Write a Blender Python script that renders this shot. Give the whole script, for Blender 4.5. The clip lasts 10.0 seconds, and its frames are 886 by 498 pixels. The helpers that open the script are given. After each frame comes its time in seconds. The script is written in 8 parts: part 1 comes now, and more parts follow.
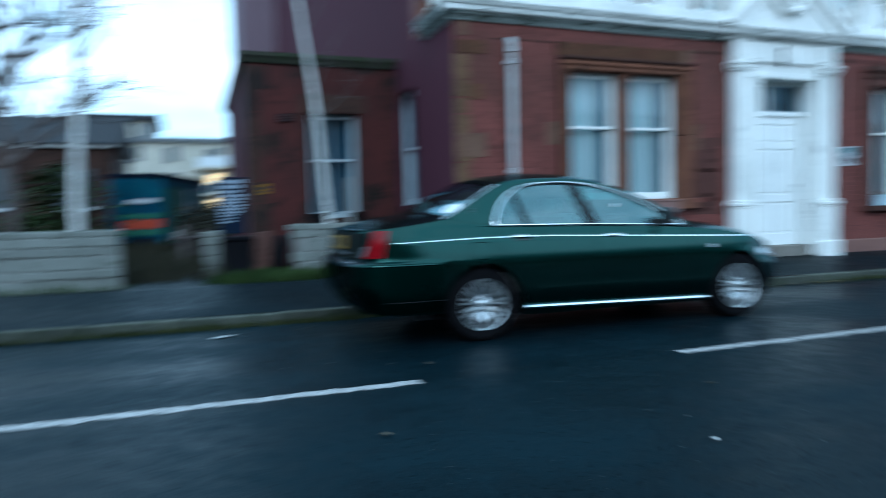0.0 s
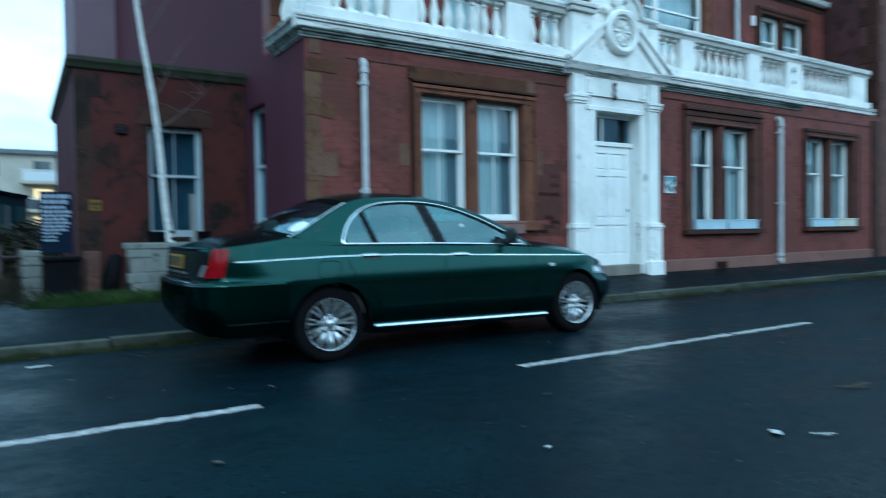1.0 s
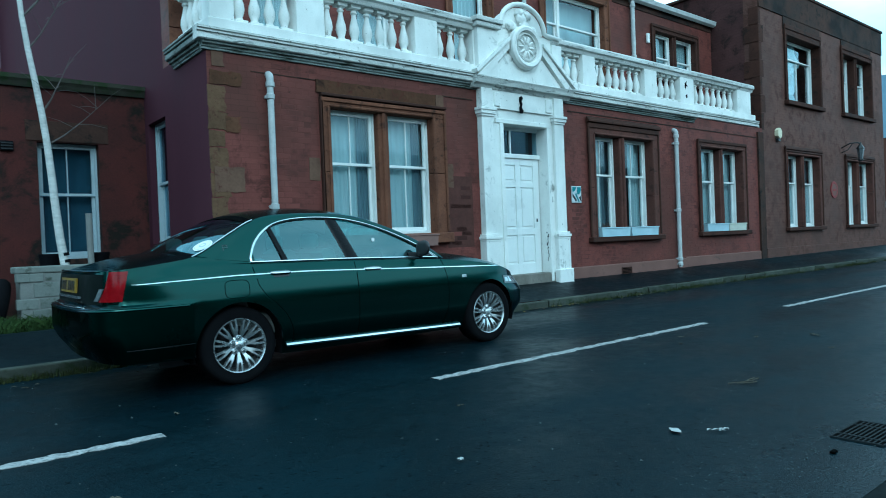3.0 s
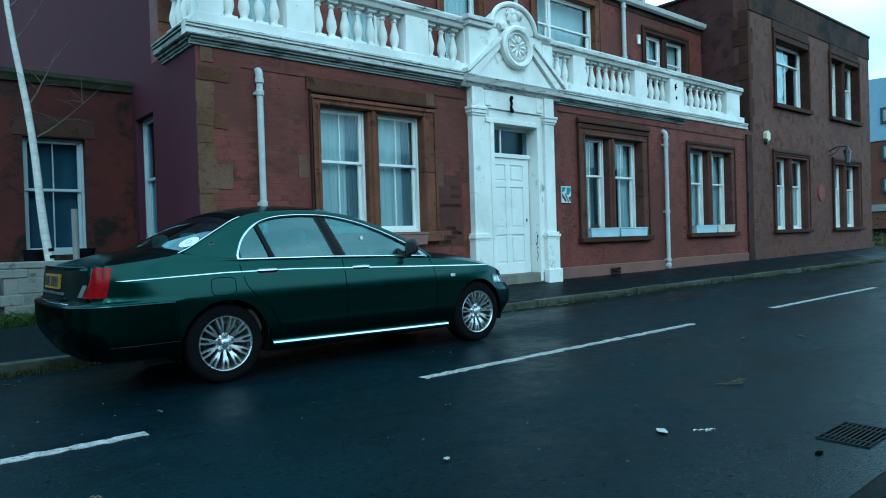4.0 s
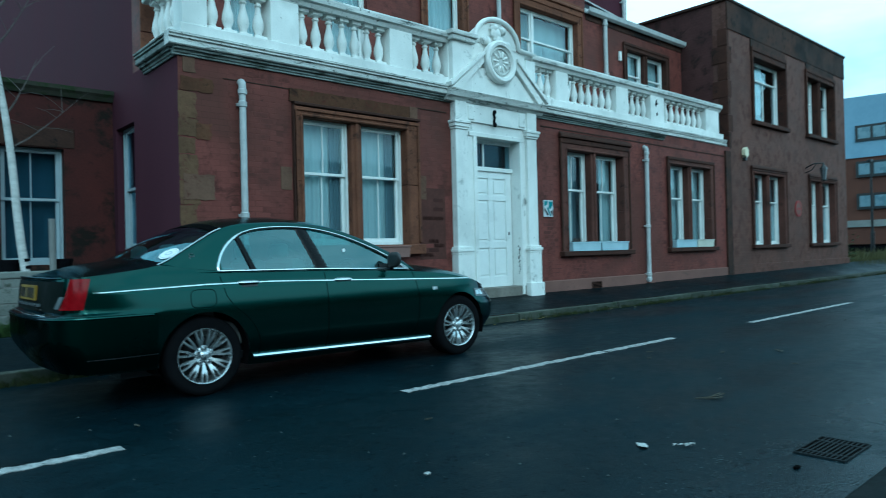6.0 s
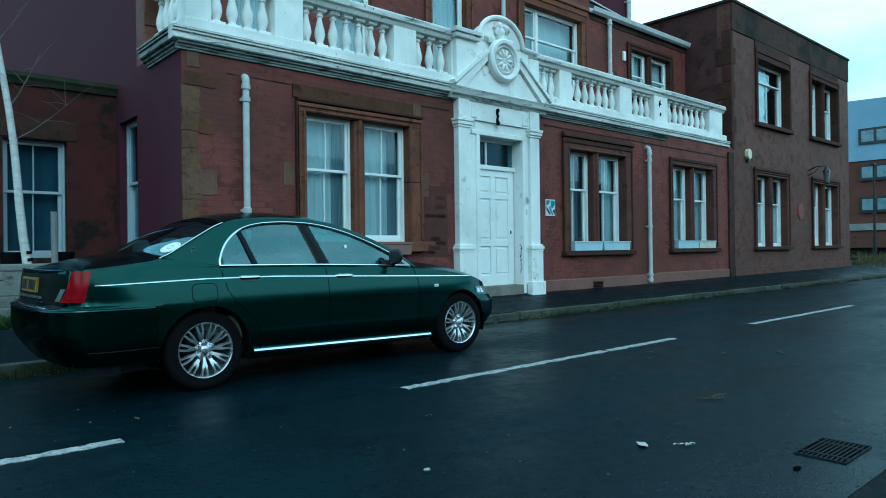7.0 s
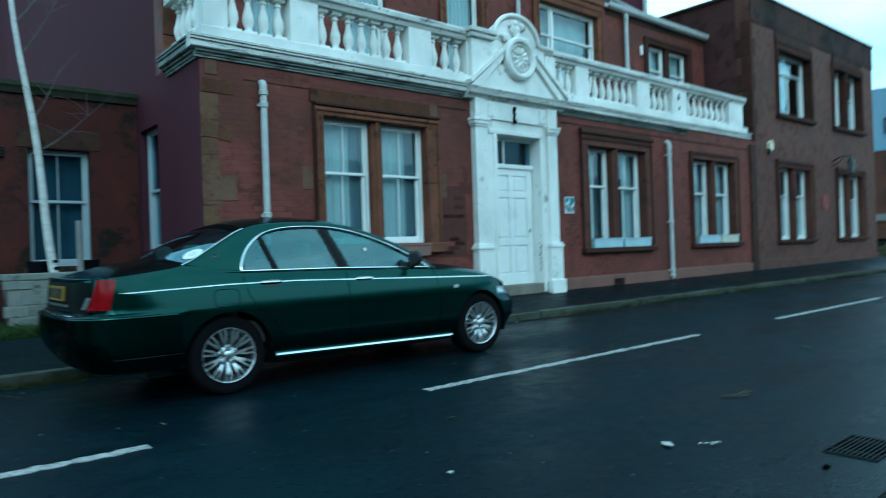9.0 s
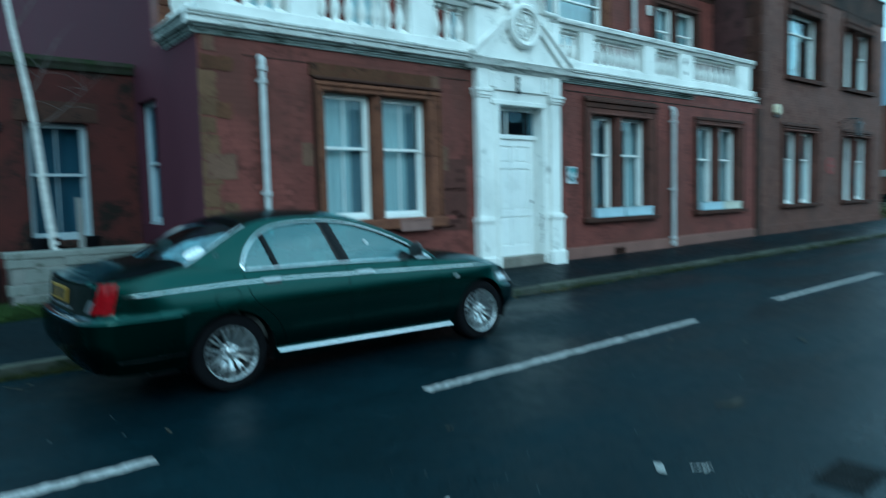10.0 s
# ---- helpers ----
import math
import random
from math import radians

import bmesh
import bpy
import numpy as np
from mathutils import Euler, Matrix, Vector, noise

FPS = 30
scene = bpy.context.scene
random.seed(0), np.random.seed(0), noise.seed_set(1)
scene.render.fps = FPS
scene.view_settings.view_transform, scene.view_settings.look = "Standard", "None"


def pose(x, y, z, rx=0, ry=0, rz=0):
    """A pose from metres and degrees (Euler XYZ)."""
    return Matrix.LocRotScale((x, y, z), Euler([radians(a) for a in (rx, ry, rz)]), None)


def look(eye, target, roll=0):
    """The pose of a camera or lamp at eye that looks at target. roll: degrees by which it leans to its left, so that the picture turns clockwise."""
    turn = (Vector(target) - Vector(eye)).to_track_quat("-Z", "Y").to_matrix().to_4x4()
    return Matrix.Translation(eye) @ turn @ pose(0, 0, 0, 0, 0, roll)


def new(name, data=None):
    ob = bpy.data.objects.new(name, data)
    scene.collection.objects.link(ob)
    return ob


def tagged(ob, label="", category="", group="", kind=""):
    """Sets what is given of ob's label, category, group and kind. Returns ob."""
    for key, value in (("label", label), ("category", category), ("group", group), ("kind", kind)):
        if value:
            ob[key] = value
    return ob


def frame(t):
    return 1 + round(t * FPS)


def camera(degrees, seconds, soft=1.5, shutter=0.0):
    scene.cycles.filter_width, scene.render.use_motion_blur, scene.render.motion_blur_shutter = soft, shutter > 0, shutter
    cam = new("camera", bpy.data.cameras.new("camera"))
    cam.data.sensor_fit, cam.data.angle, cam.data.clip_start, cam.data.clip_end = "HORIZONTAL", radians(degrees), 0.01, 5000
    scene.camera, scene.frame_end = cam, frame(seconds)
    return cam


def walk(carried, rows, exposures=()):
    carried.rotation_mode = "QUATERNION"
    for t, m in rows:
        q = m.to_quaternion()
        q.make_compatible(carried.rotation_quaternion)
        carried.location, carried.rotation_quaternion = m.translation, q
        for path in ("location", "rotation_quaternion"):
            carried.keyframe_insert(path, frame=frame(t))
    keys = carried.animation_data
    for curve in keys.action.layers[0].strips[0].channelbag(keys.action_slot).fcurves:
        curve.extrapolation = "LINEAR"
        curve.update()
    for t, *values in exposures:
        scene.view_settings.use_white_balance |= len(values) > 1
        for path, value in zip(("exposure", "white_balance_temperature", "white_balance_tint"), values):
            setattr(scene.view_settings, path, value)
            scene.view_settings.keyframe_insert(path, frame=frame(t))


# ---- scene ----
cam = camera(66.8, 10.0, 0.75, 1.9)
PATH = [
    (0, (2.745, -0.117, 1.076), (3.436, 1.756, 0.966), -1.3),
    (0.1, (2.726, -0.064, 1.045), (3.491, 1.781, 0.95), -1.5),
    (0.3, (2.755, -0.137, 1.064), (3.64, 1.655, 0.99), -0.9),
    (0.5, (2.802, -0.132, 1.055), (3.781, 1.612, 1.003), -1.0),
    (1, (2.832, -0.134, 1.046), (3.9, 1.556, 0.994), -0.8),
    (1.5, (2.839, -0.157, 1.049), (4.038, 1.441, 0.972), 0.2),
    (2, (2.866, -0.147, 1.05), (4.124, 1.406, 0.987), 0.2),
    (2.5, (2.859, -0.169, 1.062), (4.116, 1.387, 1.044), -2.1),
    (4, (2.888, -0.155, 1.055), (4.181, 1.371, 1.029), -1.8),
    (4.5, (2.887, -0.17, 1.062), (4.191, 1.346, 1.061), -2.0),
    (5, (2.898, -0.168, 1.053), (4.207, 1.345, 1.039), -2.0),
    (5.5, (2.92, -0.136, 1.067), (4.237, 1.369, 1.066), -1.6),
    (6, (2.887, -0.157, 1.061), (4.22, 1.334, 1.071), -1.4),
    (6.2, (2.889, -0.16, 1.046), (4.231, 1.323, 1.054), -1.1),
    (7.5, (2.886, -0.144, 1.052), (4.208, 1.356, 1.056), -0.6),
    (8, (2.892, -0.15, 1.05), (4.202, 1.361, 1.054), -1.3),
    (8.5, (2.895, -0.159, 1.055), (4.205, 1.352, 1.057), -1.3),
    (9, (2.892, -0.151, 1.065), (4.178, 1.381, 1.07), -1.9),
    (9.3, (2.915, -0.185, 1.12), (4.172, 1.369, 1.037), -2.1),
    (9.5, (2.925, -0.135, 1.183), (4.256, 1.351, 1.033), -1.2),
    (9.7, (2.908, -0.153, 1.343), (4.258, 1.313, 1.174), -1.2),
    (9.9, (2.899, -0.153, 1.419), (4.198, 1.36, 1.268), -1.6),
    (10, (2.914, -0.158, 1.493), (4.189, 1.375, 1.341), -1.5),
]
EXPOSURES = [(0.0, 0.87, 4640, 1), (1.0, 0.76, 4530, -6), (1.5, 0.74, 4500, -8), (2.4, 0.72, 4540, -13), (4.0, 0.69, 4510, -16), (6.0, 0.53, 4480, -19), (9.0, 0.55, 4470, -19), (9.5, 0.71, 4480, -17), (10.0, 0.68, 4480, -17)]
walk(cam, [(t, look(eye, target, roll)) for t, eye, target, roll in PATH], EXPOSURES)

# ---- world, sun ----
world = bpy.data.worlds.new("world")
scene.world = world
world.use_nodes = True
wn, wl = world.node_tree.nodes, world.node_tree.links
background = wn["Background"]
sky = wn.new("ShaderNodeTexSky")
sky.sky_type = "NISHITA"
sky.sun_disc = False
sky.sun_elevation, sky.sun_rotation = radians(14), radians(200)
sky.air_density, sky.dust_density, sky.ozone_density = 1.0, 2.5, 1.5
coords = wn.new("ShaderNodeTexCoord")
stretch = wn.new("ShaderNodeMapping")
stretch.inputs["Scale"].default_value = (1.6, 1.6, 5.0)
clouds = wn.new("ShaderNodeTexNoise")
clouds.inputs["Scale"].default_value, clouds.inputs["Detail"].default_value = 1.6, 6.0
ramp = wn.new("ShaderNodeValToRGB")
ramp.color_ramp.elements[0].position, ramp.color_ramp.elements[0].color = 0.4, (5.6, 7.2, 7.5, 1)
ramp.color_ramp.elements[1].position, ramp.color_ramp.elements[1].color = 0.62, (9.6, 10.0, 9.9, 1)
blend = wn.new("ShaderNodeMix")
blend.data_type = "RGBA"
blend.inputs["Factor"].default_value = 0.85
wl.new(coords.outputs["Generated"], stretch.inputs["Vector"])
wl.new(stretch.outputs["Vector"], clouds.inputs["Vector"])
wl.new(clouds.outputs["Fac"], ramp.inputs["Fac"])
wl.new(sky.outputs["Color"], blend.inputs["A"])
wl.new(ramp.outputs["Color"], blend.inputs["B"])
wl.new(blend.outputs["Result"], background.inputs["Color"])
background.inputs["Strength"].default_value = 0.12
sun_data = bpy.data.lights.new("sun", "SUN")
sun_data.energy, sun_data.angle, sun_data.color = 0.4, radians(25), (1.0, 0.95, 0.9)
sun = new("sun", sun_data)
sun.matrix_world = look((0, 0, 0), (-math.sin(radians(200)) * math.cos(radians(35)), -math.cos(radians(200)) * math.cos(radians(35)), -math.sin(radians(35))))


# ---- materials ----
def node(tree, kind, **values):
    n = tree.nodes.new(kind)
    for key, value in values.items():
        n.inputs[key].default_value = value
    return n


def surface(name, dark, light, scale=4.0, rough=0.7, rough_spread=0.12, bump=0.2, grain=60.0, metal=0.0, coat=0.0, streak=(1, 1, 1), stain=None, stain_at=0.62, specular=None, each=0.0, fade=None, fade_at=0.6, broad=None, specks=None, courses=0.0, coat_rough=0.05, rim=None):
    """A node material: two-scale colour variation, uneven roughness, fine bump, optional stains and per-object variation.
    broad: (colour, scale, start, width) of large soft patches; specks: (colour, scale, start) of small dirt; courses: strength of faint brick joints."""
    m = bpy.data.materials.new(name)
    m.use_nodes = True
    t = m.node_tree
    b = t.nodes["Principled BSDF"]
    b.inputs["Metallic"].default_value = metal
    b.inputs["Coat Weight"].default_value = coat
    b.inputs["Coat Roughness"].default_value = coat_rough
    b.inputs["Specular IOR Level"].default_value = specular if specular is not None else (0.5 if rough < 0.5 else 0.14)
    if rim:
        b.inputs["Specular Tint"].default_value = (*rim, 1)
    where = t.nodes.new("ShaderNodeNewGeometry")
    mapping = t.nodes.new("ShaderNodeMapping")
    mapping.inputs["Scale"].default_value = streak
    t.links.new(where.outputs["Position"], mapping.inputs["Vector"])
    big = node(t, "ShaderNodeTexNoise", Scale=scale, Detail=8.0, Roughness=0.62)
    fine = node(t, "ShaderNodeTexNoise", Scale=grain, Detail=4.0)
    t.links.new(mapping.outputs["Vector"], big.inputs["Vector"])
    t.links.new(where.outputs["Position"], fine.inputs["Vector"])
    mix = t.nodes.new("ShaderNodeMix")
    mix.data_type = "RGBA"
    mix.inputs["A"].default_value, mix.inputs["B"].default_value = (*dark, 1), (*light, 1)
    both = t.nodes.new("ShaderNodeMath")
    both.operation = "MULTIPLY_ADD"
    both.inputs[1].default_value = 0.35
    spread = t.nodes.new("ShaderNodeMapRange")
    spread.inputs["From Min"].default_value, spread.inputs["From Max"].default_value = 0.45, 0.9
    t.links.new(fine.outputs["Fac"], both.inputs[0])
    t.links.new(big.outputs["Fac"], both.inputs[2])
    t.links.new(both.outputs["Value"], spread.inputs["Value"])
    t.links.new(spread.outputs["Result"], mix.inputs["Factor"])
    colour = mix.outputs["Result"]
    if stain:
        spots = node(t, "ShaderNodeTexNoise", Scale=scale * 2.3, Detail=10.0, Roughness=0.7, Distortion=0.4)
        t.links.new(mapping.outputs["Vector"], spots.inputs["Vector"])
        limit = t.nodes.new("ShaderNodeMapRange")
        limit.inputs["From Min"].default_value, limit.inputs["From Max"].default_value = stain_at, stain_at + 0.12
        t.links.new(spots.outputs["Fac"], limit.inputs["Value"])
        over = t.nodes.new("ShaderNodeMix")
        over.data_type = "RGBA"
        over.inputs["B"].default_value = (*stain, 1)
        t.links.new(limit.outputs["Result"], over.inputs["Factor"])
        t.links.new(colour, over.inputs["A"])
        colour = over.outputs["Result"]
    if fade:
        worn = node(t, "ShaderNodeTexNoise", Scale=scale * 0.9, Detail=12.0, Roughness=0.72, Distortion=0.8)
        t.links.new(where.outputs["Position"], worn.inputs["Vector"])
        edge = t.nodes.new("ShaderNodeMapRange")
        edge.inputs["From Min"].default_value, edge.inputs["From Max"].default_value = fade_at, fade_at + 0.1
        t.links.new(worn.outputs["Fac"], edge.inputs["Value"])
        lay = t.nodes.new("ShaderNodeMix")
        lay.data_type = "RGBA"
        lay.inputs["B"].default_value = (*fade, 1)
        t.links.new(edge.outputs["Result"], lay.inputs["Factor"])
        t.links.new(colour, lay.inputs["A"])
        colour = lay.outputs["Result"]
    for lay_in in ((broad, 3.0, 0.55) if broad else None, ((*specks, 0.06), 6.0, 0.75) if specks else None):
        if lay_in:
            (tone, size, start, width), detail, rugged = lay_in
            cloud = node(t, "ShaderNodeTexNoise", Scale=size, Detail=detail, Roughness=rugged, Distortion=0.3)
            t.links.new(where.outputs["Position"], cloud.inputs["Vector"])
            reach = t.nodes.new("ShaderNodeMapRange")
            reach.inputs["From Min"].default_value, reach.inputs["From Max"].default_value = start, start + width
            t.links.new(cloud.outputs["Fac"], reach.inputs["Value"])
            coat_mix = t.nodes.new("ShaderNodeMix")
            coat_mix.data_type = "RGBA"
            coat_mix.inputs["B"].default_value = (*tone, 1)
            t.links.new(reach.outputs["Result"], coat_mix.inputs["Factor"])
            t.links.new(colour, coat_mix.inputs["A"])
            colour = coat_mix.outputs["Result"]
    if courses:
        apart = t.nodes.new("ShaderNodeSeparateXYZ")
        t.links.new(where.outputs["Position"], apart.inputs["Vector"])
        along = t.nodes.new("ShaderNodeMath")
        t.links.new(apart.outputs["X"], along.inputs[0])
        t.links.new(apart.outputs["Y"], along.inputs[1])
        flat = t.nodes.new("ShaderNodeCombineXYZ")
        t.links.new(along.outputs["Value"], flat.inputs["X"])
        t.links.new(apart.outputs["Z"], flat.inputs["Y"])
        bond = node(t, "ShaderNodeTexBrick", Scale=1.0)
        bond.inputs["Brick Width"].default_value, bond.inputs["Row Height"].default_value = 0.225, 0.075
        bond.inputs["Mortar Size"].default_value, bond.inputs["Mortar Smooth"].default_value = 0.006, 0.6
        bond.inputs["Color1"].default_value, bond.inputs["Color2"].default_value, bond.inputs["Mortar"].default_value = (1, 1, 1, 1), (0.82, 0.82, 0.82, 1), (0.62, 0.62, 0.62, 1)
        t.links.new(flat.outputs["Vector"], bond.inputs["Vector"])
        laid = t.nodes.new("ShaderNodeMix")
        laid.data_type, laid.blend_type = "RGBA", "MULTIPLY"
        laid.inputs["Factor"].default_value = courses
        t.links.new(colour, laid.inputs["A"])
        t.links.new(bond.outputs["Color"], laid.inputs["B"])
        colour = laid.outputs["Result"]
    if each:
        info = t.nodes.new("ShaderNodeObjectInfo")
        value = t.nodes.new("ShaderNodeMapRange")
        value.inputs["To Min"].default_value, value.inputs["To Max"].default_value = 1 - each, 1 + each
        t.links.new(info.outputs["Random"], value.inputs["Value"])
        hue = t.nodes.new("ShaderNodeHueSaturation")
        t.links.new(value.outputs["Result"], hue.inputs["Value"])
        t.links.new(colour, hue.inputs["Color"])
        colour = hue.outputs["Color"]
    t.links.new(colour, b.inputs["Base Color"])
    gloss = t.nodes.new("ShaderNodeMapRange")
    gloss.inputs["From Min"].default_value, gloss.inputs["From Max"].default_value = 0.3, 0.7
    gloss.inputs["To Min"].default_value, gloss.inputs["To Max"].default_value = max(0.02, rough - rough_spread), min(1, rough + rough_spread)
    t.links.new(big.outputs["Fac"], gloss.inputs["Value"])
    t.links.new(gloss.outputs["Result"], b.inputs["Roughness"])
    if bump:
        relief = node(t, "ShaderNodeBump", Strength=bump, Distance=0.01)
        t.links.new(both.outputs["Value"], relief.inputs["Height"])
        t.links.new(relief.outputs["Normal"], b.inputs["Normal"])
    return m


def glass(name, tint, clear=0.6, rough=0.02, mirror=0.05, gleam=(0.9, 0.95, 1.0)):
    """Thin pane: part see-through, part mirror by angle."""
    m = bpy.data.materials.new(name)
    m.use_nodes = True
    t = m.node_tree
    t.nodes.remove(t.nodes["Principled BSDF"])
    see, shine, dull = t.nodes.new("ShaderNodeBsdfTransparent"), t.nodes.new("ShaderNodeBsdfGlossy"), t.nodes.new("ShaderNodeMixShader")
    see.inputs["Color"].default_value = (tint[0] * clear, tint[1] * clear, tint[2] * clear, 1)
    shine.inputs["Roughness"].default_value = rough
    shine.inputs["Color"].default_value = (*gleam, 1)
    facing = node(t, "ShaderNodeLayerWeight", Blend=0.5)
    steep = t.nodes.new("ShaderNodeMath")
    steep.operation = "POWER"
    steep.inputs[1].default_value = 4.0
    fres = t.nodes.new("ShaderNodeMapRange")
    fres.inputs["To Min"].default_value = mirror
    t.links.new(facing.outputs["Facing"], steep.inputs[0])
    t.links.new(steep.outputs["Value"], fres.inputs["Value"])
    where = t.nodes.new("ShaderNodeTexCoord")
    wave = node(t, "ShaderNodeTexNoise", Scale=2.5, Detail=1.0)
    relief = node(t, "ShaderNodeBump", Strength=0.05, Distance=0.02)
    t.links.new(where.outputs["Object"], wave.inputs["Vector"])
    t.links.new(wave.outputs["Fac"], relief.inputs["Height"])
    t.links.new(relief.outputs["Normal"], shine.inputs["Normal"])
    t.links.new(fres.outputs["Result"], dull.inputs["Fac"])
    t.links.new(see.outputs["BSDF"], dull.inputs[1])
    t.links.new(shine.outputs["BSDF"], dull.inputs[2])
    t.links.new(dull.outputs["Shader"], t.nodes["Material Output"].inputs["Surface"])
    return m


def glow(name, colour, strength):
    m = bpy.data.materials.new(name)
    m.use_nodes = True
    b = m.node_tree.nodes["Principled BSDF"]
    b.inputs["Base Color"].default_value = (*colour, 1)
    b.inputs["Emission Color"].default_value = (*colour, 1)
    b.inputs["Emission Strength"].default_value = strength
    return m


def wet_road(name, base, wet_rough, dry_rough, specular):
    """Damp asphalt: stone grain, smoother wet patches, faint wheel tracks along x."""
    m = bpy.data.materials.new(name)
    m.use_nodes = True
    t = m.node_tree
    b = t.nodes["Principled BSDF"]
    where = t.nodes.new("ShaderNodeTexCoord")
    stones = node(t, "ShaderNodeTexVoronoi", Scale=95.0)
    grit = node(t, "ShaderNodeTexNoise", Scale=70.0, Detail=6.0, Roughness=0.8)
    patch = node(t, "ShaderNodeTexNoise", Scale=0.55, Detail=7.0, Roughness=0.6)
    tracks = t.nodes.new("ShaderNodeMapping")
    tracks.inputs["Scale"].default_value = (0.06, 1.1, 1.0)
    lane = node(t, "ShaderNodeTexNoise", Scale=1.0, Detail=3.0)
    for n in (stones, grit, patch, tracks):
        t.links.new(where.outputs["Object"], n.inputs["Vector"])
    t.links.new(tracks.outputs["Vector"], lane.inputs["Vector"])
    add = t.nodes.new("ShaderNodeMath")
    add.operation = "ADD"
    blot = node(t, "ShaderNodeTexNoise", Scale=7.0, Detail=8.0, Roughness=0.75)
    t.links.new(where.outputs["Object"], blot.inputs["Vector"])
    mixed = t.nodes.new("ShaderNodeMath")
    mixed.operation = "MULTIPLY_ADD"
    mixed.inputs[1].default_value = 0.9
    level_off = t.nodes.new("ShaderNodeMath")
    level_off.operation = "SUBTRACT"
    level_off.inputs[1].default_value = 0.45
    t.links.new(patch.outputs["Fac"], level_off.inputs[0])
    t.links.new(blot.outputs["Fac"], mixed.inputs[0])
    t.links.new(level_off.outputs["Value"], mixed.inputs[2])
    t.links.new(mixed.outputs["Value"], add.inputs[0])
    t.links.new(lane.outputs["Fac"], add.inputs[1])
    wet = t.nodes.new("ShaderNodeMapRange")
    wet.inputs["From Min"].default_value, wet.inputs["From Max"].default_value = 0.8, 1.2
    wet.inputs["To Min"].default_value, wet.inputs["To Max"].default_value = wet_rough, dry_rough
    t.links.new(add.outputs["Value"], wet.inputs["Value"])
    fine = t.nodes.new("ShaderNodeMath")
    fine.operation = "MULTIPLY_ADD"
    fine.inputs[1].default_value = 0.4
    t.links.new(grit.outputs["Fac"], fine.inputs[0])
    shift = t.nodes.new("ShaderNodeMath")
    shift.operation = "SUBTRACT"
    shift.inputs[1].default_value = 0.2
    t.links.new(wet.outputs["Result"], shift.inputs[0])
    t.links.new(shift.outputs["Value"], fine.inputs[2])
    place = t.nodes.new("ShaderNodeSeparateXYZ")
    t.links.new(where.outputs["Object"], place.inputs["Vector"])
    gutter_side = t.nodes.new("ShaderNodeMapRange")
    gutter_side.inputs["From Min"].default_value, gutter_side.inputs["From Max"].default_value = 1.75, 0.95
    t.links.new(place.outputs["Y"], gutter_side.inputs["Value"])
    pooled = t.nodes.new("ShaderNodeMapRange")
    pooled.inputs["From Min"].default_value, pooled.inputs["From Max"].default_value = 0.42, 0.56
    t.links.new(patch.outputs["Fac"], pooled.inputs["Value"])
    film = t.nodes.new("ShaderNodeMath")
    film.operation = "MULTIPLY"
    t.links.new(gutter_side.outputs["Result"], film.inputs[0])
    t.links.new(pooled.outputs["Result"], film.inputs[1])
    slick = t.nodes.new("ShaderNodeMix")
    slick.inputs["B"].default_value = 0.09
    t.links.new(film.outputs["Value"], slick.inputs["Factor"])
    t.links.new(fine.outputs["Value"], slick.inputs["A"])
    t.links.new(slick.outputs["Result"], b.inputs["Roughness"])
    shade = t.nodes.new("ShaderNodeMapRange")
    shade.inputs["From Min"].default_value, shade.inputs["From Max"].default_value = 0.75, 1.25
    shade.inputs["To Min"].default_value, shade.inputs["To Max"].default_value = 0.7, 1.35
    t.links.new(add.outputs["Value"], shade.inputs["Value"])
    speck = t.nodes.new("ShaderNodeMapRange")
    speck.inputs["To Min"].default_value, speck.inputs["To Max"].default_value = 0.2, 2.1
    t.links.new(grit.outputs["Fac"], speck.inputs["Value"])
    both = t.nodes.new("ShaderNodeMath")
    both.operation = "MULTIPLY"
    t.links.new(shade.outputs["Result"], both.inputs[0])
    t.links.new(speck.outputs["Result"], both.inputs[1])
    tone = t.nodes.new("ShaderNodeMix")
    tone.data_type, tone.blend_type = "RGBA", "MULTIPLY"
    tone.inputs["Factor"].default_value = 1.0
    tone.inputs["A"].default_value = (*base, 1)
    t.links.new(tone.outputs["Result"], b.inputs["Base Color"])
    pits = node(t, "ShaderNodeTexVoronoi", Scale=21.0, Randomness=1.0)
    jostle = node(t, "ShaderNodeTexNoise", Scale=30.0, Detail=3.0)
    t.links.new(where.outputs["Object"], jostle.inputs["Vector"])
    sway = t.nodes.new("ShaderNodeMix")
    sway.data_type, sway.blend_type = "RGBA", "LINEAR_LIGHT"
    sway.inputs["Factor"].default_value = 0.05
    t.links.new(where.outputs["Object"], sway.inputs["A"])
    t.links.new(jostle.outputs["Color"], sway.inputs["B"])
    t.links.new(sway.outputs["Result"], pits.inputs["Vector"])
    hollow = t.nodes.new("ShaderNodeMapRange")
    hollow.inputs["From Min"].default_value, hollow.inputs["From Max"].default_value = 0.14, 0.3
    hollow.inputs["To Min"].default_value, hollow.inputs["To Max"].default_value = 0.25, 1.0
    t.links.new(pits.outputs["Distance"], hollow.inputs["Value"])
    ravel = t.nodes.new("ShaderNodeMapRange")
    ravel.inputs["From Min"].default_value, ravel.inputs["From Max"].default_value = 0.44, 0.56
    ravel.inputs["To Min"].default_value, ravel.inputs["To Max"].default_value = 1.0, 0.1
    t.links.new(blot.outputs["Fac"], ravel.inputs["Value"])
    sound = t.nodes.new("ShaderNodeMath")
    sound.operation = "MAXIMUM"
    t.links.new(hollow.outputs["Result"], sound.inputs[0])
    t.links.new(ravel.outputs["Result"], sound.inputs[1])
    sunk = t.nodes.new("ShaderNodeMath")
    sunk.operation = "MULTIPLY"
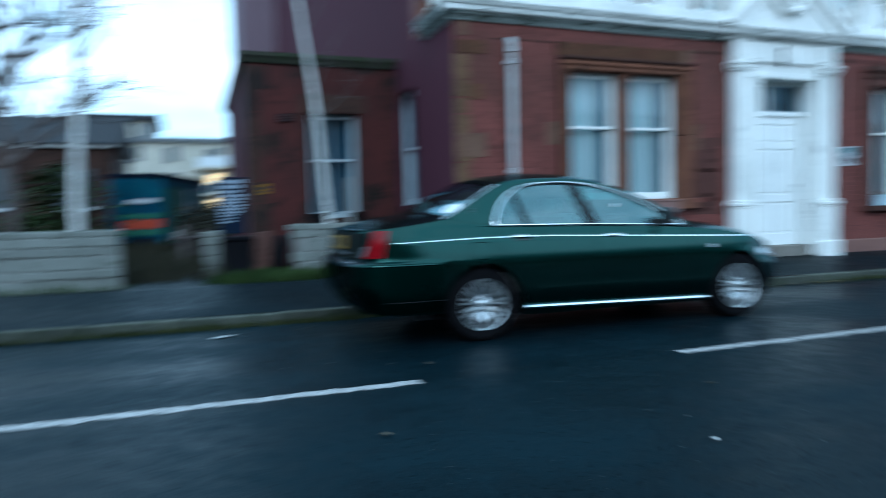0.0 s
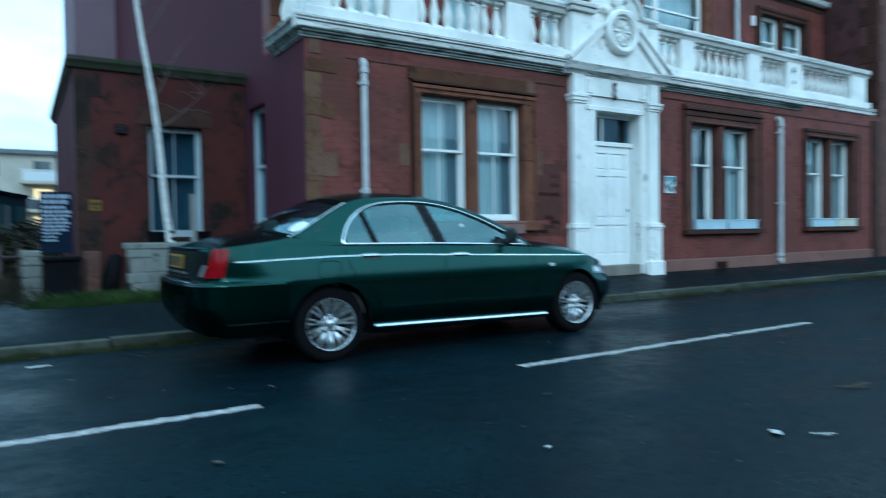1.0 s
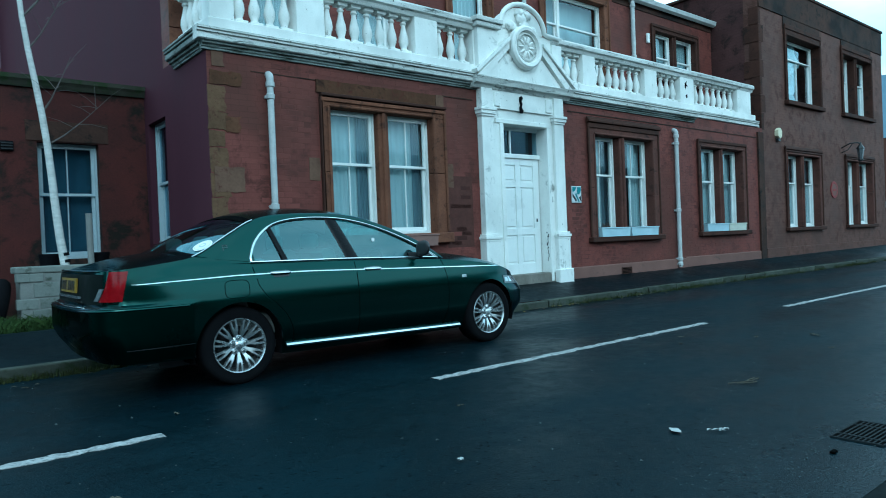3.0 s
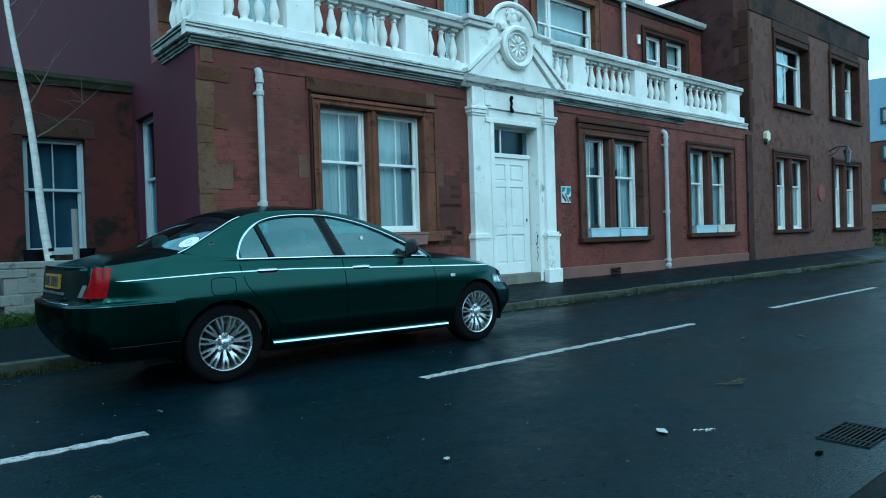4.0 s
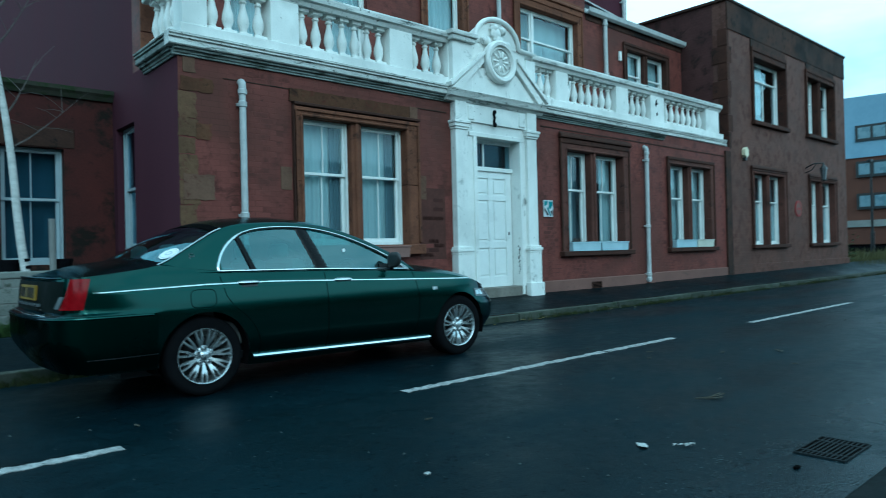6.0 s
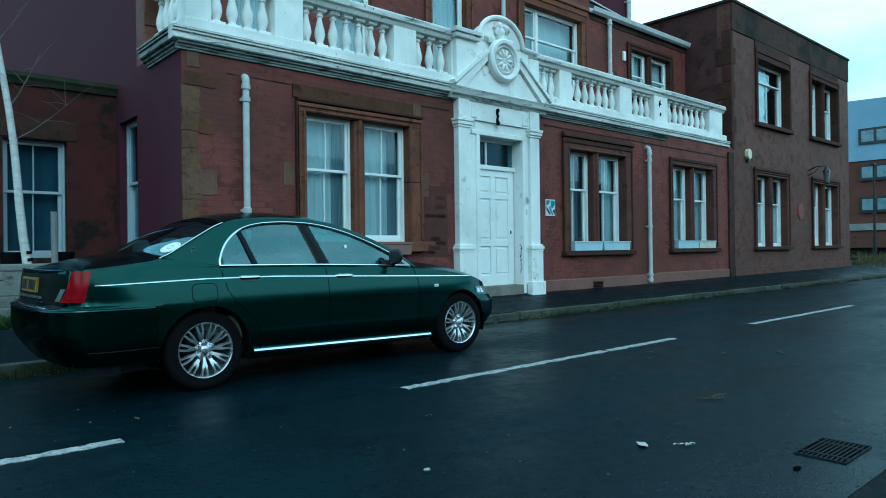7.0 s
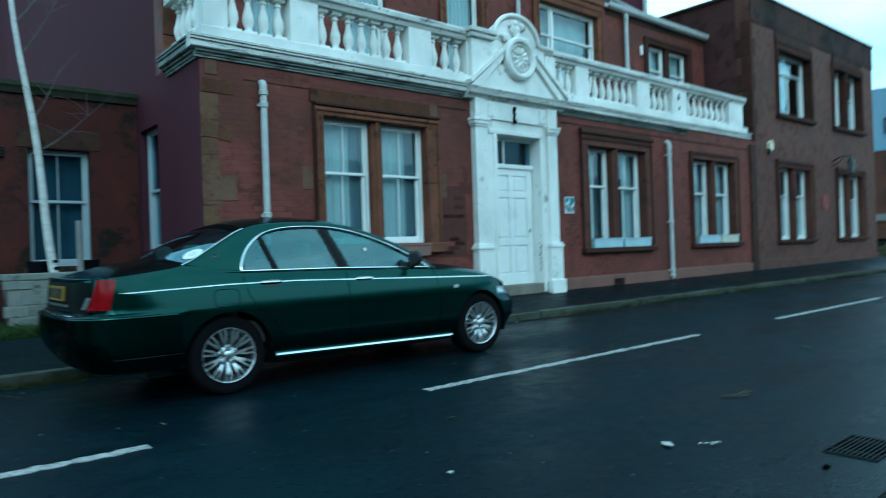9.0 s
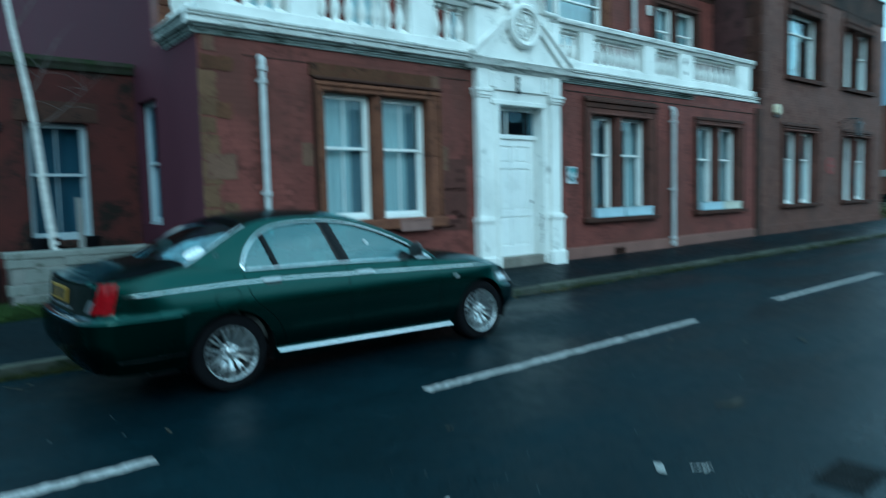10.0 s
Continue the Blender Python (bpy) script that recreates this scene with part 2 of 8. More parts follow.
    t.links.new(both.outputs["Value"], sunk.inputs[0])
    t.links.new(sound.outputs["Value"], sunk.inputs[1])
    t.links.new(sunk.outputs["Value"], tone.inputs["B"])
    gleam = t.nodes.new("ShaderNodeMapRange")
    gleam.inputs["From Min"].default_value, gleam.inputs["From Max"].default_value = 0.35, 0.65
    gleam.inputs["To Min"].default_value, gleam.inputs["To Max"].default_value = specular * 0.55, specular * 1.35
    t.links.new(grit.outputs["Fac"], gleam.inputs["Value"])
    shine = t.nodes.new("ShaderNodeMath")
    shine.operation = "MULTIPLY"
    t.links.new(gleam.outputs["Result"], shine.inputs[0])
    t.links.new(sound.outputs["Value"], shine.inputs[1])
    t.links.new(shine.outputs["Value"], b.inputs["Specular IOR Level"])
    b.inputs["Specular Tint"].default_value = (0.2, 0.83, 1.0, 1)
    relief = node(t, "ShaderNodeBump", Strength=0.2, Distance=0.005)
    coarse = node(t, "ShaderNodeTexNoise", Scale=90.0, Detail=5.0, Roughness=0.75)
    t.links.new(where.outputs["Object"], coarse.inputs["Vector"])
    height = t.nodes.new("ShaderNodeMath")
    height.operation = "ADD"
    t.links.new(stones.outputs["Distance"], height.inputs[0])
    t.links.new(coarse.outputs["Fac"], height.inputs[1])
    t.links.new(height.outputs["Value"], relief.inputs["Height"])
    t.links.new(relief.outputs["Normal"], b.inputs["Normal"])
    return m


ASPHALT = wet_road("damp_asphalt", (0.0032, 0.0076, 0.0106), 0.31, 0.58, 0.072)
PAVING = wet_road("damp_pavement", (0.0034, 0.0056, 0.0073), 0.34, 0.62, 0.075)
LINE_PAINT = surface("worn_road_paint", (0.2, 0.2, 0.195), (0.44, 0.44, 0.43), 14, 0.6, stain=(0.02, 0.023, 0.027), stain_at=0.53, grain=120, fade=(0.08, 0.085, 0.09), fade_at=0.56)
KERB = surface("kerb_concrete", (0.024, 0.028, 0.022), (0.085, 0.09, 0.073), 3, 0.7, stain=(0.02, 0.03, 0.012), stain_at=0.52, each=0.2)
# Near kerb stone, with a far darker base than KERB.
DARK_KERB = surface("dark_kerb_stone", (0.0024, 0.0044, 0.005), (0.0075, 0.0115, 0.012), 9, 0.6, stain=(0.0015, 0.0025, 0.002), stain_at=0.52, each=0.2, specular=0.04)
RED_PAINT = surface("red_painted_masonry", (0.119, 0.0385, 0.031), (0.172, 0.0575, 0.0465), 1.4, 0.66, 0.1, 0.45, 45, stain=(0.078, 0.028, 0.0225), stain_at=0.5, fade=(0.165, 0.068, 0.055), fade_at=0.6, broad=((0.096, 0.037, 0.0285), 0.5, 0.49, 0.16), specks=((0.04, 0.022, 0.018), 9.0, 0.64), courses=0.5)
RED_BRICK = surface("red_painted_brick", (0.119, 0.0385, 0.031), (0.172, 0.0575, 0.0465), 1.2, 0.64, 0.1, 0.4, 60, stain=(0.078, 0.028, 0.0225), stain_at=0.5, each=0.1, fade=(0.165, 0.068, 0.055), fade_at=0.6, broad=((0.096, 0.037, 0.0285), 0.5, 0.49, 0.16), specks=((0.04, 0.022, 0.018), 9.0, 0.64))
MAROON = surface("maroon_render", (0.052, 0.0195, 0.029), (0.07, 0.0275, 0.039), 0.9, 0.8, 0.08, 0.25, 70, streak=(1, 1, 0.4), specular=0.04)
# Purple render lightened in its colour to stand for haze.
HAZED_PURPLE = surface("haze_lightened_purple_render", (0.12, 0.085, 0.105), (0.17, 0.125, 0.15), 0.8, 0.85, 0.08, 0.2, 40, streak=(1, 1, 0.4))
EXT_PAINT = surface("dark_red_masonry", (0.031, 0.0125, 0.0112), (0.078, 0.0225, 0.0192), 1.1, 0.75, 0.1, 0.5, 40, stain=(0.014, 0.011, 0.009), stain_at=0.5, fade=(0.022, 0.014, 0.01), fade_at=0.56)
# Wing's side wall: reds near WING_PAINT at about half the base value.
SIDE_RED = surface("dull_red_side_wall", (0.044, 0.021, 0.02), (0.081, 0.037, 0.0345), 1.1, 0.75, 0.1, 0.5, 40, stain=(0.025, 0.015, 0.013), stain_at=0.52, courses=0.5)
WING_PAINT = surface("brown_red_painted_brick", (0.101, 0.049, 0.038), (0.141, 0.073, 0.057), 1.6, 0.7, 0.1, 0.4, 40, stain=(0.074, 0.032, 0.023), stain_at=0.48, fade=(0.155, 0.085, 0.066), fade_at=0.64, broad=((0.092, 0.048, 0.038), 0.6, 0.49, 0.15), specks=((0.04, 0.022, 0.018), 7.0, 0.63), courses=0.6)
SANDSTONE = surface("red_sandstone", (0.09, 0.038, 0.023), (0.175, 0.076, 0.044), 2.2, 0.8, 0.1, 0.6, 35, stain=(0.045, 0.022, 0.015), stain_at=0.54, each=0.18)
BOND_STONE = surface("bare_tan_sandstone", (0.085, 0.048, 0.032), (0.15, 0.088, 0.06), 3.0, 0.85, 0.1, 0.6, 30, stain=(0.07, 0.03, 0.02), stain_at=0.56)
QUOIN_STONE = surface("eroded_corner_sandstone", (0.058, 0.027, 0.014), (0.105, 0.052, 0.029), 4.0, 0.85, 0.1, 0.9, 22, stain=(0.085, 0.025, 0.018), stain_at=0.53, each=0.25, fade=(0.035, 0.018, 0.012), fade_at=0.55)
STEP_STONE = surface("worn_step_stone", (0.13, 0.12, 0.1), (0.24, 0.22, 0.19), 4, 0.8, bump=0.4, stain=(0.06, 0.06, 0.05), stain_at=0.58)
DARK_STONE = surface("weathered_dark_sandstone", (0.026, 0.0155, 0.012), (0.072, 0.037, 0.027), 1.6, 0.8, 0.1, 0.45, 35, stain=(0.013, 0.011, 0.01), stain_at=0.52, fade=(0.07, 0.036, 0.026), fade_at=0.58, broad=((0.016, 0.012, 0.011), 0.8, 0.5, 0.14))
WING_STONE = surface("weathered_brown_sandstone", (0.032, 0.015, 0.011), (0.068, 0.031, 0.022), 1.8, 0.8, 0.1, 0.5, 35, stain=(0.02, 0.013, 0.011), stain_at=0.54)
JAMB_STONE = surface("brown_red_dressed_stone", (0.058, 0.027, 0.021), (0.118, 0.053, 0.041), 2.0, 0.8, 0.1, 0.5, 35, stain=(0.032, 0.018, 0.015), stain_at=0.56)
PLINTH = surface("pink_plinth_render", (0.13, 0.07, 0.058), (0.2, 0.11, 0.09), 1.5, 0.75, stain=(0.09, 0.06, 0.05), stain_at=0.57)
DARK_MOSS = surface("dark_mossy_coping", (0.022, 0.024, 0.017), (0.055, 0.054, 0.04), 2, 0.85, bump=0.5, stain=(0.025, 0.038, 0.015), stain_at=0.5)
WHITE_STONE = surface("white_painted_stone", (0.7, 0.7, 0.665), (0.88, 0.88, 0.84), 2.2, 0.55, 0.1, 0.35, 50, streak=(1, 1, 0.5), stain=(0.2, 0.21, 0.19), stain_at=0.6, fade=(0.36, 0.38, 0.36), fade_at=0.6, broad=((0.62, 0.63, 0.6), 1.1, 0.52, 0.2), specks=((0.1, 0.1, 0.085), 14.0, 0.65))
GREY_LEDGE = surface("dirty_white_moulding", (0.35, 0.355, 0.335), (0.73, 0.735, 0.7), 2.5, 0.6, 0.1, 0.35, 45, streak=(0.35, 1, 2.5), stain=(0.09, 0.1, 0.09), stain_at=0.54, specks=((0.05, 0.055, 0.045), 12.0, 0.6))
# Base grey well below GREY_LEDGE, with random stains on top.
BED_GREY = surface("stained_grey_moulding", (0.112, 0.13, 0.12), (0.29, 0.315, 0.3), 2.0, 0.7, 0.1, 0.3, 45, streak=(0.4, 1, 2.0), stain=(0.035, 0.042, 0.03), stain_at=0.5)
OCHRE_STONE = surface("ochre_corner_stone", (0.075, 0.043, 0.023), (0.135, 0.08, 0.046), 5.0, 0.85, 0.1, 0.8, 24, stain=(0.07, 0.026, 0.02), stain_at=0.55, fade=(0.045, 0.026, 0.017), fade_at=0.56, each=0.15)
# WHITE_WOOD at about half value and bluer, for extension and side windows.
DIM_WOOD = surface("dull_blue_white_wood", (0.32, 0.38, 0.41), (0.44, 0.5, 0.53), 3, 0.45, 0.08, 0.08, 80)
WHITE_WOOD = surface("white_gloss_wood", (0.7, 0.71, 0.69), (0.83, 0.84, 0.81), 3, 0.35, 0.08, 0.08, 80)
DOOR_WHITE = surface("white_door_paint", (0.74, 0.75, 0.73), (0.85, 0.86, 0.83), 2, 0.32, 0.08, 0.06, 60, stain=(0.5, 0.5, 0.48), stain_at=0.72)
PIPE_GREY = surface("pale_painted_iron", (0.4, 0.41, 0.41), (0.56, 0.57, 0.56), 5, 0.5, 0.1, 0.15, 60, stain=(0.2, 0.17, 0.14), stain_at=0.68)
BLUE_BOX = surface("pale_blue_planter", (0.38, 0.5, 0.56), (0.5, 0.62, 0.68), 4, 0.5, stain=(0.25, 0.3, 0.3), stain_at=0.68)
CREAM_BOX = surface("cream_planter", (0.5, 0.5, 0.42), (0.62, 0.62, 0.53), 5, 0.55, stain=(0.3, 0.27, 0.2), stain_at=0.6)
PINK_BOX = surface("faded_terracotta_trough", (0.17, 0.1, 0.085), (0.24, 0.145, 0.125), 4, 0.7)
SOIL = surface("potting_soil", (0.02, 0.015, 0.01), (0.05, 0.035, 0.02), 30, 0.95, bump=0.6)
CURTAIN = surface("net_curtain", (0.36, 0.46, 0.49), (0.5, 0.6, 0.63), 2, 0.9, bump=0.1, streak=(6, 6, 0.3))
DARK_BLIND = surface("dark_blue_blind", (0.06, 0.095, 0.125), (0.085, 0.125, 0.155), 2, 0.9, bump=0.05)
BLUE_CURTAIN = surface("grey_blue_curtain", (0.09, 0.13, 0.16), (0.17, 0.23, 0.27), 2, 0.9, bump=0.1, streak=(6, 6, 0.3))
ROOM = surface("dim_room_wall", (0.16, 0.15, 0.14), (0.22, 0.2, 0.19), 1, 0.9, bump=0.05)
WINDOW_GLASS = glass("window_glass", (0.95, 0.98, 0.98), 0.97, 0.02, 0.03)
REAR_GLASS = glass("rear_glass", (0.5, 0.75, 0.8), 0.6, 0.01, 0.07, (0.6, 0.85, 0.95))
DARK_PANE = glass("dark_pane", (0.8, 0.9, 0.95), 0.9, 0.02, 0.02, (0.5, 0.68, 0.8))
CAR_GLASS = glass("car_glass", (0.5, 0.78, 0.78), 0.6, 0.01, 0.16, (0.62, 0.9, 0.92))
BODY_GREEN = surface("dark_green_metallic_paint", (0.0075, 0.0355, 0.028), (0.0105, 0.046, 0.0365), 1.6, 0.22, 0.04, 0.0, 400, metal=0.97, coat=0.4, coat_rough=0.14, rim=(0.12, 0.4, 0.5))
# Body green darkened to carry the bumper's dark reflections in its colour.
SHADED_BUMPER_GREEN = surface("shaded_bumper_green", (0.0016, 0.0175, 0.0135), (0.0022, 0.0225, 0.017), 2.0, 0.28, 0.03, 0.0, 300, metal=0.95, coat=0.15, rim=(0.06, 0.2, 0.24))
RECESS_SHADE = surface("recess_shade", (0.002, 0.0045, 0.004), (0.004, 0.007, 0.006), 6, 0.7, bump=0.1, specular=0.06)
CHROME = surface("chrome_trim", (0.72, 0.74, 0.75), (0.8, 0.82, 0.82), 6, 0.12, 0.04, 0.0, 60, metal=1.0)
ALLOY = surface("silver_alloy", (0.55, 0.57, 0.58), (0.68, 0.7, 0.7), 10, 0.3, 0.08, 0.05, 60, metal=0.9)
CAST_IRON = surface("wet_cast_iron", (0.008, 0.01, 0.011), (0.018, 0.021, 0.023), 12, 0.6, bump=0.2, specular=0.1)
BARE_BRICK = surface("bare_dark_brick", (0.042, 0.019, 0.016), (0.075, 0.031, 0.025), 5, 0.85, bump=0.4, each=0.25)
PALE_MORTAR = surface("pale_mortar", (0.06, 0.026, 0.021), (0.095, 0.042, 0.034), 8, 0.9, bump=0.3)
DARK_METAL = surface("dark_metal", (0.02, 0.02, 0.022), (0.05, 0.05, 0.052), 8, 0.5, metal=0.6)
RUBBER = surface("tyre_rubber", (0.004, 0.004, 0.005), (0.008, 0.008, 0.009), 8, 0.85, bump=0.15, specular=0.04)
BLACK_TRIM = surface("black_trim", (0.008, 0.009, 0.01), (0.015, 0.016, 0.017), 6, 0.4, bump=0.05)
POST_BLACK = surface("gloss_black_post", (0.002, 0.0022, 0.003), (0.004, 0.0042, 0.005), 6, 0.25, bump=0.0, specular=0.12)
TAIL_RED = surface("red_lamp_lens", (0.13, 0.001, 0.003), (0.24, 0.003, 0.008), 14, 0.14, 0.03, 0.1, 40, coat=0.0, specular=0.25)
SATIN_CHROME = surface("satin_chrome", (0.75, 0.77, 0.78), (0.85, 0.87, 0.87), 6, 0.42, 0.04, 0.0, 60, metal=1.0)
SMOKED_LENS = surface("smoked_lamp_lens", (0.06, 0.07, 0.075), (0.12, 0.13, 0.14), 20, 0.25, 0.03, 0.05, 60)
LENS_CLEAR = surface("clear_lamp_lens", (0.45, 0.48, 0.5), (0.65, 0.68, 0.7), 20, 0.1, 0.03, 0.05, 60, metal=0.6, coat=1.0)
PLATE = surface("yellow_plate", (0.19, 0.12, 0.01), (0.25, 0.16, 0.015), 8, 0.4, bump=0.02)
LEATHER = surface("pale_grey_leather", (0.22, 0.23, 0.22), (0.3, 0.31, 0.29), 6, 0.55, bump=0.15)
STICKER = surface("white_sticker", (0.75, 0.78, 0.78), (0.82, 0.84, 0.84), 9, 0.4, bump=0.0)
STICKER_INK = surface("grey_ink", (0.4, 0.45, 0.48), (0.5, 0.55, 0.57), 9, 0.5, bump=0.0)
BIRCH = surface("birch_bark", (0.42, 0.42, 0.4), (0.68, 0.67, 0.64), 5, 0.8, 0.1, 0.4, 40, streak=(1, 1, 4), stain=(0.06, 0.055, 0.05), stain_at=0.66)
TWIG = surface("twig_bark", (0.07, 0.06, 0.055), (0.14, 0.12, 0.115), 8, 0.85)
VERGE = surface("wet_verge_grass", (0.014, 0.03, 0.007), (0.048, 0.074, 0.019), 3, 0.7, bump=0.0)
GRASS = surface("rough_grass", (0.011, 0.023, 0.006), (0.036, 0.055, 0.015), 3, 0.8, bump=0.0)
WEED = surface("gutter_weed", (0.012, 0.02, 0.006), (0.06, 0.065, 0.022), 5, 0.8, bump=0.0)
DRY_GRASS = surface("dry_verge_grass", (0.06, 0.062, 0.025), (0.14, 0.13, 0.06), 3, 0.85, bump=0.0)
EARTH = surface("damp_earth", (0.014, 0.013, 0.01), (0.04, 0.037, 0.028), 0.8, 0.9, bump=0.5, stain=(0.015, 0.028, 0.008), stain_at=0.5)
WHITEWASH = surface("whitewashed_block", (0.13, 0.14, 0.125), (0.22, 0.23, 0.21), 2.2, 0.85, bump=0.7, stain=(0.06, 0.066, 0.05), stain_at=0.54, each=0.1)
MORTAR = surface("grey_mortar", (0.14, 0.14, 0.13), (0.24, 0.24, 0.22), 4, 0.9, bump=0.4)
BLACK_PLASTIC = surface("black_plastic", (0.003, 0.003, 0.004), (0.007, 0.007, 0.009), 4, 0.7, bump=0.15, specular=0.05)
BRUSH = surface("dead_brush", (0.012, 0.013, 0.008), (0.045, 0.042, 0.026), 3, 0.85, bump=0.0)
PIT_BLACK = surface("pit_black", (0.0008, 0.0008, 0.0009), (0.0015, 0.0015, 0.0016), 9, 0.9, bump=0.2, specular=0.02)
BOARD_BLUE = surface("dark_blue_board", (0.005, 0.009, 0.02), (0.009, 0.015, 0.03), 3, 0.7, bump=0.05, specular=0.06)
LETTER_GREY = surface("weathered_sign_lettering", (0.2, 0.24, 0.3), (0.32, 0.37, 0.44), 9, 0.6, bump=0.02)
BOARD_WHITE = surface("sign_white", (0.5, 0.53, 0.56), (0.65, 0.68, 0.7), 4, 0.5, bump=0.02)
SIGN_YELLOW = surface("sign_yellow", (0.14, 0.075, 0.006), (0.2, 0.11, 0.012), 6, 0.5, bump=0.02)
SIGN_RED = surface("sign_red", (0.16, 0.02, 0.02), (0.24, 0.035, 0.035), 6, 0.5, bump=0.02)
SIGN_TEAL = surface("sign_teal", (0.02, 0.16, 0.18), (0.04, 0.22, 0.24), 6, 0.4, bump=0.02)
ALARM = surface("alarm_yellowed_plastic", (0.6, 0.54, 0.36), (0.7, 0.64, 0.46), 6, 0.4, bump=0.02)
SLATE = surface("slate", (0.018, 0.02, 0.023), (0.045, 0.047, 0.052), 3, 0.75, bump=0.3, specular=0.08)
CREAM = surface("cream_render", (0.34, 0.33, 0.28), (0.48, 0.46, 0.4), 0.5, 0.85, bump=0.05, grain=8)
FLAT_ROOF = surface("grey_roof_edge", (0.1, 0.11, 0.12), (0.16, 0.17, 0.18), 0.5, 0.7, bump=0.0)
LIT_WINDOW = glow("lit_window", (1.0, 0.66, 0.3), 0.7)
DIM_WINDOW = surface("dark_far_glazing", (0.05, 0.06, 0.07), (0.1, 0.12, 0.13), 0.6, 0.15, bump=0.0)
BLUE_CLAD = surface("blue_grey_cladding", (0.2, 0.29, 0.38), (0.25, 0.35, 0.45), 0.3, 0.5, bump=0.0, grain=6)
BROWN_BRICK = surface("brown_far_brick", (0.08, 0.036, 0.026), (0.115, 0.052, 0.037), 0.5, 0.85, bump=0.1, grain=12)
FAR_PANE = surface("far_dull_pane", (0.11, 0.17, 0.21), (0.2, 0.27, 0.31), 1.5, 0.3, bump=0.0)
GRIT = surface("pale_road_grit", (0.02, 0.026, 0.028), (0.085, 0.1, 0.1), 60, 0.5, bump=0.0)
FAR_WHITE = surface("far_white_render", (0.5, 0.53, 0.55), (0.6, 0.63, 0.65), 0.3, 0.8, bump=0.0)
PAINTED_STEEL = surface("mural_blue_steel", (0.012, 0.06, 0.14), (0.03, 0.16, 0.2), 1.2, 0.5, bump=0.1, grain=8)
MURAL_RED = surface("mural_red", (0.4, 0.04, 0.02), (0.5, 0.1, 0.05), 3, 0.5, bump=0.0)
MURAL_TEAL = surface("mural_teal", (0.08, 0.22, 0.22), (0.14, 0.3, 0.3), 3, 0.6, bump=0.0)
MURAL_GREEN = surface("mural_green", (0.03, 0.12, 0.08), (0.06, 0.18, 0.12), 3, 0.5, bump=0.0)
CONCRETE = surface("grey_concrete", (0.16, 0.16, 0.15), (0.26, 0.26, 0.25), 2, 0.85, bump=0.3)
PAPER = surface("litter_paper", (0.28, 0.29, 0.28), (0.5, 0.51, 0.5), 20, 0.8, bump=0.2)
GOLD_LEAF = surface("yellowed_leaf", (0.14, 0.11, 0.045), (0.26, 0.21, 0.1), 20, 0.8, bump=0.1, each=0.4)
LEAF = surface("fallen_leaf", (0.055, 0.05, 0.036), (0.115, 0.105, 0.08), 20, 0.8, bump=0.1, each=0.4)


# ---- building helpers ----
ORIGIN = {}


def thing(name, at, label, category, group="", kind=""):
    ob = new(name)
    ob.empty_display_size = 0.1
    ob.location = at
    ORIGIN[ob.name] = Vector(at)
    return tagged(ob, label, category, group, kind)


def finish(bm, material, name, origin, smooth=False):
    for v in bm.verts:
        v.co -= origin
    bmesh.ops.recalc_face_normals(bm, faces=bm.faces[:])
    me = bpy.data.meshes.new(name)
    bm.to_mesh(me)
    bm.free()
    me.materials.append(material)
    if smooth:
        me.shade_smooth()
    return me


def part(name, bm, material, parent, label="", smooth=False, sharp=None):
    """Links a bmesh, given in world places, as one mesh under a thing or a part."""
    origin = ORIGIN[parent.name]
    me = finish(bm, material, name, origin, smooth)
    if sharp:
        me.set_sharp_from_angle(angle=radians(sharp))
    ob = new(name, me)
    ob.parent = parent
    ORIGIN[ob.name] = origin
    return tagged(ob, label) if label else ob


def solid(name, bm, material, label, category, kind="", group="", smooth=False, sharp=None):
    """A thing or a piece of the setting that is one mesh."""
    me = finish(bm, material, name, Vector((0, 0, 0)), smooth)
    if sharp:
        me.set_sharp_from_angle(angle=radians(sharp))
    ob = new(name, me)
    ORIGIN[ob.name] = Vector((0, 0, 0))
    return tagged(ob, label, category, group, kind)


def box(bm, x0, x1, y0, y1, z0, z1, bevel=0.0):
    vs = [bm.verts.new((x, y, z)) for x in (x0, x1) for y in (y0, y1) for z in (z0, z1)]
    fs = [bm.faces.new([vs[i] for i in q]) for q in ((0, 1, 3, 2), (4, 6, 7, 5), (0, 4, 5, 1), (2, 3, 7, 6), (0, 2, 6, 4), (1, 5, 7, 3))]
    if bevel:
        es = list({e for f in fs for e in f.edges})
        bmesh.ops.bevel(bm, geom=es, offset=bevel, segments=2, affect="EDGES", profile=0.5)
    return bm


def boxed(x0, x1, y0, y1, z0, z1, bevel=0.0):
    return box(bmesh.new(), x0, x1, y0, y1, z0, z1, bevel)


def lathe(bm, profile, turn, steps=16):
    """Sweeps (radius, height) round an axis; turn maps (x, y, height) to a place."""
    rings = [[bm.verts.new(turn(r * math.cos(a), r * math.sin(a), h)) for a in (2 * math.pi * k / steps for k in range(steps))] for r, h in profile]
    for a, b in zip(rings, rings[1:]):
        for k in range(steps):
            bm.faces.new((a[k], a[(k + 1) % steps], b[(k + 1) % steps], b[k]))
    bm.faces.new(rings[0][::-1]), bm.faces.new(rings[-1])
    return bm


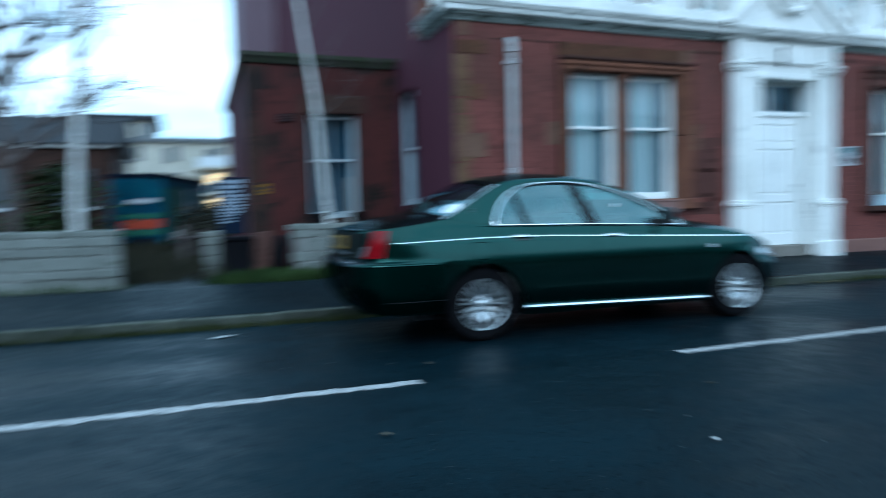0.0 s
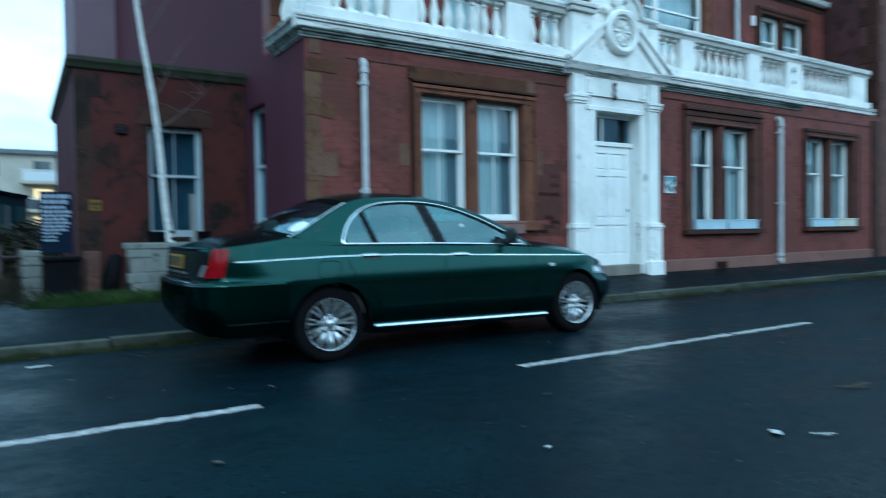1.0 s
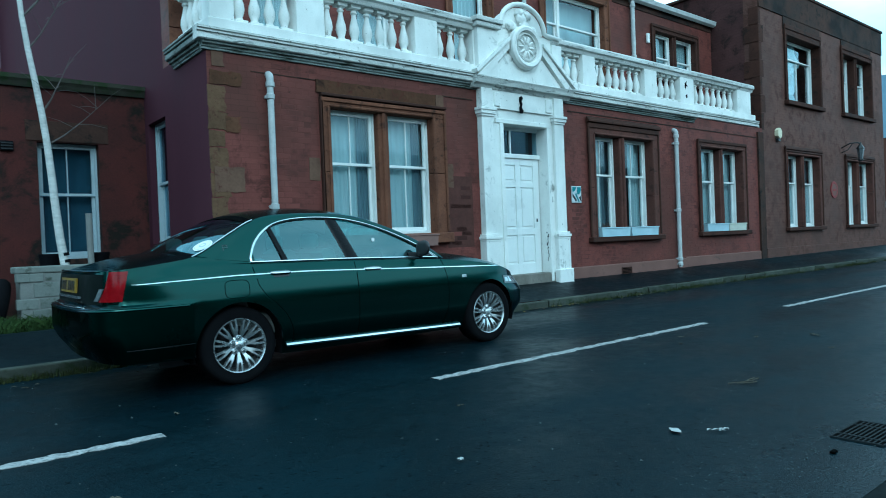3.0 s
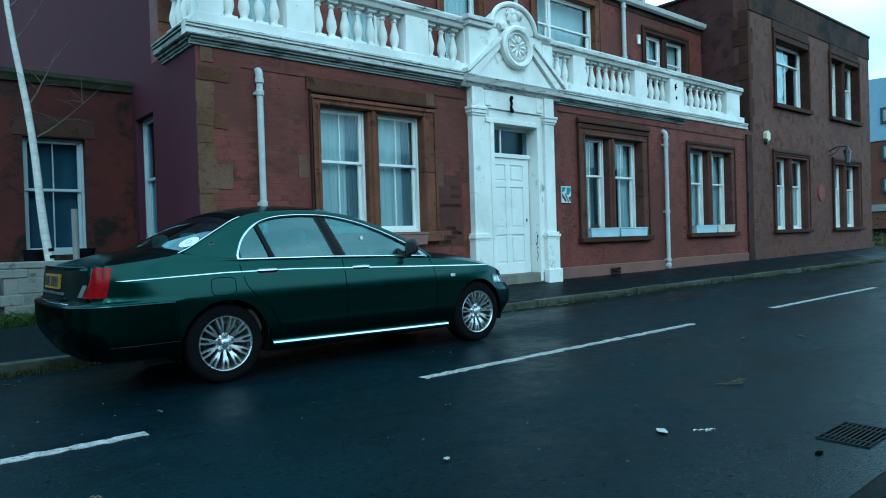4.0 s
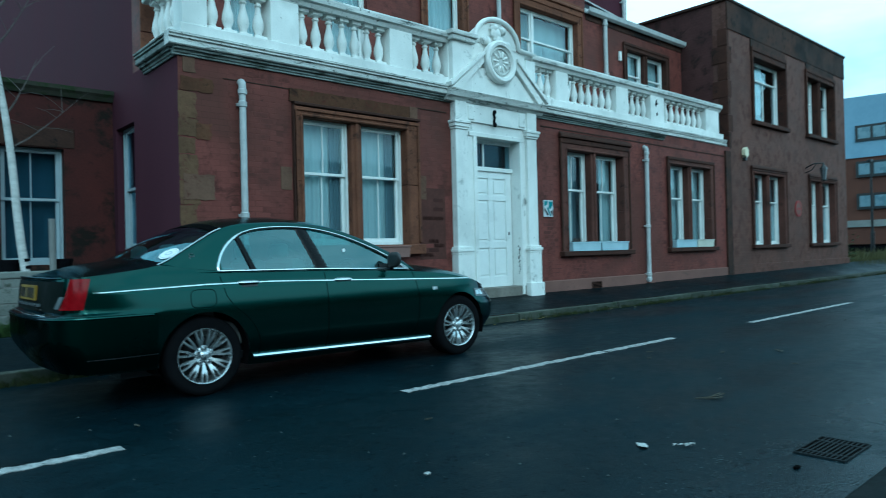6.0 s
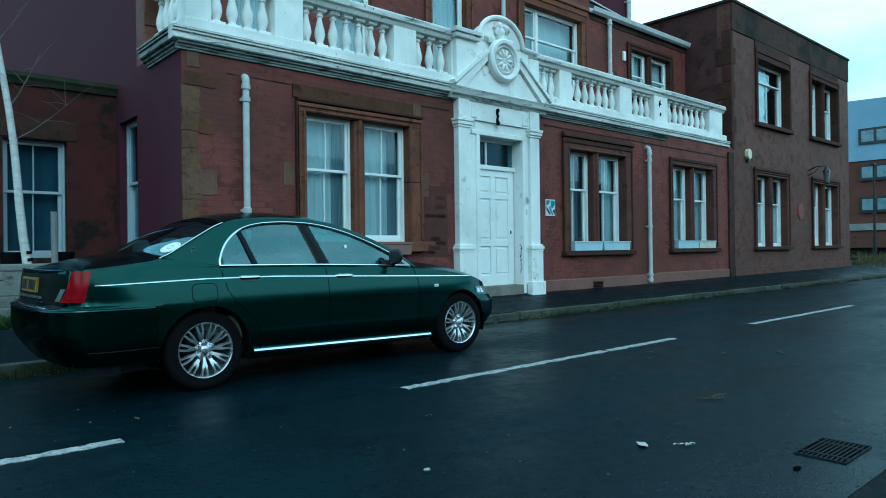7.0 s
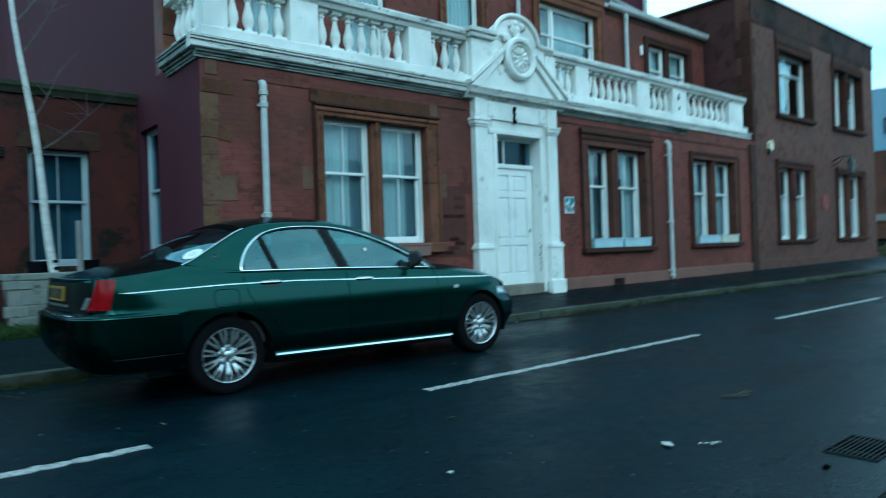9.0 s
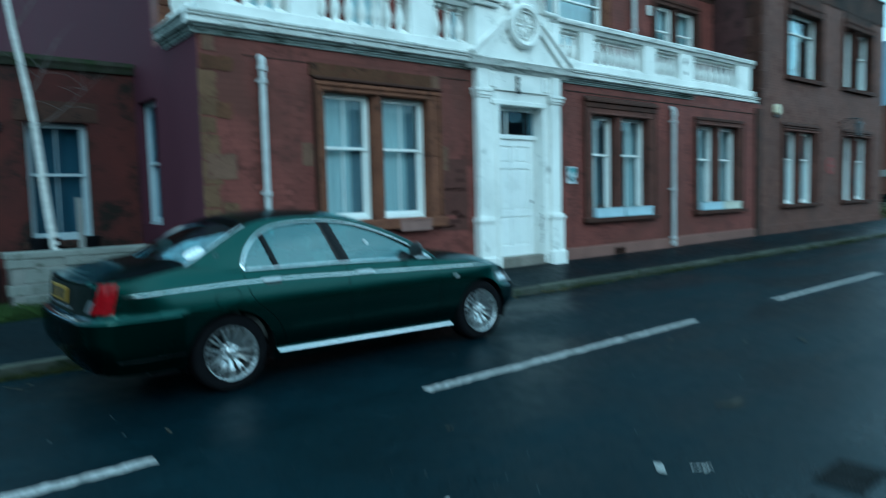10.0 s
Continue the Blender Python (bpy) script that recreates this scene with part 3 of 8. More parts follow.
def tube(bm, points, radii, steps=8):
    points = [Vector(p) for p in points]
    if not hasattr(radii, "__len__"):
        radii = [radii] * len(points)
    rings, side = [], None
    for i, p in enumerate(points):
        ahead = (points[min(i + 1, len(points) - 1)] - points[max(i - 1, 0)]).normalized()
        side = (side - ahead * side.dot(ahead)) if side else ahead.orthogonal()
        side.normalize()
        up = ahead.cross(side)
        rings.append([bm.verts.new(p + radii[i] * (side * math.cos(a) + up * math.sin(a))) for a in (2 * math.pi * k / steps for k in range(steps))])
    for a, b in zip(rings, rings[1:]):
        for k in range(steps):
            bm.faces.new((a[k], a[(k + 1) % steps], b[(k + 1) % steps], b[k]))
    bm.faces.new(rings[0][::-1]), bm.faces.new(rings[-1])
    return bm


def prism(bm, outline, where, depth):
    """A flat outline given thickness; where maps (a, b, c) to a place, with c from 0 to depth."""
    one, two = ([bm.verts.new(where(a, b, c)) for a, b in outline] for c in (0.0, depth))
    bm.faces.new(one), bm.faces.new(two[::-1])
    n = len(outline)
    for k in range(n):
        bm.faces.new((one[k], two[k], two[(k + 1) % n], one[(k + 1) % n]))
    return bm


def sheet(rows):
    """A grid of places as a mesh."""
    bm = bmesh.new()
    vs = [[bm.verts.new(p) for p in row] for row in rows]
    for a, b in zip(vs, vs[1:]):
        for k in range(len(a) - 1):
            bm.faces.new((a[k], a[k + 1], b[k + 1], b[k]))
    return bm


def holed(cuts_a, cuts_z, holes, where, thick):
    """A wall of the given thickness with openings; where maps (along, depth, up) to a place."""
    a_s = sorted({*cuts_a, *(h[0] for h in holes), *(h[1] for h in holes)})
    z_s = sorted({*cuts_z, *(h[2] for h in holes), *(h[3] for h in holes)})
    a_s = [a for a in a_s if min(cuts_a) <= a <= max(cuts_a)]
    z_s = [z for z in z_s if min(cuts_z) <= z <= max(cuts_z)]
    na, nz = len(a_s) - 1, len(z_s) - 1

    def full(i, k):
        if not (0 <= i < na and 0 <= k < nz):
            return False
        a, z = (a_s[i] + a_s[i + 1]) / 2, (z_s[k] + z_s[k + 1]) / 2
        return not any(h[0] < a < h[1] and h[2] < z < h[3] for h in holes)

    bm, made = bmesh.new(), {}

    def vert(i, k, d):
        if (i, k, d) not in made:
            made[i, k, d] = bm.verts.new(where(a_s[i], d * thick, z_s[k]))
        return made[i, k, d]

    for i in range(na):
        for k in range(nz):
            if not full(i, k):
                continue
            for d in (0, 1):
                bm.faces.new([vert(i, k, d), vert(i + 1, k, d), vert(i + 1, k + 1, d), vert(i, k + 1, d)])
            for (p, q), other in ((((i, k), (i, k + 1)), (i - 1, k)), (((i + 1, k), (i + 1, k + 1)), (i + 1, k)), (((i, k), (i + 1, k)), (i, k - 1)), (((i, k + 1), (i + 1, k + 1)), (i, k + 1))):
                if not full(*other):
                    bm.faces.new([vert(*p, 0), vert(*q, 0), vert(*q, 1), vert(*p, 1)])
    return bm


def smooth_line(points, count):
    """A smooth (Catmull-Rom) line through points, as rows of numbers."""
    p = np.array(points, float)
    p = np.vstack([2 * p[0] - p[1], p, 2 * p[-1] - p[-2]])
    out = []
    for s in np.linspace(0, len(p) - 3 - 1e-6, count):
        i, f = int(s), s - int(s)
        a, b, c, d = p[i : i + 4]
        out.append(0.5 * (2 * b + (c - a) * f + (2 * a - 5 * b + 4 * c - d) * f * f + (3 * b - a - 3 * c + d) * f**3))
    return np.array(out)


# ---- ground, road, pavements ----
def level(y):
    """Height of the street's cross-section at y: flat near side, a gentle fall to the far gutter."""
    return 0.0 if y < 3.9 else -0.05 * (y - 3.9) / 3.1


FACADE, CORNER, WING, WING_END = 8.2, 6.02, 20.88, 30.0
NEAR_KERB, FAR_KERB = 0.8, 7.0
bm = bmesh.new()
bmesh.ops.create_grid(bm, x_segments=40, y_segments=40, size=900, matrix=Matrix.Translation((0, 0, -0.14)))
solid("ground", bm, EARTH, "damp bare earth and rough ground", "ground", "structure")
ys = [NEAR_KERB, 1.5, 2.5, 3.9, 5.0, 6.0, FAR_KERB]
solid("road", sheet([[(x, y, level(y)) for y in ys] for x in (-80, -20, 0, 10, 20, 30, 60, 220)]), ASPHALT, "dark wet asphalt street with faint wheel tracks", "road", "structure")


def pave(x):
    """Height of the far pavement's back edge along the street."""
    return 0.26 + 0.09 * max(0.0, min(1.0, (x - 16) / 14))


xs = [-80, -20, -6, 0, 2, 4, 6, 8, 10, 12, 14, 16, 18, 20, 22, 26, 30, 34]
solid("pavement_far", sheet([[(x, FAR_KERB + 0.13, 0.062), (x, 7.7, 0.06 + 0.45 * (pave(x) - 0.06)), (x, 8.25, pave(x)), (x, 9.3 if x < CORNER else 8.26, pave(x) - (0.08 if x < CORNER else 0))] for x in xs]), PAVING, "wet dark asphalt pavement rising to the building", "pavement", "structure")
solid("pavement_near", sheet([[(x, -4.0, 0.1), (x, NEAR_KERB - 0.14, 0.045)] for x in xs]), PAVING, "wet dark asphalt pavement", "pavement", "structure")
solid("ground_behind", boxed(-80, 220, -30, -4.0, -0.1, 0.09), EARTH, "rough ground behind the near pavement", "ground", "structure")
solid("yard", sheet([[(x, 9.28, 0.17), (x, 14, 0.15), (x, 30, 0.05), (x, 60, 0.0)] for x in (-60, -10, 0, 2, 3.5, CORNER)]), EARTH, "damp yard of earth and wet tarmac beside the building", "ground", "structure")
solid("yard_path", sheet([[(x0, y, z) for x0 in np.linspace(a, b, 4)] for y, z, a, b in ((9.25, 0.185, 1.9, 3.35), (12, 0.175, 1.6, 3.3), (18, 0.14, 0.2, 3.2), (30, 0.09, -2.5, 2.0))]), PAVING, "wet grey tarmac path through the gateway", "path", "structure")

# Centre line: four-metre marks, two-metre gaps.
for k in range(-3, 10):
    x0 = 0.05 + 6.02 * k
    pieces = [(x0, x0 + 4.0)]
    if k == 1:
        pieces = [(x0, x0 + 2.62), (x0 + 2.66, x0 + 4.0)]
    bm = bmesh.new()
    for a, b in pieces:
        n = max(2, int((b - a) / 0.05))
        lo, hi = [], []
        for i in range(n + 1):
            x = a + (b - a) * i / n
            lo.append((x, 3.855 + random.choice((0.008, 0.012, 0.022)) * random.uniform(-1, 1), 0.0045))
            hi.append((x, 3.945 + random.choice((0.008, 0.012, 0.022)) * random.uniform(-1, 1), 0.0045))
        rows = [[(x, y, -0.002) for x, y, z in lo], lo, hi, [(x, y, -0.002) for x, y, z in hi]]
        one = sheet(rows)
        me = bpy.data.meshes.new("line")
        one.to_mesh(me)
        one.free()
        bm.from_mesh(me)
    solid("road_marking", bm, LINE_PAINT, "worn white centre line mark on wet asphalt", "road marking", "structure", "centre line marks")


def kerb_row(name, y0, y1, top, x_from, x_to, stone):
    kerb = thing(name, (x_from, y0, 0), "weathered concrete kerb stones", "kerb", "", "structure")
    shapes = []
    for k in range(3):
        random.seed(40 + k)
        b = boxed(0.006, 0.909, 0, y1 - y0, -0.12, top + random.uniform(-0.004, 0.004), 0.014)
        shapes.append(finish(b, stone, "kerb_stone", Vector((0, 0, 0))))
    x, k = x_from, 0
    while x < x_to:
        ob = new("kerb_stone", shapes[k % 3])
        ob.parent = kerb
        ob.location = (x - x_from, 0.012 * math.sin(k * 1.7), 0.006 * math.sin(k * 2.3))
        x, k = x + 0.915, k + 1


kerb_row("kerb_far", FAR_KERB, FAR_KERB + 0.13, 0.062, -12, 44, KERB)
kerb_row("kerb_near", NEAR_KERB - 0.14, NEAR_KERB, 0.045, -10.065, 30, DARK_KERB)


def blades(bm, x, y, z, count, reach, height, lean=0.5):
    for _ in range(count):
        px, py = x + random.gauss(0, reach), y + random.gauss(0, reach * 0.5)
        a, h, w = random.uniform(0, 6.28), height * random.uniform(0.4, 1.2), random.uniform(0.003, 0.007)
        dx, dy = math.cos(a), math.sin(a)
        tip = (px + dx * h * lean * random.random(), py + dy * h * lean * random.random(), z + h)
        mid = ((px * 2 + tip[0]) / 3, (py * 2 + tip[1]) / 3, z + h * 0.5)
        v = [bm.verts.new(q) for q in ((px - dy * w, py + dx * w, z - 0.01), (px + dy * w, py - dx * w, z - 0.01), (mid[0] + dy * w * 0.8, mid[1] - dx * w * 0.8, mid[2]), tip, (mid[0] - dy * w * 0.8, mid[1] + dx * w * 0.8, mid[2]))]
        bm.faces.new(v)


random.seed(11)
bm = bmesh.new()
clumps = [random.uniform(-6, 40) for _ in range(90)]
for _ in range(1000):
    x = random.choice(clumps) + random.gauss(0, 0.35)
    blades(bm, x, FAR_KERB - 0.04 + random.gauss(0, 0.03), -0.05, random.randint(3, 14), 0.07, random.uniform(0.03, 0.085))
for _ in range(260):
    blades(bm, random.uniform(0.0, 6.5), FAR_KERB - 0.03 + random.gauss(0, 0.03), -0.05, random.randint(4, 16), 0.07, random.uniform(0.03, 0.08))
solid("gutter_weeds", bm, WEED, "moss and small weeds along the far gutter", "weeds", "stuff")
bm = bmesh.new()
for _ in range(420):
    x = random.uniform(3.2, 5.7)
    y = 9.2 + random.gauss(0, 0.15)
    blades(bm, x, y, pave(x) - 0.08 * min(1, max(0, (y - 8.25))), 16, 0.1, random.uniform(0.05, 0.2), 1.4)
for _ in range(170):
    x = random.uniform(3.0, 3.9)
    blades(bm, x, random.uniform(9.3, 9.65), 0.13, 14, 0.09, random.uniform(0.06, 0.2), 1.3)
for _ in range(160):
    x = random.uniform(-6, 1.8)
    blades(bm, x, 9.2 + random.gauss(0, 0.08), 0.18, 10, 0.1, random.uniform(0.05, 0.16))
solid("grass_tufts", bm, VERGE, "long wet grass at the foot of the low walls", "grass", "stuff")
bm = bmesh.new()
for _ in range(520):
    y = random.uniform(9.8, 20)
    blades(bm, random.uniform(1.5, 3.5) - 0.08 * (y - 10), y, 0.12, 14, 0.16, random.uniform(0.1, 0.42), 1.2)
solid("dead_brush", bm, BRUSH, "dead dark brush and weeds in the yard", "weeds", "stuff")

# Gully grate in the near gutter.
grate = thing("gully_grate", (6.65, 1.1, 0), "black cast iron gully grate set in wet road", "drain grate")
part("pit", boxed(6.475, 6.855, 0.99, 1.218, -0.03, 0.0045), PIT_BLACK, grate)
for a in ((6.47, 6.477, 0.984, 1.224), (6.853, 6.86, 0.984, 1.224), (6.477, 6.853, 0.984, 0.991), (6.477, 6.853, 1.217, 1.224), (6.545, 6.557, 0.991, 1.217), (6.765, 6.777, 0.991, 1.217)):
    part("frame_bar", boxed(a[0], a[1], a[2], a[3], -0.02, 0.009, 0.002), CAST_IRON, grate)
for k in range(9):
    part("bar", boxed(6.477, 6.853, 1.01 + k * 0.0225, 1.017 + k * 0.0225, -0.02, 0.007), CAST_IRON, grate)


# ---- walls ----
def at_front(y):
    return lambda a, d, z: (a, y + d, z)


def at_side(x):
    return lambda a, d, z: (x + d, a, z)


# Lights are (x0, x1, z0, z1); pairs share one surround.
W1 = [(7.75, 8.575, 1.2, 3.02), (8.77, 9.6, 1.2, 3.02)]
W2 = [(13.715, 14.56, 1.02, 3.05), (14.755, 15.69, 1.02, 3.05)]
W3 = [(17.68, 18.6, 1.04, 3.04), (18.755, 19.67, 1.04, 3.04)]
W4 = [(22.286, 23.24, 1.06, 3.1), (23.386, 24.38, 1.06, 3.1)]
W5 = [(26.541, 27.45, 1.07, 3.11), (27.6, 28.7, 1.07, 3.11)]
U4 = [(22.46, 24.68, 4.62, 6.44)]
U5 = [(26.47, 27.5, 4.63, 6.5), (27.673, 28.88, 4.63, 6.5)]
DOOR = (11.14, 12.25, 0.27, 3.06)


def hole(lights, by=0.04):
    """One opening in the wall behind a surround and its lights."""
    return (lights[0][0] - by, lights[-1][1] + by, lights[0][2] - by, lights[0][3] + by)


front_holes = [hole(W1), hole(W2), hole(W3), hole([DOOR], 0.03)]
solid("wall_front", holed((CORNER, WING), (-0.1, 3.72), front_holes, at_front(FACADE), 0.42), RED_PAINT, "red painted brick front wall with bush-worn paint", "wall", "structure")
SIDE_WINDOW = (9.9, 10.74, 1.2, 3.04)
solid("wall_side", holed((FACADE + 0.42, 30), (-0.1, 3.72), [SIDE_WINDOW], at_side(CORNER), 0.4), MAROON, "maroon rendered side wall", "wall", "structure")
solid("wall_side_corner", boxed(CORNER - 0.003, CORNER + 0.05, FACADE + 0.004, FACADE + 0.45, -0.1, 3.72), MAROON, "maroon rendered end of the front wall", "wall", "structure")
UP = 9.55
UW1, UW2, UW3, UW4 = (11.3, 12.2, 4.05, 6.4), (13.95, 15.98, 4.7, 6.42), (18.08, 18.92, 5.0, 6.18), (19.12, 19.98, 5.0, 6.18)
UW0, UWA = (7.35, 8.1, 4.05, 6.3), (9.15, 9.9, 4.05, 6.3)
solid("wall_upper", holed((CORNER, 16.35), (3.72, 9.0), [UW0, UWA, hole([UW1]), hole([UW2])], at_front(UP), 0.35), RED_PAINT, "red painted upper wall set back behind the balcony", "wall", "structure")
solid("wall_upper_low", holed((16.35, WING + 0.02), (3.72, 6.72), [hole([UW3, UW4])], at_front(UP), 0.35), RED_PAINT, "red painted upper wall below a gutter", "wall", "structure")
solid("wall_upper_side", boxed(CORNER, CORNER + 0.4, UP + 0.35, 27.0, 3.72, 13.5), MAROON, "maroon rendered upper side wall", "wall", "structure")
solid("wall_stack", boxed(16.35, 19.8, 10.6, 14.0, 6.7, 9.6), MAROON, "dark maroon wall of the taller block behind", "wall", "structure")
solid("wall_back", boxed(CORNER, WING_END, 27.0, 27.3, -0.1, 7.6), RED_PAINT, "plain back wall", "wall", "structure")
solid("wall_rear_block", boxed(4.72, CORNER + 0.4, 27.3, 33.0, -0.1, 13.5), HAZED_PURPLE, "purple-grey rendered block behind the side wall, lightened for haze", "wall", "structure")
solid("balcony_floor", boxed(CORNER + 0.1, WING, FACADE + 0.05, 26.9, 3.72, 3.8), CONCRETE, "grey balcony floor and storey slab", "floor", "structure")
solid("roof_main", boxed(CORNER + 0.1, 16.3, UP + 0.1, 26.9, 8.9, 9.05), SLATE, "dark flat roof", "roof", "structure")
solid("roof_low", boxed(16.36, WING, UP + 0.1, 26.9, 6.6, 6.7), SLATE, "dark flat roof behind the gutter", "roof", "structure")
solid("room_floor", boxed(CORNER + 0.4, WING_END - 0.4, 8.65, 26.9, 0.2, 0.3), ROOM, "dim floor inside", "floor", "structure")
solid("room_wall", boxed(CORNER + 0.4, WING_END - 0.4, 12.0, 12.1, 0.3, 6.6), ROOM, "dim plain wall inside the rooms", "wall", "structure")
for x in (10.4, 13.0, 16.5):
    solid("partition", boxed(x, x + 0.1, 8.65, 12.0, 0.3, 3.7), ROOM, "dim plain partition inside", "wall", "structure")
    solid("partition", boxed(x, x + 0.1, 9.92, 12.0, 3.8, 6.6), ROOM, "dim plain partition inside", "wall", "structure")

# The two-storey wing.
solid("wall_wing", holed((WING, WING_END), (-0.1, 7.72), [hole(W4), hole(W5), hole(U4), hole(U5)], at_front(FACADE), 0.4), WING_PAINT, "brown-red painted wall of the two-storey wing", "wall", "structure")
solid("wall_wing_side", boxed(WING, WING + 0.4, FACADE + 0.4, 26.9, -0.1, 7.72), SIDE_RED, "dark red side wall of the wing", "wall", "structure")
solid("wall_wing_end", boxed(WING_END - 0.4, WING_END, FACADE + 0.4, 26.9, -0.1, 7.72), WING_PAINT, "brown-red end wall of the wing", "wall", "structure")
solid("wing_floor", boxed(WING + 0.4, WING_END - 0.4, FACADE + 0.4, 26.9, 3.8, 3.95), ROOM, "storey slab in the wing", "floor", "structure")
solid("wing_roof", boxed(WING + 0.4, WING_END - 0.4, FACADE + 0.4, 26.9, 7.4, 7.55), SLATE, "dark flat roof of the wing", "roof", "structure")
bm = bmesh.new()
box(bm, WING - 0.06, WING_END + 0.06, FACADE - 0.06, FACADE + 0.46, 7.72, 7.8, 0.015)
box(bm, WING - 0.06, WING + 0.46, FACADE + 0.46, 27.0, 7.72, 7.8, 0.015)
solid("wing_coping", bm, DARK_STONE, "dark stone coping along the wing's parapet", "coping", "structure")


# Dark stone bands and panels on the wing, set proud of the wall.
def slab(name, x0, x1, z0, z1, y, proud, material, label, category="stone trim", bevel=0.006):
    return solid(name, boxed(x0, x1, y - proud, y + 0.02, z0, z1, bevel), material, label, category, "structure")


slab("wing_frieze", WING - 0.004, WING_END + 0.004, 6.96, 7.715, FACADE, 0.03, DARK_STONE, "dark weathered stone frieze of the wing")
for k in range(14):
    if k > 6:
        slab("quoin", WING - 0.004, WING + (0.24, 0.1, 0.2, 0.12)[k % 4], 0.4 + k * 0.47, 0.4 + (k + 1) * 0.47 - 0.012, FACADE, 0.006, WING_STONE, "dark weathered corner stone")
    solid("quoin", boxed(WING - 0.024, WING + 0.01, FACADE + 0.0, FACADE + (0.26 if k % 2 else 0.42), 0.4 + k * 0.47, 0.4 + (k + 1) * 0.47 - 0.012, 0.006), WING_STONE, "dark weathered corner stone", "stone trim", "structure")
slab("wing_plinth", WING - 0.01, WING_END + 0.01, 0.05, 0.52, FACADE, 0.05, WING_PAINT, "painted plinth of the wing", "plinth")
slab("front_plinth", 12.78, 16.9, 0.05, 0.46, FACADE, 0.045, PLINTH, "dull pink plinth course at the foot of the wall", "plinth", 0.02)
slab("front_plinth", 16.9, WING - 0.03, 0.05, 0.48, FACADE, 0.03, PLINTH, "dull pink plinth course at the foot of the wall", "plinth", 0.02)
slab("front_plinth", CORNER + 0.02, 10.5, 0.05, 0.42, FACADE, 0.04, PLINTH, "dull pink plinth course at the foot of the wall", "plinth", 0.02)
slab("string_course", 12.95, 20.8, 3.44, 3.462, FACADE, 0.012, DARK_STONE, "thin dark joint line below the balcony", "stone trim", 0.002)
slab("string_course", 6.6, 7.55, 3.38, 3.395, FACADE, 0.008, DARK_STONE, "thin dark joint line in painted brick", "stone trim", 0.002)
slab("string_course", 9.85, 10.5, 3.40, 3.42, FACADE, 0.012, DARK_STONE, "thin dark joint line in painted brick", "stone trim", 0.002)
# Shade in the corner beside the wing, built as a dark strip.
slab("wall_shadow_pier", 20.55, WING - 0.03, 0.05, 3.6, FACADE, 0.05, DARK_STONE, "dark strip put in for shade where the front meets the wing")

# Eroded sandstone quoins on the main corner, with ragged edges.
def ragged_stone(x0, x1, z0, z1, y, proud, name="quoin", label="eroded brown sandstone corner block with red paint remnants", rough=0.018, stone=None):
    line = []
    for (a, b), (c, d) in zip(((x0, z0), (x1, z0), (x1, z1), (x0, z1)), ((x1, z0), (x1, z1), (x0, z1), (x0, z0))):
        n = max(2, int(math.hypot(c - a, d - b) / 0.06))
        for i in range(n):
            line.append((a + (c - a) * i / n + (random.uniform(-rough, rough) if a > x0 + 0.01 or c > x0 + 0.01 else 0.0), b + (d - b) * i / n + random.uniform(-rough, rough) * 0.6))
    bm = prism(bmesh.new(), line, lambda a, b, c: (a, y - proud + c, b), proud + 0.02)
    return solid(name, bm, stone or QUOIN_STONE, label, "quoin", "structure")


random.seed(5)
z = 0.42
while z < 3.1:
    h = random.uniform(0.16, 0.34)
    ragged_stone(CORNER - 0.004, CORNER + random.uniform(0.2, 0.25), z + 0.004, min(z + h - 0.006, 3.16), FACADE, random.uniform(0.004, 0.009), stone=OCHRE_STONE if random.random() < 0.7 else QUOIN_STONE)
    z += h
for x0, x1, z0, z1, stone in ((6.06, 6.45, 1.8, 2.12, BOND_STONE), (6.235, 6.43, 2.57, 2.77, QUOIN_STONE), (6.05, 6.47, 3.17, 3.34, QUOIN_STONE), (6.08, 6.24, 3.4, 3.6, BOND_STONE), (6.25, 6.4, 0.9, 1.25, QUOIN_STONE), (6.26, 6.46, 1.3, 1.5, OCHRE_STONE)):
    ragged_stone(x0, x1, z0, z1, FACADE, 0.011, stone=stone)
for zz, xx, ww in ((1.98, 7.4, 0.17), (0.9, 7.38, 0.2)):
    ragged_stone(xx, xx + ww, zz, zz + 0.32, FACADE, 0.008, "bond_stone", "bare sandstone block beside the window", 0.008, BOND_STONE)
ragged_stone(9.86, 10.02, 1.93, 2.32, FACADE, 0.008, "bond_stone", "bare sandstone block beside the window", 0.008, BOND_STONE)
ragged_stone(7.55, 9.69, 3.22, 3.4, FACADE, 0.03, "relieving_stone", "ochre sandstone band over the window", 0.01)
ragged_stone(9.7, 9.86, 3.22, 3.41, FACADE, 0.02, "relieving_stone", "pale stone block at the end of the band", 0.006, BOND_STONE)
for k in range(10):
    slab("quoin", CORNER - 0.002, CORNER + (0.42 if k % 2 else 0.28), 3.82 + k * 0.42, 3.82 + (k + 1) * 0.42 - 0.014, UP, 0.02, SANDSTONE, "brown sandstone upper corner block", "quoin")


# ---- windows ----
def curtain_sheet(x0, x1, y, z0, z1, depth=0.03, folds=9):
    n = max(12, int((x1 - x0) * 60))
    phase = x0 * 7
    return sheet([[(x0 + (x1 - x0) * i / n, y + depth * math.sin(phase + 6.28 * folds * (i / n) ** 1.1 * (x1 - x0)) * (0.6 + 0.4 * (1 - k / 6)), z0 + (z1 - z0) * k / 6) for i in range(n + 1)] for k in range(7)])


window_count = 0


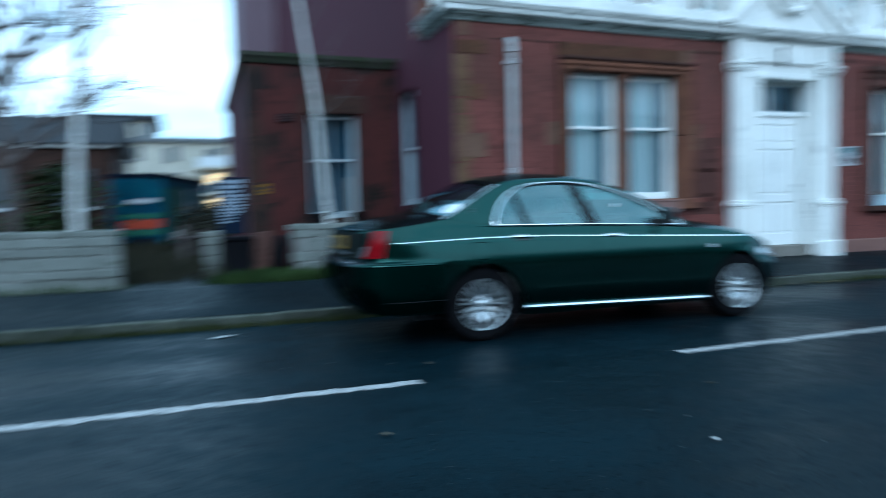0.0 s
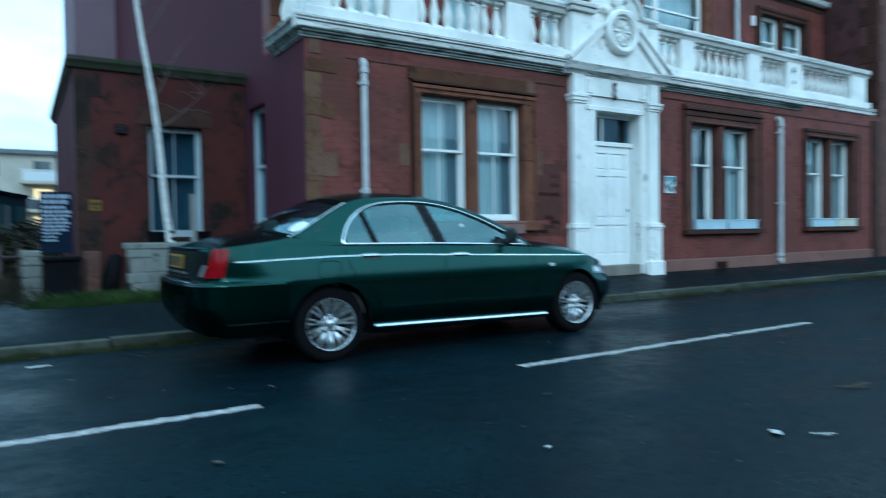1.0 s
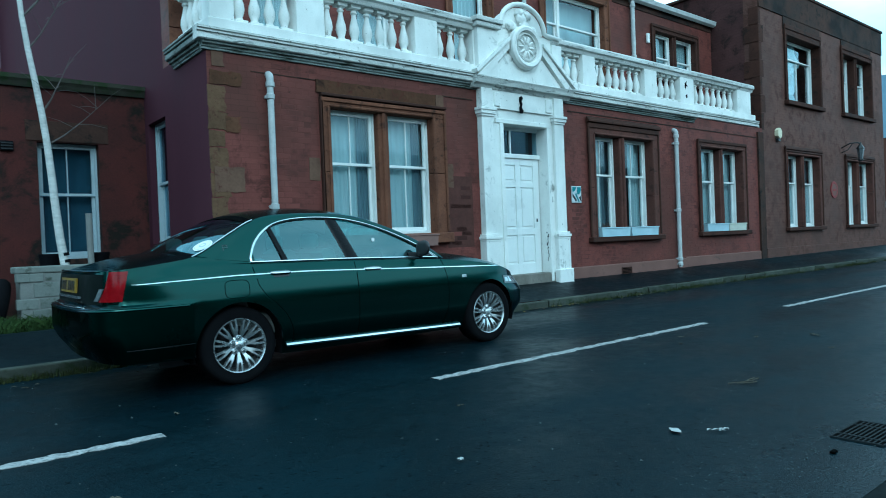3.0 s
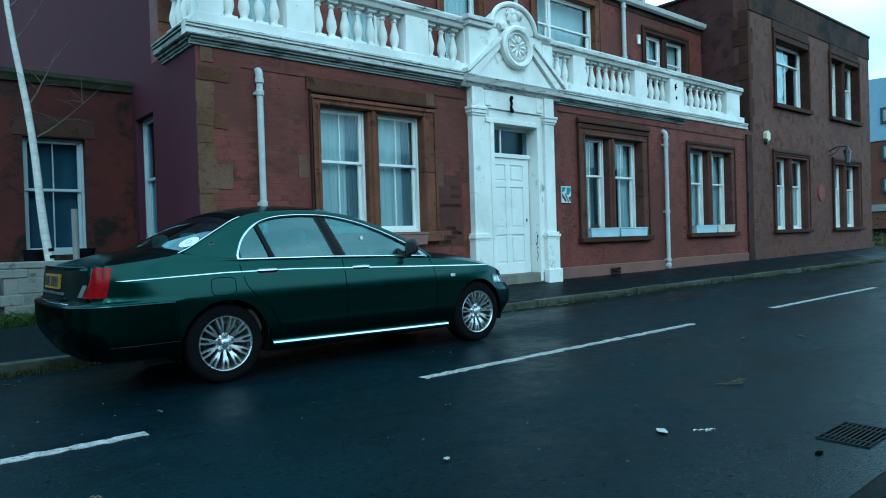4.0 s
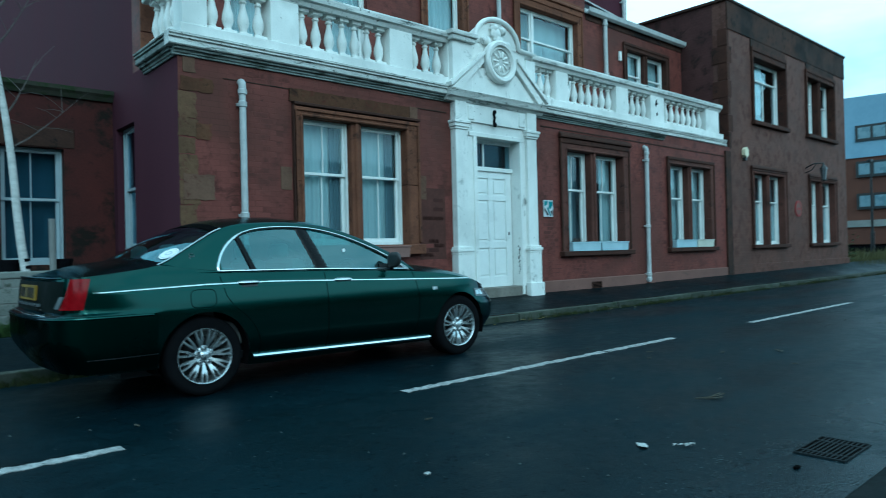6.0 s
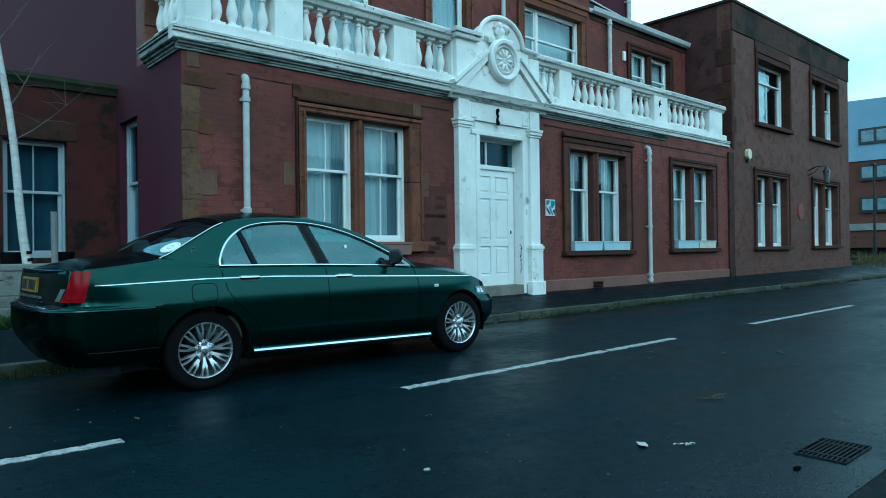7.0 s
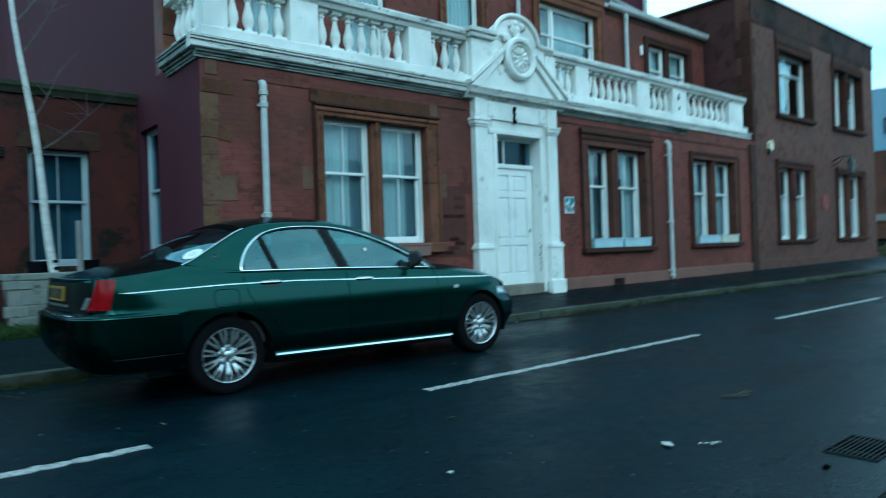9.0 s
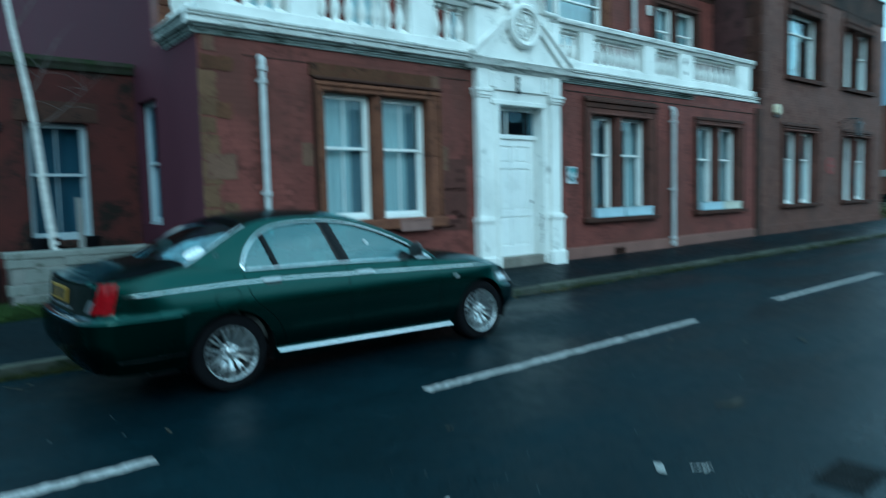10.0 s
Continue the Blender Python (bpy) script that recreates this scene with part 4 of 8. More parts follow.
def sash(w, y, rail=0.5, bars=True, lift=0.0, flip=None, label="white painted timber sash window", paint=None, pane_glass=None):
    """A vertical sliding sash in an opening: frame, two sashes, meeting rail and panes."""
    global window_count
    window_count += 1
    x0, x1, z0, z1 = w
    p = flip or (lambda x, yy, z: (x, yy, z))
    paint = paint or WHITE_WOOD
    win = thing(f"window_{window_count}", p(x0, y, z0), label, "window", "", "structure")

    def bx(name, a, b, c, d, e, f, material=paint, parent=win, bevel=0.004):
        bm = boxed(a, b, c, d, e, f, bevel)
        for v in bm.verts:
            v.co = p(*v.co)
        return part(name, bm, material, parent)

    for a, b in ((x0, x0 + 0.034), (x1 - 0.034, x1)):
        bx("window_frame", a, b, y, y + 0.12, z0, z1)
    bx("window_frame", x0 + 0.034, x1 - 0.034, y, y + 0.12, z1 - 0.03, z1)
    bx("window_sill", x0 + 0.034, x1 - 0.034, y - 0.02, y + 0.12, z0, z0 + 0.045)
    zm = z0 + (z1 - z0) * rail
    for name, lo, hi, yy in (("upper_sash", zm - 0.02, z1 - 0.03, y + 0.025), ("lower_sash", z0 + 0.045, zm + 0.02, y + 0.068)):
        a, b = x0 + 0.034, x1 - 0.034
        bm = bmesh.new()
        box(bm, a, a + 0.045, yy, yy + 0.04, lo, hi, 0.004)
        box(bm, b - 0.045, b, yy, yy + 0.04, lo, hi, 0.004)
        box(bm, a + 0.028, b - 0.028, yy + 0.001, yy + 0.039, lo, lo + (0.06 if name == "lower_sash" else 0.04), 0.004)
        box(bm, a + 0.028, b - 0.028, yy + 0.001, yy + 0.039, hi - 0.04, hi, 0.004)
        if bars:
            box(bm, (a + b) / 2 - 0.008, (a + b) / 2 + 0.008, yy + 0.006, yy + 0.034, lo + 0.04, hi - 0.04, 0.003)
        for v in bm.verts:
            v.co = p(*v.co)
        frame_part = part(name, bm, paint, win)
        halves = ((a + 0.025, (a + b) / 2 - 0.006), ((a + b) / 2 + 0.006, b - 0.025)) if bars else ((a + 0.025, b - 0.025),)
        for c, d in halves:
            bm = boxed(c, d, yy + 0.018, yy + 0.022, lo + 0.035, hi - 0.035)
            for v in bm.verts:
                v.co = p(*v.co)
            pane = part("pane", bm, pane_glass or WINDOW_GLASS, frame_part)
            pane.visible_shadow = False
    return win


def surround(name, lights, y, side, head, sill, stone, label, hood=0.0, sill_over=0.06, mullion_y=0.0, side_b=None, depth=0.3, edge=None):
    """Stone dressings round one or two lights: jambs, mullion, lintel, sill and a hood mould."""
    x0, x1, z0, z1 = lights[0][0], lights[-1][1], lights[0][2], lights[0][3]
    side_b = side if side_b is None else side_b
    edge = edge or stone
    s = thing(name, (x0, y, z0), label, "window surround", "", "structure")
    for a, b in ((x0 - side, x0), (x1, x1 + side_b)):
        cut = z0 + (z1 - z0) * random.uniform(0.35, 0.6)
        for c, d in ((z0 - 0.01, cut - 0.003), (cut + 0.003, z1 + 0.002)):
            part("jamb", boxed(a, b, y - 0.035, y + depth, c, d, 0.008), stone, s)
        inner = (b - 0.05, b - 0.004) if a < x0 - 0.001 else (a + 0.004, a + 0.05)
        part("jamb_moulding", boxed(inner[0], inner[1], y - 0.05, y - 0.03, z0, z1 + 0.04, 0.01), stone, s)
        outer = (a - 0.03, a + 0.02) if a < x0 - 0.001 else (b - 0.02, b + 0.03)
        part("edge_moulding", boxed(outer[0], outer[1], y - 0.06, y - 0.03, z0 + 0.02, z1 + head * 0.6, 0.012), edge, s)
    part("lintel", boxed(x0 - side, x1 + side_b, y - 0.04, y + depth, z1, z1 + head * 0.62, 0.008), stone, s)
    part("lintel_moulding", boxed(x0 - side - 0.02, x1 + side_b + 0.02, y - 0.065, y - 0.035, z1 + head * 0.36, z1 + head * 0.62, 0.012), edge, s)
    part("lintel_roll", tube(bmesh.new(), [(x0 - 0.03, y - 0.04, z1 + 0.025), (x1 + 0.03, y - 0.04, z1 + 0.025)], 0.022, 8), stone, s)
    if hood:
        bm = bmesh.new()
        prism(bm, [(0, 0), (-hood, 0.02), (-hood, 0.05), (-hood * 0.5, 0.1), (0, 0.12)], lambda a, b, c: (x0 - side - 0.05 + c, y - 0.035 + a, z1 + head * 0.62 + b), x1 - x0 + side + side_b + 0.1)
        part("hood_mould", bm, edge, s)
        part("lintel_upper", boxed(x0 - side, x1 + side_b + 0.02, y - 0.025, y + 0.05, z1 + head * 0.62, z1 + head, 0.008), edge, s)
    for a, b in zip(lights, lights[1:]):
        part("mullion", boxed(a[1], b[0], y - mullion_y, y + depth, z0, z1, 0.025), stone, s)
        part("mullion_roll", tube(bmesh.new(), [((a[1] + b[0]) / 2, y - mullion_y, z0), ((a[1] + b[0]) / 2, y - mullion_y, z1)], 0.04, 10), stone, s)
    part("sill", boxed(x0 - side - sill_over, x1 + side_b + sill_over, y - 0.12, y + 0.26, z0 - sill, z0, 0.015), edge, s)
    return s


G = FACADE + 0.1
surround("window_surround", W1, FACADE, 0.13, 0.22, 0.16, SANDSTONE, "brown sandstone window surround with central mullion", side_b=0.24)
slab("label_mould", 7.59, 9.87, 3.17, 3.215, FACADE, 0.085, WING_STONE, "dark projecting label mould over the window", "stone trim", 0.012)
slab("label_mould", 7.585, 7.63, 1.2, 3.17, FACADE, 0.06, WING_STONE, "dark outer edge mould of the window", "stone trim", 0.012)
surround("window_surround", W2, FACADE, 0.2, 0.36, 0.1, JAMB_STONE, "brown-red stone window surround with dark mouldings and mullion", 0.06, side_b=0.22, edge=WING_STONE)
surround("window_surround", W3, FACADE, 0.11, 0.3, 0.1, JAMB_STONE, "brown-red stone window surround with dark mouldings and mullion", side_b=0.19, edge=WING_STONE)
surround("window_surround", W4, FACADE, 0.13, 0.2, 0.1, JAMB_STONE, "brown stone surround with dark mouldings in the wing", 0.04, side_b=0.18, edge=WING_STONE)
surround("window_surround", W5, FACADE, 0.11, 0.18, 0.1, JAMB_STONE, "brown stone surround with dark mouldings in the wing", 0.04, side_b=0.18, edge=WING_STONE)
surround("window_surround", U4, FACADE, 0.12, 0.5, 0.12, WING_STONE, "dark stone surround of an upper wing window", side_b=0.05, depth=0.34)
surround("window_surround", U5, FACADE, 0.12, 0.42, 0.12, WING_STONE, "dark stone surround of an upper wing window", side_b=0.05, depth=0.34)
slab("window_panel", 22.3, 24.74, 6.46, 6.96, FACADE, 0.022, DARK_STONE, "dark stone panel over an upper window")
slab("window_panel", 26.4, 28.94, 6.52, 6.96, FACADE, 0.022, DARK_STONE, "dark stone panel over an upper window")
IN_W1, IN_LOW, IN_UP = FACADE + 0.11, FACADE + 0.16, FACADE + 0.22
for lights, rail, at, bars in ((W1, 0.575, IN_W1, True), (W2, 0.62, IN_LOW, True), (W3, 0.605, IN_LOW, False), (W4, 0.62, IN_LOW, False), (W5, 0.62, IN_LOW, False), (U5, 0.6, IN_UP, False)):
    for w in lights:
        sash(w, at, rail, bars=bars)
# The wide upper window: one large light under a transom, with one thin bar.
sash(U4[0], IN_UP, 0.72, False)
solid("window_bar", boxed(23.75, 23.775, IN_UP + 0.05, IN_UP + 0.09, 4.66, 5.9, 0.003), WHITE_WOOD, "thin white glazing bar in the wide upper window", "glazing bar", "structure")
solid("curtain", curtain_sheet(7.62, 9.85, G + 0.18, W1[0][2], W1[0][3], 0.018, 7), CURTAIN, "pale net curtain behind the paired window", "curtain")
for w in W1:
    solid("curtain", curtain_sheet(w[1] - 0.24, w[1] - 0.06, G + 0.15, w[2], w[3], 0.01, 20), BLUE_CURTAIN, "narrow grey-blue curtain edge behind the window", "curtain")
# Net curtains drawn partly aside: each (window light, from, to) leaves the dark room showing.
for w, spans in ((W2[0], ((0.42, 0.74),)), (W2[1], ((0.0, 0.5), (0.62, 1.05))), (W3[0], ((0.5, 1.1),)), (W3[1], ((0.45, 1.05),))):
    for a, b in spans:
        solid("curtain", curtain_sheet(w[0] + (w[1] - w[0]) * a, w[0] + (w[1] - w[0]) * b, IN_LOW + 0.2, w[2], w[3], 0.025, 16), CURTAIN, "pale net curtain drawn partly aside", "curtain")
    solid("curtain", curtain_sheet(w[1] - 0.1, w[1] + 0.35, IN_LOW + 0.28, w[2], w[3], 0.03, 12), BLUE_CURTAIN, "grey-blue curtain gathered at the window's side", "curtain")
for w in (*W4, *W5):
    solid("curtain", curtain_sheet(w[0] - 0.1, w[1] + 0.3, IN_LOW + 0.14, w[2], w[2] + (w[3] - w[2]) * 0.61, 0.012, 5), CURTAIN, "pale blind behind the lower sash", "curtain")
    solid("curtain", curtain_sheet(w[0] - 0.1, w[1] + 0.3, IN_LOW + 0.2, w[3] - 0.82, w[3], 0.03, 9), BLUE_CURTAIN, "grey curtain behind the upper sash", "curtain")
for w in U5:
    solid("curtain", curtain_sheet(w[0] - 0.1, w[1] + 0.2, IN_UP + 0.14, w[2], w[2] + 1.1, 0.012, 5), CURTAIN, "pale blind behind the lower sash", "curtain")
    solid("curtain", curtain_sheet(w[0] - 0.1, w[1] + 0.2, IN_UP + 0.2, w[3] - 0.8, w[3], 0.03, 9), BLUE_CURTAIN, "grey curtain behind the upper sash", "curtain")
# A torn pale curtain hanging askew in the wide window.
torn = []
for k in range(13):
    z = 4.66 + 1.72 * k / 12
    edge = 24.05 - 0.3 * max(0.0, math.sin(k * 0.62)) - (0.3 if 5 < k < 8 else 0.0) + 0.1 * math.sin(k * 2.3)
    torn.append([(22.55 + (edge - 22.55) * i / 14, IN_UP + 0.12 + 0.03 * math.sin(i * 1.3 + k * 0.7) + 0.02 * math.sin(k * 1.9), z) for i in range(15)])
solid("curtain", sheet(torn), CURTAIN, "torn pale curtain hanging askew in the wide upper window", "curtain")
for w, rail in ((UW0, 0.5), (UWA, 0.5), (UW1, 0.5), (UW3, 0.5), (UW4, 0.5)):
    sash(w, UP + 0.1, rail, False, label="white painted window above the balcony")
    solid("curtain", curtain_sheet(w[0] - 0.0, w[1] + 0.1, UP + 0.3, w[2], w[3]), CURTAIN, "pale blind behind the upper window", "curtain")
for w in ((13.95, 14.5, 4.7, 6.42), (14.5, 15.98, 4.7, 6.42)):
    sash(w, UP + 0.1, 0.62, False, label="white painted casement above the balcony")
solid("curtain", curtain_sheet(13.9, 16.2, UP + 0.38, 4.7, 6.42, 0.03, 2), CURTAIN, "pale blind behind the upper window", "curtain")
surround("window_surround", [UW2], UP, 0.18, 0.45, 0.1, SANDSTONE, "brown sandstone surround of the upper window", 0.06)
surround("window_surround", [UW1], UP, 0.15, 0.3, 0.05, SANDSTONE, "brown sandstone surround of the upper window")
surround("window_surround", [UW3, UW4], UP, 0.14, 0.3, 0.1, WING_STONE, "brown stone surround of the small upper windows")

# Side window, in the wall that runs away from the street.
sash((SIDE_WINDOW[0] + 0.005, SIDE_WINDOW[1] - 0.005, SIDE_WINDOW[2], SIDE_WINDOW[3]), 0.1, 0.5, False, flip=lambda x, yy, z: (CORNER + yy, x, z), label="dull white sash window in the side wall", paint=DIM_WOOD, pane_glass=DARK_PANE)
solid("curtain", boxed(CORNER + 0.34, CORNER + 0.35, 9.9, 10.74, 1.2, 2.1), BLUE_CURTAIN, "grey-blue half curtain behind the side window", "curtain")
solid("curtain", boxed(CORNER + 0.36, CORNER + 0.37, 9.9, 10.74, 2.0, 3.0), DARK_BLIND, "dark blue blind behind the side window", "curtain")

# ---- rainwater pipes and gutter ----
def downpipe(x, y, z0, z1, r=0.055, hopper=True, collars=(0.5,), label="pale painted cast iron downpipe"):
    d = thing("downpipe", (x, y, z0), label, "downpipe")
    part("pipe", tube(bmesh.new(), [(x, y, z0), (x, y, z1)], r, 14), PIPE_GREY, d, smooth=True, sharp=40)
    for c in (*collars, 0.02):
        zc = z0 + (z1 - z0) * c
        part("collar", lathe(bmesh.new(), [(r, zc - 0.04), (r * 1.3, zc - 0.03), (r * 1.3, zc + 0.03), (r, zc + 0.04)], lambda a, b, h: (x + a, y + b, h), 14), PIPE_GREY, d)
        part("bracket", boxed(x - r * 1.35, x + r * 1.35, y + r * 0.6, y + r * 1.7, zc - 0.02, zc + 0.02, 0.004), PIPE_GREY, d)
    if hopper:
        part("socket", lathe(bmesh.new(), [(r, z1 - 0.05), (r * 1.36, z1 - 0.045), (r * 1.36, z1 + 0.015), (r * 1.15, z1 + 0.02), (r * 1.15, z1 + 0.04)], lambda a, b, h: (x + a, y + b, h), 14), PIPE_GREY, d, smooth=True, sharp=40)
        part("elbow", tube(bmesh.new(), [(x, y, z1 + 0.02), (x, y, z1 + 0.06), (x + 0.008, y + 0.025, z1 + 0.1), (x + 0.02, y + 0.08, z1 + 0.13)], [r * 1.12, r * 1.15, r * 1.2, r * 1.2], 14), PIPE_GREY, d, smooth=True, sharp=50)
    return d


downpipe(6.825, FACADE - 0.085, 0.3, 3.24, 0.043, True, (0.445, 0.94))
downpipe(16.56, FACADE - 0.085, 0.28, 3.22, 0.045, True, (0.43, 0.06, 0.94))
downpipe(17.05, UP - 0.09, 3.85, 6.62, 0.05, True, (0.55,))
downpipe(13.22, UP - 0.09, 3.85, 8.6, 0.045, False, (0.42,))
downpipe(19.52, 10.5, 7.4, 9.5, 0.055, False, (0.3,))
gutter = thing("gutter", (16.3, UP, 6.7), "grey cast iron gutter along the low roof", "gutter")
bm = bmesh.new()
prism(bm, [(-0.02, 0.0), (-0.02, -0.1), (-0.1, -0.14), (-0.17, -0.1), (-0.19, 0.0), (-0.17, 0.0), (-0.15, -0.08), (-0.1, -0.11), (-0.05, -0.08), (-0.04, 0.0)], lambda a, b, c: (16.3 + c, UP + a, 6.86 + b), WING - 16.3 + 0.02)
part("trough", bm, PIPE_GREY, gutter)
part("fascia", boxed(16.36, WING, UP - 0.02, UP + 0.02, 6.6, 6.86, 0.004), DARK_STONE, gutter)
solid("bargeboard", prism(bmesh.new(), [(0, 0), (0, 0.04), (1.95, -0.14), (1.95, -0.18)], lambda a, b, c: (17.55 + a, 10.54 + c, 7.7 + b), 0.055), PIPE_GREY, "pale sloping flashing board on the taller block", "flashing", "structure")
solid("lean_to_roof", sheet([[(16.36, 9.56, 6.82), (18.3, 9.56, 6.82)], [(16.36, 10.6, 7.68), (19.6, 10.6, 7.56)]]), SLATE, "dark slates of a small sloping roof", "roof", "structure").modifiers.new("thickness", "SOLIDIFY").thickness = 0.04
solid("small_box", boxed(17.72, 17.82, UP - 0.05, UP, 5.84, 6.08, 0.008), WHITE_WOOD, "small white box fixed to the wall", "junction box")

# ---- balcony: cornice, balustrade, doorcase ----
def moulding(name, profile, runs, material, label, category="cornice"):
    bm = bmesh.new()
    for where, length in runs:
        prism(bm, profile, where, length)
    return solid(name, bm, material, label, category, "structure")


STEP = 17.45
corn_low = [(0.02, 0.03), (-0.03, 0.03), (-0.035, 0.055), (-0.05, 0.06), (-0.055, 0.085), (-0.085, 0.095), (-0.09, 0.125), (0.02, 0.125)]
corn = [(0.02, 0.127), (-0.12, 0.127), (-0.135, 0.14), (-0.135, 0.195), (-0.12, 0.2), (-0.12, 0.212), (-0.15, 0.217), (-0.15, 0.236), (-0.138, 0.24), (-0.138, 0.25), (-0.16, 0.254), (-0.16, 0.28), (-0.14, 0.29), (0.02, 0.3)]
front_runs = [(lambda a, b, c: (CORNER - 0.15 + c, FACADE + a, 3.56 + b), STEP - CORNER + 0.15), (lambda a, b, c: (STEP + 0.02 + c, FACADE + 0.1 + a, 3.6 + b), 20.62 - STEP)]
moulding("cornice", corn, front_runs, GREY_LEDGE, "dirty white moulded cornice below the balustrade")
moulding("cornice_bed", corn_low, [(lambda a, b, c: (CORNER - 0.07 + c, FACADE + a, 3.56 + b), STEP - CORNER + 0.07), front_runs[1]], BED_GREY, "darker grey bed moulding with stains under the cornice")
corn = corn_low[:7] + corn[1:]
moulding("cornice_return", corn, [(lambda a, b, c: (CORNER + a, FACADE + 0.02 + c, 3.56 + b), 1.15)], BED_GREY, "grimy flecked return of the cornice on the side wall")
base = thing("balustrade", (CORNER, FACADE, 3.8), "white painted stone balustrade along the balcony", "balustrade")
B0, B1 = FACADE - 0.12, FACADE + 0.2
BASE_TOP, RAIL0, RAIL1 = 3.98, 4.56, 4.74
part("base_course", boxed(CORNER - 0.0, STEP, B0, B1, 3.815, BASE_TOP, 0.012), WHITE_STONE, base)
part("base_course", boxed(STEP + 0.004, 20.5, B0 + 0.1, B1 + 0.1, 3.86, BASE_TOP + 0.05, 0.012), WHITE_STONE, base)
part("base_course", boxed(CORNER - 0.0, CORNER + 0.24, B1, 9.4, 3.815, BASE_TOP, 0.012), WHITE_STONE, base)


def rail(x0, x1, y0, y1, z0, z1):
    bm = bmesh.new()
    prism(bm, [(0.02, 0), (0.0, 0.06), (-0.04, 0.08), (-0.04, 0.15), (-0.02, 0.18), (y1 - y0 + 0.02, 0.18), (y1 - y0 + 0.04, 0.15), (y1 - y0 + 0.04, 0.08), (y1 - y0, 0.06), (y1 - y0 - 0.02, 0)], lambda a, b, c: (x0 + c, y0 + a, z0 + b), x1 - x0)
    return part("rail", bm, GREY_LEDGE, base, "weathered white top rail")


PIERS = [(6.05, 6.37), (7.25, 7.68), (9.27, 9.72), (10.48, 10.95), (13.34, 13.72), (15.4, 15.86), (16.78, 17.36)]
for a, b in PIERS:
    part("pier", boxed(a, b, B0 + 0.02, B1 - 0.02, BASE_TOP, RAIL0 + 0.01, 0.008), WHITE_STONE, base)
part("pier", boxed(19.6, 20.3, B0 + 0.12, B1 + 0.08, BASE_TOP + 0.05, RAIL0 + 0.05, 0.008), WHITE_STONE, base)
rail(CORNER - 0.02, 10.5, B0, B1, RAIL0, RAIL1)
rail(12.6, STEP - 0.02, B0, B1, RAIL0, RAIL1)
rail(STEP + 0.0, 20.4, B0 + 0.1, B1 + 0.1, RAIL0 + 0.05, RAIL1)
part("rail", boxed(CORNER - 0.03, CORNER + 0.26, B1 + 0.04, 9.4, RAIL0 + 0.004, RAIL0 + 0.17, 0.02), GREY_LEDGE, base)
# One turned baluster, shared by all.
profile = [(0.085, 0.0), (0.085, 0.06), (0.06, 0.07), (0.055, 0.1), (0.075, 0.15), (0.088, 0.2), (0.08, 0.27), (0.055, 0.35), (0.04, 0.42), (0.038, 0.45), (0.056, 0.465), (0.056, 0.485), (0.04, 0.5), (0.045, 0.52), (0.07, 0.54), (0.075, 0.585)]
b = bmesh.new()
lathe(b, profile, lambda x, y, h: (0.88 * x, 0.88 * y, h), 14)
box(b, -0.09, 0.09, -0.09, 0.09, -0.01, 0.05, 0.006)
box(b, -0.08, 0.08, -0.08, 0.08, 0.53, 0.59, 0.006)
BALUSTER = finish(b, WHITE_STONE, "baluster", Vector((0, 0, 0)), True)
BALUSTER.set_sharp_from_angle(angle=radians(38))


def balusters(x0, x1, count, y, z):
    for k in range(count):
        ob = new("baluster", BALUSTER)
        ob.parent = base
        ob.location = Vector((x0 + (x1 - x0) * (k + 0.5) / count, y, z)) - ORIGIN[base.name]
        ob.rotation_euler = (0, 0, random.uniform(-0.02, 0.02))


balusters(6.38, 7.24, 4, FACADE + 0.04, BASE_TOP)
balusters(7.69, 9.26, 7, FACADE + 0.04, BASE_TOP)
balusters(9.73, 10.47, 3, FACADE + 0.04, BASE_TOP)
balusters(12.68, 13.34, 3, FACADE + 0.04, BASE_TOP)
balusters(13.72, 15.4, 7, FACADE + 0.04, BASE_TOP)
balusters(15.86, 16.78, 4, FACADE + 0.04, BASE_TOP)
balusters(17.4, 19.6, 8, FACADE + 0.14, BASE_TOP + 0.05)
for k in range(4):
    ob = new("baluster", BALUSTER)
    ob.parent = base
    ob.location = Vector((CORNER + 0.12, 8.54 + k * 0.22, BASE_TOP)) - ORIGIN[base.name]

for pts in ([(16.98, 4.44), (17.06, 4.5), (17.04, 4.42), (17.1, 4.38), (17.03, 4.37), (17.0, 4.3), (16.97, 4.36)], [(17.0, 4.16), (17.06, 4.2), (17.07, 4.13), (17.02, 4.1)]):
    part("broken_patch", prism(bmesh.new(), pts, lambda a, b, c: (a, B0 + 0.016 + c, b), 0.01), PIT_BLACK, base, "dark broken patch in the white paint")

